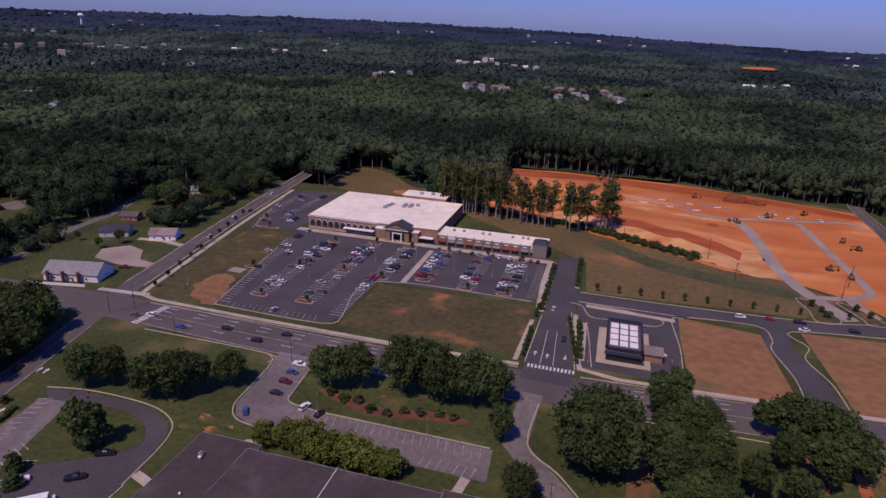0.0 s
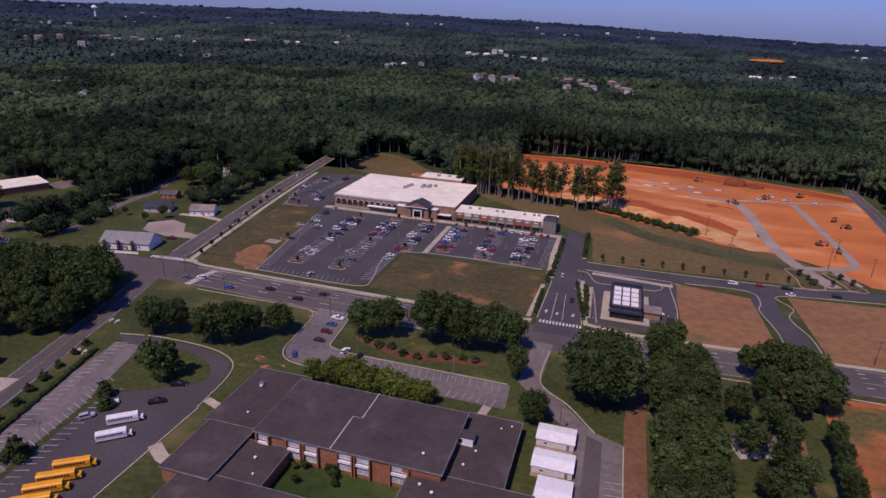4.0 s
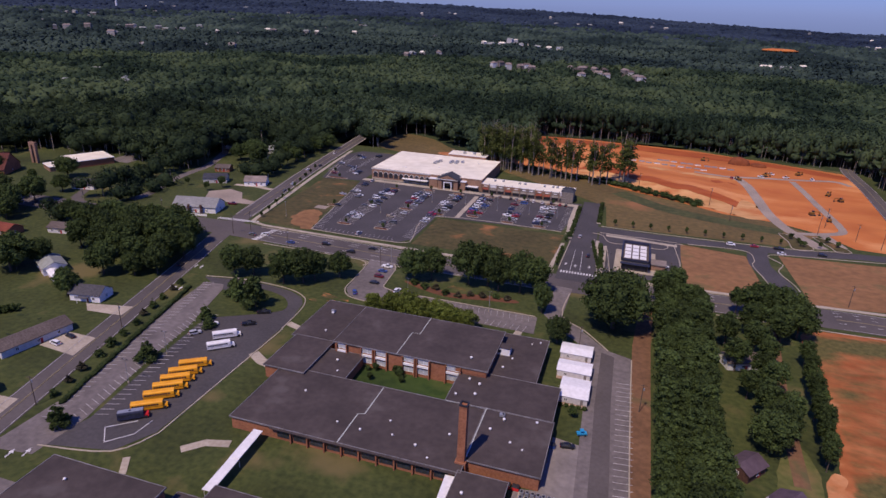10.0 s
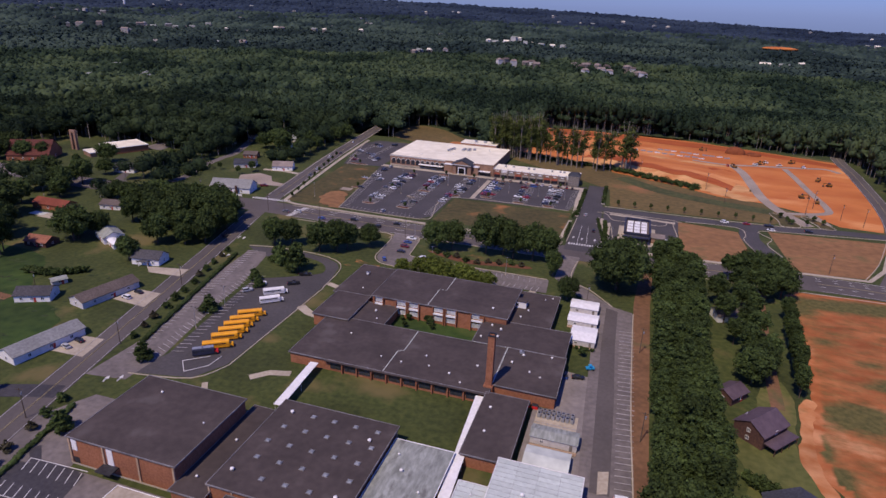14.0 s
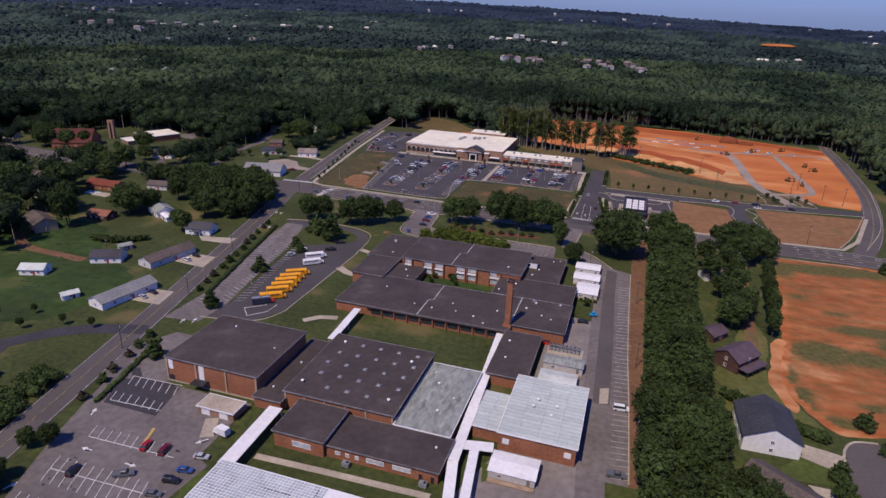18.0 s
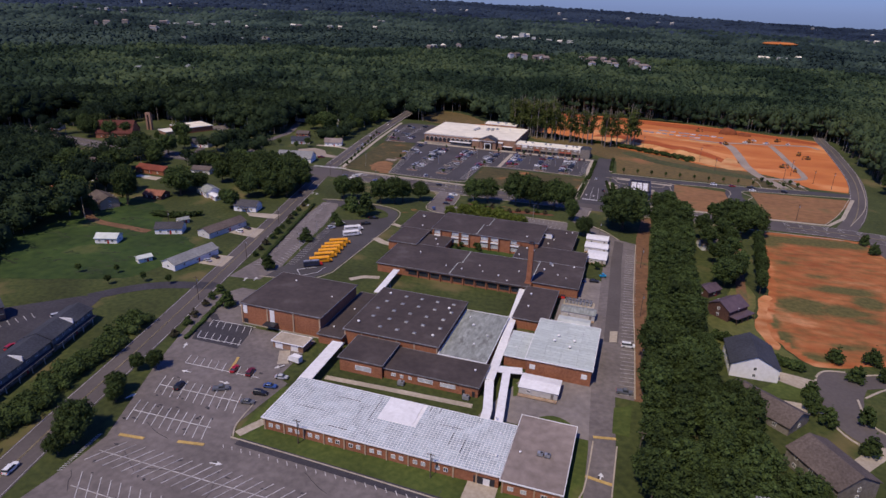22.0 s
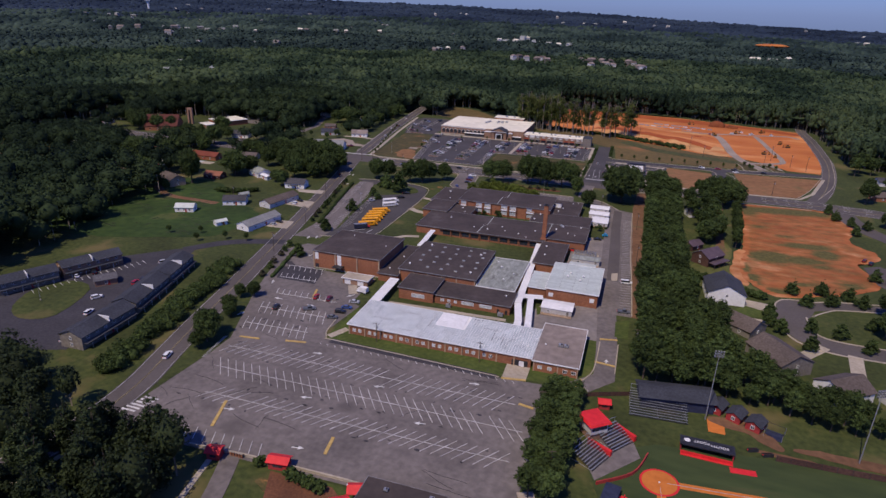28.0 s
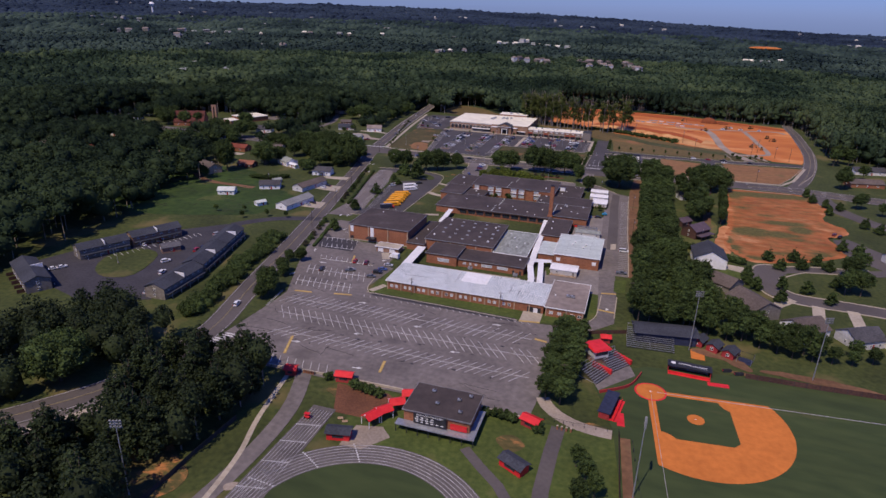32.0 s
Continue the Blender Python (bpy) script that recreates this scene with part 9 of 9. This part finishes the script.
strip("path", smooth_line([(-3.5, -131), (-1.5, -135), (2.5, -139), (8, -142), (14, -143.4), (20, -143.6)]), 4.6, 0.07, "gravel", "pale path by the gate", "path")


def light_tower(x, y, h=26, turn=0):
    t = thing("light_tower", "tall steel floodlight mast with a lamp rack", "floodlight", x, y, 0, turn, "floodlight masts")
    part("mast", tube(bmesh.new(), 0, 0, 0, h, 0.2, 0.1), M["steel"], t)
    for j in range(3):
        z = h - 0.3 - j * 0.85
        part("crossarm", boxed((-1.5, -0.05, z, 1.5, 0.05, z + 0.1)), M["steel"], t)
        for k in range(4):
            part("floodlight", frustum(bmesh.new(), -1.3 + k * 0.8, -0.95 + k * 0.8, 0.1, z + 0.1, -1.38 + k * 0.8, -0.87 + k * 0.8, 0.28, z + 0.5), M["pale_shingle"], t)
    return t


light_tower(87.5, -86, 25, 20)
light_tower(45.5, -79, 25, 10)
light_tower(-97.5, -214.5, 25, 200)
light_tower(27, -169, 25, 90)

# track and stadium lawn
C, R0, R1 = (-38.5, -209.0), 29.0, 37.2


def ring_pts(r, a0=0.0, a1=math.pi, n=40):
    return [(C[0] + r * math.cos(a0 + (a1 - a0) * i / n), C[1] + r * math.sin(a0 + (a1 - a0) * i / n)) for i in range(n + 1)]


sheet("stadium_lawn", [(-62, -146), (-20, -145.6), (2, -145), (21, -145), (24, -175), (28, -225), (0, -225), (0, -200), (-60, -172)], 0.012, "mown_lawn", "green lawn between the stadium and the ball field", "grass")
sheet("stadium_field", [(C[0] - R0, -300), *ring_pts(R0)[::-1], (C[0] + R0, -300)], 0.03, "turf", "mown green stadium field inside the track", "sports field")
strip("running_track", [(C[0] + 33, -300), *ring_pts(33.1), (C[0] - 33, -300)], R1 - R0, 0.05, "track_grey", "worn grey running track with white lanes", "running track")
bm = bmesh.new()
for k in range(7):
    r = R0 + 0.4 + k * 1.22
    ribbon(bm, [(C[0] + r, -240), *ring_pts(r), (C[0] - r, -240)], 0.1, 0.08, 0.24)
marking("track_lines", bm, "old_paint", "white lane lines of the running track")
sheet("sprint_lane", [(-73.5, -161), (-65.5, -161), (-66, -215), (-76, -215)], 0.07, "track_grey", "worn grey sprint straight", "running track")
bm = bmesh.new()
for k in range(8):
    ribbon(bm, [(-73 + k * 1.02, -163), (-75.3 + k * 1.1, -213)], 0.1, 0.1, 0.26)
marking("track_lines", bm, "old_paint", "white lane lines of the sprint straight")
bm = bmesh.new()
for y in (-172, -180.5, -190, -201):
    for k in range(14):
        x = -73.4 - 0.045 * (-163 - y) + k * 0.56
        box(bm, x, y + 0.12 * k, 0.1, x + 0.3, y + 0.12 * k + 0.35, 0.28)
for a in (1.9, 2.3, 2.75):
    for k in range(9):
        r = R0 + 0.6 + k * 0.95
        x, y = C[0] + r * math.cos(a + 0.008 * k), C[1] + r * math.sin(a + 0.008 * k)
        box(bm, x - 0.2, y - 0.2, 0.1, x + 0.2, y + 0.2, 0.28)
marking("lane_ticks", bm, "paint", "white dashes across the running lanes")
strip("path", smooth_line([(-86, -145), (-80, -165), (-79, -190), (-82, -220)]), 5.5, 0.05, "old_asphalt", "worn asphalt walk beside the track", "path")
strip("path", smooth_line([(-91, -147), (-86.5, -173), (-82, -190), (-80, -210), (-80, -230)]), 1.6, 0.08, "concrete", "narrow pale concrete path", "path")
strip("path", [(3.8, -145.5), (3.2, -158), (3.0, -175), (5, -200), (7, -225)], 4.4, 0.05, "asphalt", "grey asphalt walk down to the field", "path")
strip("path", [(-21.4, -165), (-15.3, -171), (-8.5, -177), (-2, -186)], 3.2, 0.06, "asphalt", "grey asphalt walk beside the track", "path")
sheet("forecourt", [(-56, -166), (-48, -164), (-44, -168), (-50, -176), (-57, -176)], 0.05, "gravel", "pale paved forecourt of the stadium", "pavement")
sheet("mulch_bed", [(-72, -147), (-53, -147), (-49, -150), (-54, -162), (-66, -162)], 0.05, "mulch", "brown mulch bed beside the stadium gate", "ground")
for x, y, a, b in ((-96, -205, 14, 18), (-9, -158, 10, 8), (-70, -152, 8, 5), (15, -141, 7, 2.5)):
    sheet("bare_patch", ragged([(x - a / 2, y), (x, y - b / 2), (x + a / 2, y), (x, y + b / 2)], 1.2, 6, x), 0.04, "field_grass", "bare earth patch in the grass", "ground")
strip("retaining_wall", [(-100, -145.5), (-82, -144.2), (-52, -143.6), (-20, -144.4), (-6, -145)], 0.5, 0.8, "concrete", "low pale wall along the car park", "wall", 0)
for k in range(9):
    t = thing("bollard", "dark gate pier by the stadium entrance", "pier", -86 + k * 0.9 if k < 5 else 3.5 + (k - 5) * 1.4, -145.2 if k < 5 else -146.5, 0, 0, "gate piers")
    part("pier", boxed((-0.25, -0.25, 0, 0.25, 0.25, 1.4)), M["brick"], t)
    part("cap", boxed((-0.32, -0.32, 1.4, 0.32, 0.32, 1.5)), M["concrete"], t)

# field house
t = [o for o in scene.objects if o.name.startswith("field_house")][0]
part("lower_deck", boxed((-12.4, -10.2, 2.6, 12.6, -7.35, 2.9)), M["steel"], t)
part("side_deck", boxed((10.6, -7.3, 2.6, 12.6, 5, 2.9)), M["steel"], t)
for k in range(8):
    part("deck_post", boxed((-12.2 + k * 3.5, -10.1, 0, -12.0 + k * 3.5, -9.9, 2.6)), M["dark"], t)
part("lower_wall", boxed((-10.4, -7.5, 0, 10.4, -7.3, 2.5)), M["dark_wood"], t)
sg = part("sign_board", boxed((-7, -8.3, 3.2, 3.4, -7.95, 6.8)), M["dark"], t, "black board with rows of white lettering")
o = part("lettering", letters("Home of the Red Raiders", 0.82), None, sg, "white lettering")
o.matrix_basis = pose(-1.8, -8.31, 6.4, 90, 0, 0)
for j in range(1, 4):
    for k in range(6 if j == 3 else 4):
        part("lettering_bar", boxed((-6.5 + k * 1.6 + 0.3 * (j % 2), -8.36, 6.1 - j * 0.75, -5.4 + k * 1.6, -8.31, 6.4 - j * 0.75)), M["white"], sg)
part("red_panel", boxed((4.6, -7.75, 3.2, 9.8, -7.56, 5.2)), M["bright_red"], t)
for x, y in ((-36, -150), (-33, -156), (-27, -152), (-25, -158), (-24, -149)):
    roof_unit(x, y, 7, 1.1, 0.9, 0.6)


def kiosk(x, y, turn, l, w, h, label, roof="bright_red", wall="barn_red", name="ticket_booth"):
    t = thing(name, label, "booth", x, y, 0, turn, "red booths")
    part("wall", boxed((-l / 2, -w / 2, 0, l / 2, w / 2, h)), M[wall], t)
    for s in (-1, 1):
        bm = bmesh.new()
        q = [(-l / 2 - 0.5, s * (w / 2 + 0.6), h - 0.1), (l / 2 + 0.5, s * (w / 2 + 0.6), h - 0.1), (l / 2 + 0.5, 0, h + 0.9), (-l / 2 - 0.5, 0, h + 0.9)]
        lo = [bm.verts.new(c) for c in q]
        hi = [bm.verts.new((c[0], c[1], c[2] + 0.15)) for c in q]
        bm.faces.new(hi if s < 0 else hi[::-1])
        bm.faces.new(lo)
        for i in range(4):
            bm.faces.new((lo[i - 1], lo[i], hi[i], hi[i - 1]))
        part("roof", bm, M[roof], t)
    part("counter_window", boxed((-l / 4, -w / 2 - 0.06, 1.0, l / 4, -w / 2 - 0.01, 1.9)), M["glass"], t)
    part("trim", boxed((-l / 2, -w / 2 - 0.05, h - 0.35, l / 2, -w / 2 - 0.01, h - 0.15)), M["white"], t)
    return t


kiosk(-89.8, -147.2, 10, 3.6, 3.0, 2.6, "small ticket booth with a red roof at the stadium gate")
kiosk(-70.5, -144.6, 8, 5.6, 3.0, 2.6, "ticket booth with a bright red roof beside the car park")
kiosk(-4.6, -147.6, -20, 5.6, 3.2, 2.6, "ticket booth with a bright red roof at the field gate")
kiosk(13.8, -84, 10, 3.4, 2.6, 2.3, "small red-roofed booth near the bleachers")
kiosk(-58.5, -172.8, 12, 7, 3.6, 2.6, "red concession shed with a dark roof", "blue_shingle", "bright_red", "concession_shed")
kiosk(-5.8, -168.6, -28, 7.6, 4.0, 2.6, "red concession shed with a dark roof", "blue_shingle", "bright_red", "concession_shed")
for k in range(4):
    u = k / 3
    x, y = -52 + 7 * u, -163.5 + 15.5 * u ** 1.2
    t = thing("gate_canopy", "bright red gabled canopy over the stadium walk", "canopy", x, y, 0, 62 - 14 * k, "gate canopies")
    for s in (-1, 1):
        bm = bmesh.new()
        q = [(-2.7, s * 2.2, 3.0), (2.7, s * 2.2, 3.0), (2.7, 0, 4.2), (-2.7, 0, 4.2)]
        lo = [bm.verts.new(c) for c in q]
        hi = [bm.verts.new((c[0], c[1], c[2] + 0.12)) for c in q]
        bm.faces.new(hi if s < 0 else hi[::-1])
        bm.faces.new(lo)
        for i in range(4):
            bm.faces.new((lo[i - 1], lo[i], hi[i], hi[i - 1]))
        part("roof", bm, M["bright_red"], t)
    part("ridge", boxed((-2.75, -0.12, 4.25, -2.45, 0.12, 4.5)), M["white"], t)
    for sx in (-2.4, 2.4):
        for sy in (-1.9, 1.9):
            part("post", boxed((sx - 0.08, sy - 0.08, 0, sx + 0.08, sy + 0.08, 3.0)), M["white"], t)
t = thing("equipment_cart", "small red cart on the sprint straight", "cart", -72, -168, 0.15)
part("tray", boxed((-0.9, -0.6, 0.4, 0.9, 0.6, 0.9)), M["bright_red"], t)
part("canopy", boxed((-0.9, -0.6, 1.7, 0.9, 0.6, 1.8)), M["bright_red"], t)
for sx in (-0.8, 0.8):
    part("post", boxed((sx - 0.04, -0.04, 0.9, sx + 0.04, 0.04, 1.7)), M["dark"], t)
    for sy in (-0.5, 0.5):
        part("wheel", WHEEL, None, t).location = (sx * 0.8, sy, 0.33)
for x, y in ((-76, -146), (-65, -147.5), (-62.5, -148), (-60, -148.5), (-57.5, -149), (-55.5, -149.5), (-19.2, -147), (-16.2, -146.4), (-13.3, -146.8), (-10.7, -147.4), (-2.2, -150)):
    tree("shrub", x, y, 3.2, 1.05, "gate shrubs", " beside the stadium gate")
for x, y in ((-62, -165), (-60, -166)):
    t = thing("park_bench", "wooden bench at the stadium forecourt", "bench", x, y, 0, 20, "benches")
    part("seat", boxed((-0.9, -0.25, 0.4, 0.9, 0.25, 0.46)), M["tan"], t)
    part("backrest", boxed((-0.9, 0.2, 0.5, 0.9, 0.26, 0.9)), M["tan"], t)
    for s in (-0.8, 0.8):
        part("leg", boxed((s - 0.05, -0.2, 0, s + 0.05, 0.2, 0.4)), M["dark"], t)

# ---- building site ----
for pts in ([(97, 327), (100, 312), (100, 301), (106, 299), (112, 304), (109, 314), (105, 324)], [(116, 327), (122, 312), (124, 304), (132, 306), (128, 316), (122, 326)]):
    sheet("grass_island", smooth_line(pts, 3, True), 0.1, "plot_grass", "kerbed grass island at the site's entrance", "grass")
    kerb(smooth_line(pts, 3, True) + [pts[0]])
for x, y in ((102, 318), (105, 312), (107, 306), (122, 319), (126, 312)):
    tree("young", x, y, 4.2, 1.0, "entrance trees", " at the site's entrance")
strip("haul_road", smooth_line([(87, 470), (93, 446), (95.5, 410), (97, 374), (100, 352), (104, 336), (110, 322), (117, 306)]), 7.5, 0.06, "gravel", "pale gravel haul road on the clay", "road")
strip("haul_road", smooth_line([(131, 474), (133.5, 439), (135, 405), (137, 378), (138, 358), (136, 344), (124, 336), (108, 331)]), 5, 0.065, "gravel", "pale gravel haul road on the clay", "road")
strip("haul_road", [(123, 336), (126, 324), (129, 313)], 6, 0.07, "gravel", "short pale gravel spur on the clay", "road")
strip("haul_road", smooth_line([(56, 474), (81, 468), (95, 471), (111, 476), (127, 479), (146, 484), (166, 489), (174, 478)]), 4.5, 0.075, "gravel", "pale gravel haul road on the clay", "road")
for x, y, a, b, h in ((96, 522, 20, 12, 7), (112, 520, 14, 8, 3)):
    v, f = ICO2
    v = v * [a / 2, b / 2, h] * rng.uniform(0.85, 1.1, (len(v), 1)) + [x, y, 0]
    tagged(new("clay_mound", raw_mesh("clay_mound", v.tolist(), [tuple(q) for q in f], M["spoil"], True)), "heap of dark orange clay spoil", "mound", "clay mounds")
# the cut bank across the site
bank_v, bank_f = [], []
for i in range(41):
    u = i / 40
    x = -40 + 116 * u
    y = 428 - 62 * u + 2 * math.sin(i * 0.7)
    for k, (o, z) in enumerate(((-6, 0.0), (2, 0.3), (9, 3.6 + noise.noise(Vector((i * 0.4, 0, 0)))), (24, 4.0), (70, 0.0))):
        bank_v.append((x + o * 0.25, y + o * (1 + 0.15 * noise.noise(Vector((i * 0.3, k, 1)))), z * min(1, u * 6, (1 - u) * 6)))
for i in range(40):
    for k in range(4):
        a = i * 5 + k
        bank_f.append((a, a + 5, a + 6, a + 1))
me = raw_mesh("cut_bank", bank_v, bank_f, M["tan_clay"], True)
me.materials.append(M["red_clay"])
me.materials.append(M["clay"])
for i, p in enumerate(me.polygons):
    p.material_index = (0, 0, 1, 2)[i % 4]
tagged(new("cut_bank", me), "eroded cut bank of orange clay", "embankment", kind="structure")
for k in range(20):
    x = -4 + (k % 10) * 6.5 + rng.uniform(-1, 1) + (22 if k > 9 else 0)
    y = 494 - (k % 10) * 1.2 + (k // 10) * 12 + rng.uniform(-1, 1)
    t = thing("pipe_stack", "stack of pale drain pipes on the clay", "pipes", x + 10, y, 0.03, float(rng.uniform(-10, 10)), "pipe stacks")
    part("pipe", boxed((-2.5, -0.6, 0, 2.5, -0.05, 0.55), (-2.5, 0.05, 0, 2.5, 0.6, 0.55)), M["steel" if k % 3 else "white"], t)
    part("top_pipe", boxed((-2.5, -0.3, 0.55, 2.5, 0.25, 1.05)), M["steel"], t)


def digger(x, y, turn, label="ochre tracked excavator on the clay"):
    t = thing("excavator", label, "excavator", x, y, 0.03, turn, "site machines")
    for s in (-1.1, 1.1):
        part("track", boxed((-1.9, s - 0.3, 0, 1.9, s + 0.3, 0.9)), M["dark"], t)
    part("body", boxed((-1.9, -1.2, 1.0, 1.0, 1.2, 2.2)), M["machine"], t)
    part("cab", boxed((-0.2, 0.1, 2.2, 1.2, 1.1, 3.2)), M["glass"], t)
    part("boom", ribbon(bmesh.new(), [(0.8, -0.2), (4.5, -0.2)], 0.4, 2.4, 3.0), M["machine"], t)
    part("stick", boxed((4.3, -0.4, 0.6, 4.8, 0.0, 3.0)), M["machine"], t)
    part("bucket", boxed((4.0, -0.7, 0.1, 5.1, 0.3, 0.9)), M["dark"], t)


for x, y, a in ((112, 483, 30), (89, 459, 120), (149, 438, 60), (154, 424, 200), (126, 378, 10), (134, 367, 80), (66, 523, 0), (140, 500, 40)):
    digger(x, y, a)
for x, y, c, s in ((118, 492, "white", "pickup"), (128, 484, "white", "pickup"), (108, 478, "white", "suv"), (84, 462, "red", "pickup"), (148, 486, "white", "pickup")):
    car(x, y, pick.uniform(0, 360), c, s, "on the building site", "site vehicles")
for x, y in ((12, 395), (60, 372), (128, 352), (120, 334), (150, 318)):
    utility_pole(x, y, 13)

# ---- far landmarks ----
def far_house(x, y, l, w, h, roof, wall, label, name="far_house", up=0.0):
    z = land(x, y) + up
    t = thing(name, label, "house" if name == "far_house" else "building", x, y, z, float(rng.uniform(-60, 60)), "far buildings")
    part("wall", boxed((-l / 2, -w / 2, -3 - up, l / 2, w / 2, h)), M[wall], t)
    part("roof", frustum(bmesh.new(), -l / 2 - 0.5, l / 2 + 0.5, w / 2 + 0.5, h, -l / 2 + 1, l / 2 - 1, 0.3, h + 3), M[roof], t)


def far_row(spots, l, w, h, roof, walls, label, name="far_house"):
    """Far buildings whose upper storeys show above the treetops: x, y and the height at which they come into view."""
    for k, (x, y, z) in enumerate(spots):
        far_house(x, y, l * rng.uniform(0.7, 1.25), w, h, roof[k % len(roof)], walls[k % len(walls)], label, name, z - land(x, y) - h * 0.55)


TOWNHOUSES = ((-267, 1097, 23), (-262, 1130, 22), (-237, 1086, 23), (-217, 1100, 21), (-208, 1112, 22), (-190, 1061, 23), (-124, 1096, 24), (-110, 1064, 23), (-94, 985, 24), (-103, 1075, 26), (-101, 1110, 24), (-81, 1074, 26), (-71, 1039, 23), (-65, 1078, 25), (-56, 1010, 23), (-29, 1079, 26), (-19, 1067, 24), (-9, 1033, 21), (0, 1002, 23))
far_row(TOWNHOUSES, 12, 10, 7, ("tan_roof", "brown_shingle", "tan_roof"), ("siding", "stone_siding"), "far cream townhouse above the treetops")
far_row(((-443, 1722, 27), (-421, 1716, 25), (-389, 1714, 27), (-389, 1822, 33), (-380, 1850, 30), (-328, 1679, 29), (-313, 1724, 24), (-286, 1700, 24), (-255, 1694, 23), (-222, 1670, 25)), 17, 10, 5, ("white_roof", "grey_roof"), ("siding",), "far pale shop building among the trees", "far_building")
far_row(((-1547, 1313, 32), (-1545, 1351, 32), (-2030, 1808, 49), (-2012, 1827, 53), (-1530, 1407, 34), (-1838, 1718, 44), (-1970, 1867, 47), (-1194, 1145, 37), (-1194, 1159, 34), (-1529, 1519, 29), (-1482, 1512, 31), (-1497, 1548, 31), (-1416, 1492, 27), (-1602, 1706, 31), (-1409, 1549, 30), (-1367, 1533, 26), (-1373, 1574, 25), (-1337, 1566, 27)), 17, 10, 5, ("grey_roof", "tan_roof", "pale_shingle"), ("stone_siding", "far_wall"), "far town building among the trees", "far_building")
far_row(((-1400, 1728, 30), (-1171, 1506, 30), (-914, 1211, 20), (-946, 1160, 19), (-1102, 1658, 33), (-1064, 1629, 34), (-975, 1667, 34), (-928, 1642, 35), (-965, 2032, 43), (-953, 2041, 43), (-852, 1736, 35), (-475, 1189, 24), (-480, 1235, 23), (-462, 1250, 24), (-428, 1261, 26)), 15, 9, 5, ("grey_roof", "white_roof", "tan_roof"), ("far_wall", "stone_siding"), "far pale building among the trees", "far_building")
far_row(((-1142, 3170, 75), (-1105, 3538, 76), (-1027, 3389, 76), (-3000, 2840, 100), (-2920, 2860, 100), (-2402, 2738, 80), (-2269, 2477, 64), (-1939, 2790, 72), (-555, 3709, 75), (-459, 3271, 52), (-344, 3247, 52), (-294, 3306, 51), (-160, 3646, 62), (5, 3399, 53), (72, 3361, 52), (860, 4100, 42), (1015, 3525, 32), (813, 2834, 24), (832, 2772, 26), (1190, 3700, 33), (255, 1485, 20), (293, 1477, 20), (337, 1535, 21)), 20, 10, 6, ("white_roof", "grey_roof"), ("far_wall",), "far pale building on the wooded hills", "far_building")
for x, y, l in ((-655, 604, 26), (-640, 590, 18), (-778, 681, 20), (-543, 498, 24), (-560, 510, 16), (-700, 560, 18), (-520, 420, 18), (-480, 380, 16), (-350, 420, 14), (-330, 380, 14)):
    far_house(x, y, l, 12, 6 if y > 500 else 3.5, "grey_roof", "white", "pale house in the woods", up=11.0 if y > 470 else 0.0)
fx, fy = 395, 2170
sheet_z = land(fx, fy)
v, f = ICO2
v = v * [56, 30, 6] + [fx, fy, sheet_z + 22]
tagged(new("clay_hill", raw_mesh("clay_hill", v.tolist(), [tuple(q) for q in f], M["clay"], True)), "far bare orange clay clearing on a hill", "hill", kind="structure")
t = thing("water_tower", "far white water tower on a hill", "water tower", -2360, 2393, land(-2360, 2393))
part("column", tube(bmesh.new(), 0, 0, 0, 45, 5, 4), M["white"], t)
part("tank", tube(tube(bmesh.new(), 0, 0, 45, 55, 6, 14, 12), 0, 0, 55, 64, 14, 6, 12), M["white"], t)
bm = bmesh.new()
g = random.Random(3)
for k in range(60):
    az, d = radians(g.choice((g.uniform(-34, -8), g.uniform(-34, -8), g.uniform(-10, 32)))), g.uniform(1500, 4300)
    x, y = 10 + d * math.sin(az - radians(17.1)), d * math.cos(az - radians(17.1))
    z, a, b = land(x, y), g.uniform(3, 10), g.uniform(3, 5)
    box(bm, x - a, y - b, z, x + a, y + b, z + g.uniform(16, 20))
tagged(new("far_town", mesh_of(bm, "far_town", M["far_wall"])), "pale specks of far houses among the trees", "town", kind="stuff")

# worn earth round the sheds and along the outfield fence
for pts in ([(46, -78), (52, -76), (60, -78), (68, -86), (64, -88), (56, -82), (48, -81)], [(70, -86), (84, -84), (104, -86), (118, -90), (100, -90), (82, -88)], [(58, -90), (72, -90), (80, -91), (66, -92)]):
    sheet("bare_patch", ragged(pts, 1.5, 6, pts[0][0]), 0.05, "brown_earth", "worn brown earth beside the ball field", "ground")
# black screen fence below the pines and a stone patch by the path
fence([(-96, -226), (-94.3, -211.8), (-93.7, -194), (-92.3, -176)], 1.9, "dark", "black screen fence on the slope below the pines", 3)
sheet("stone_patch", ragged([(-78.5, -201.5), (-76.5, -199.6), (-74.4, -200), (-75.4, -202.2), (-77.4, -203)], 0.4, 5), 0.06, "gravel", "heap of pale rough stones beside the path", "ground")
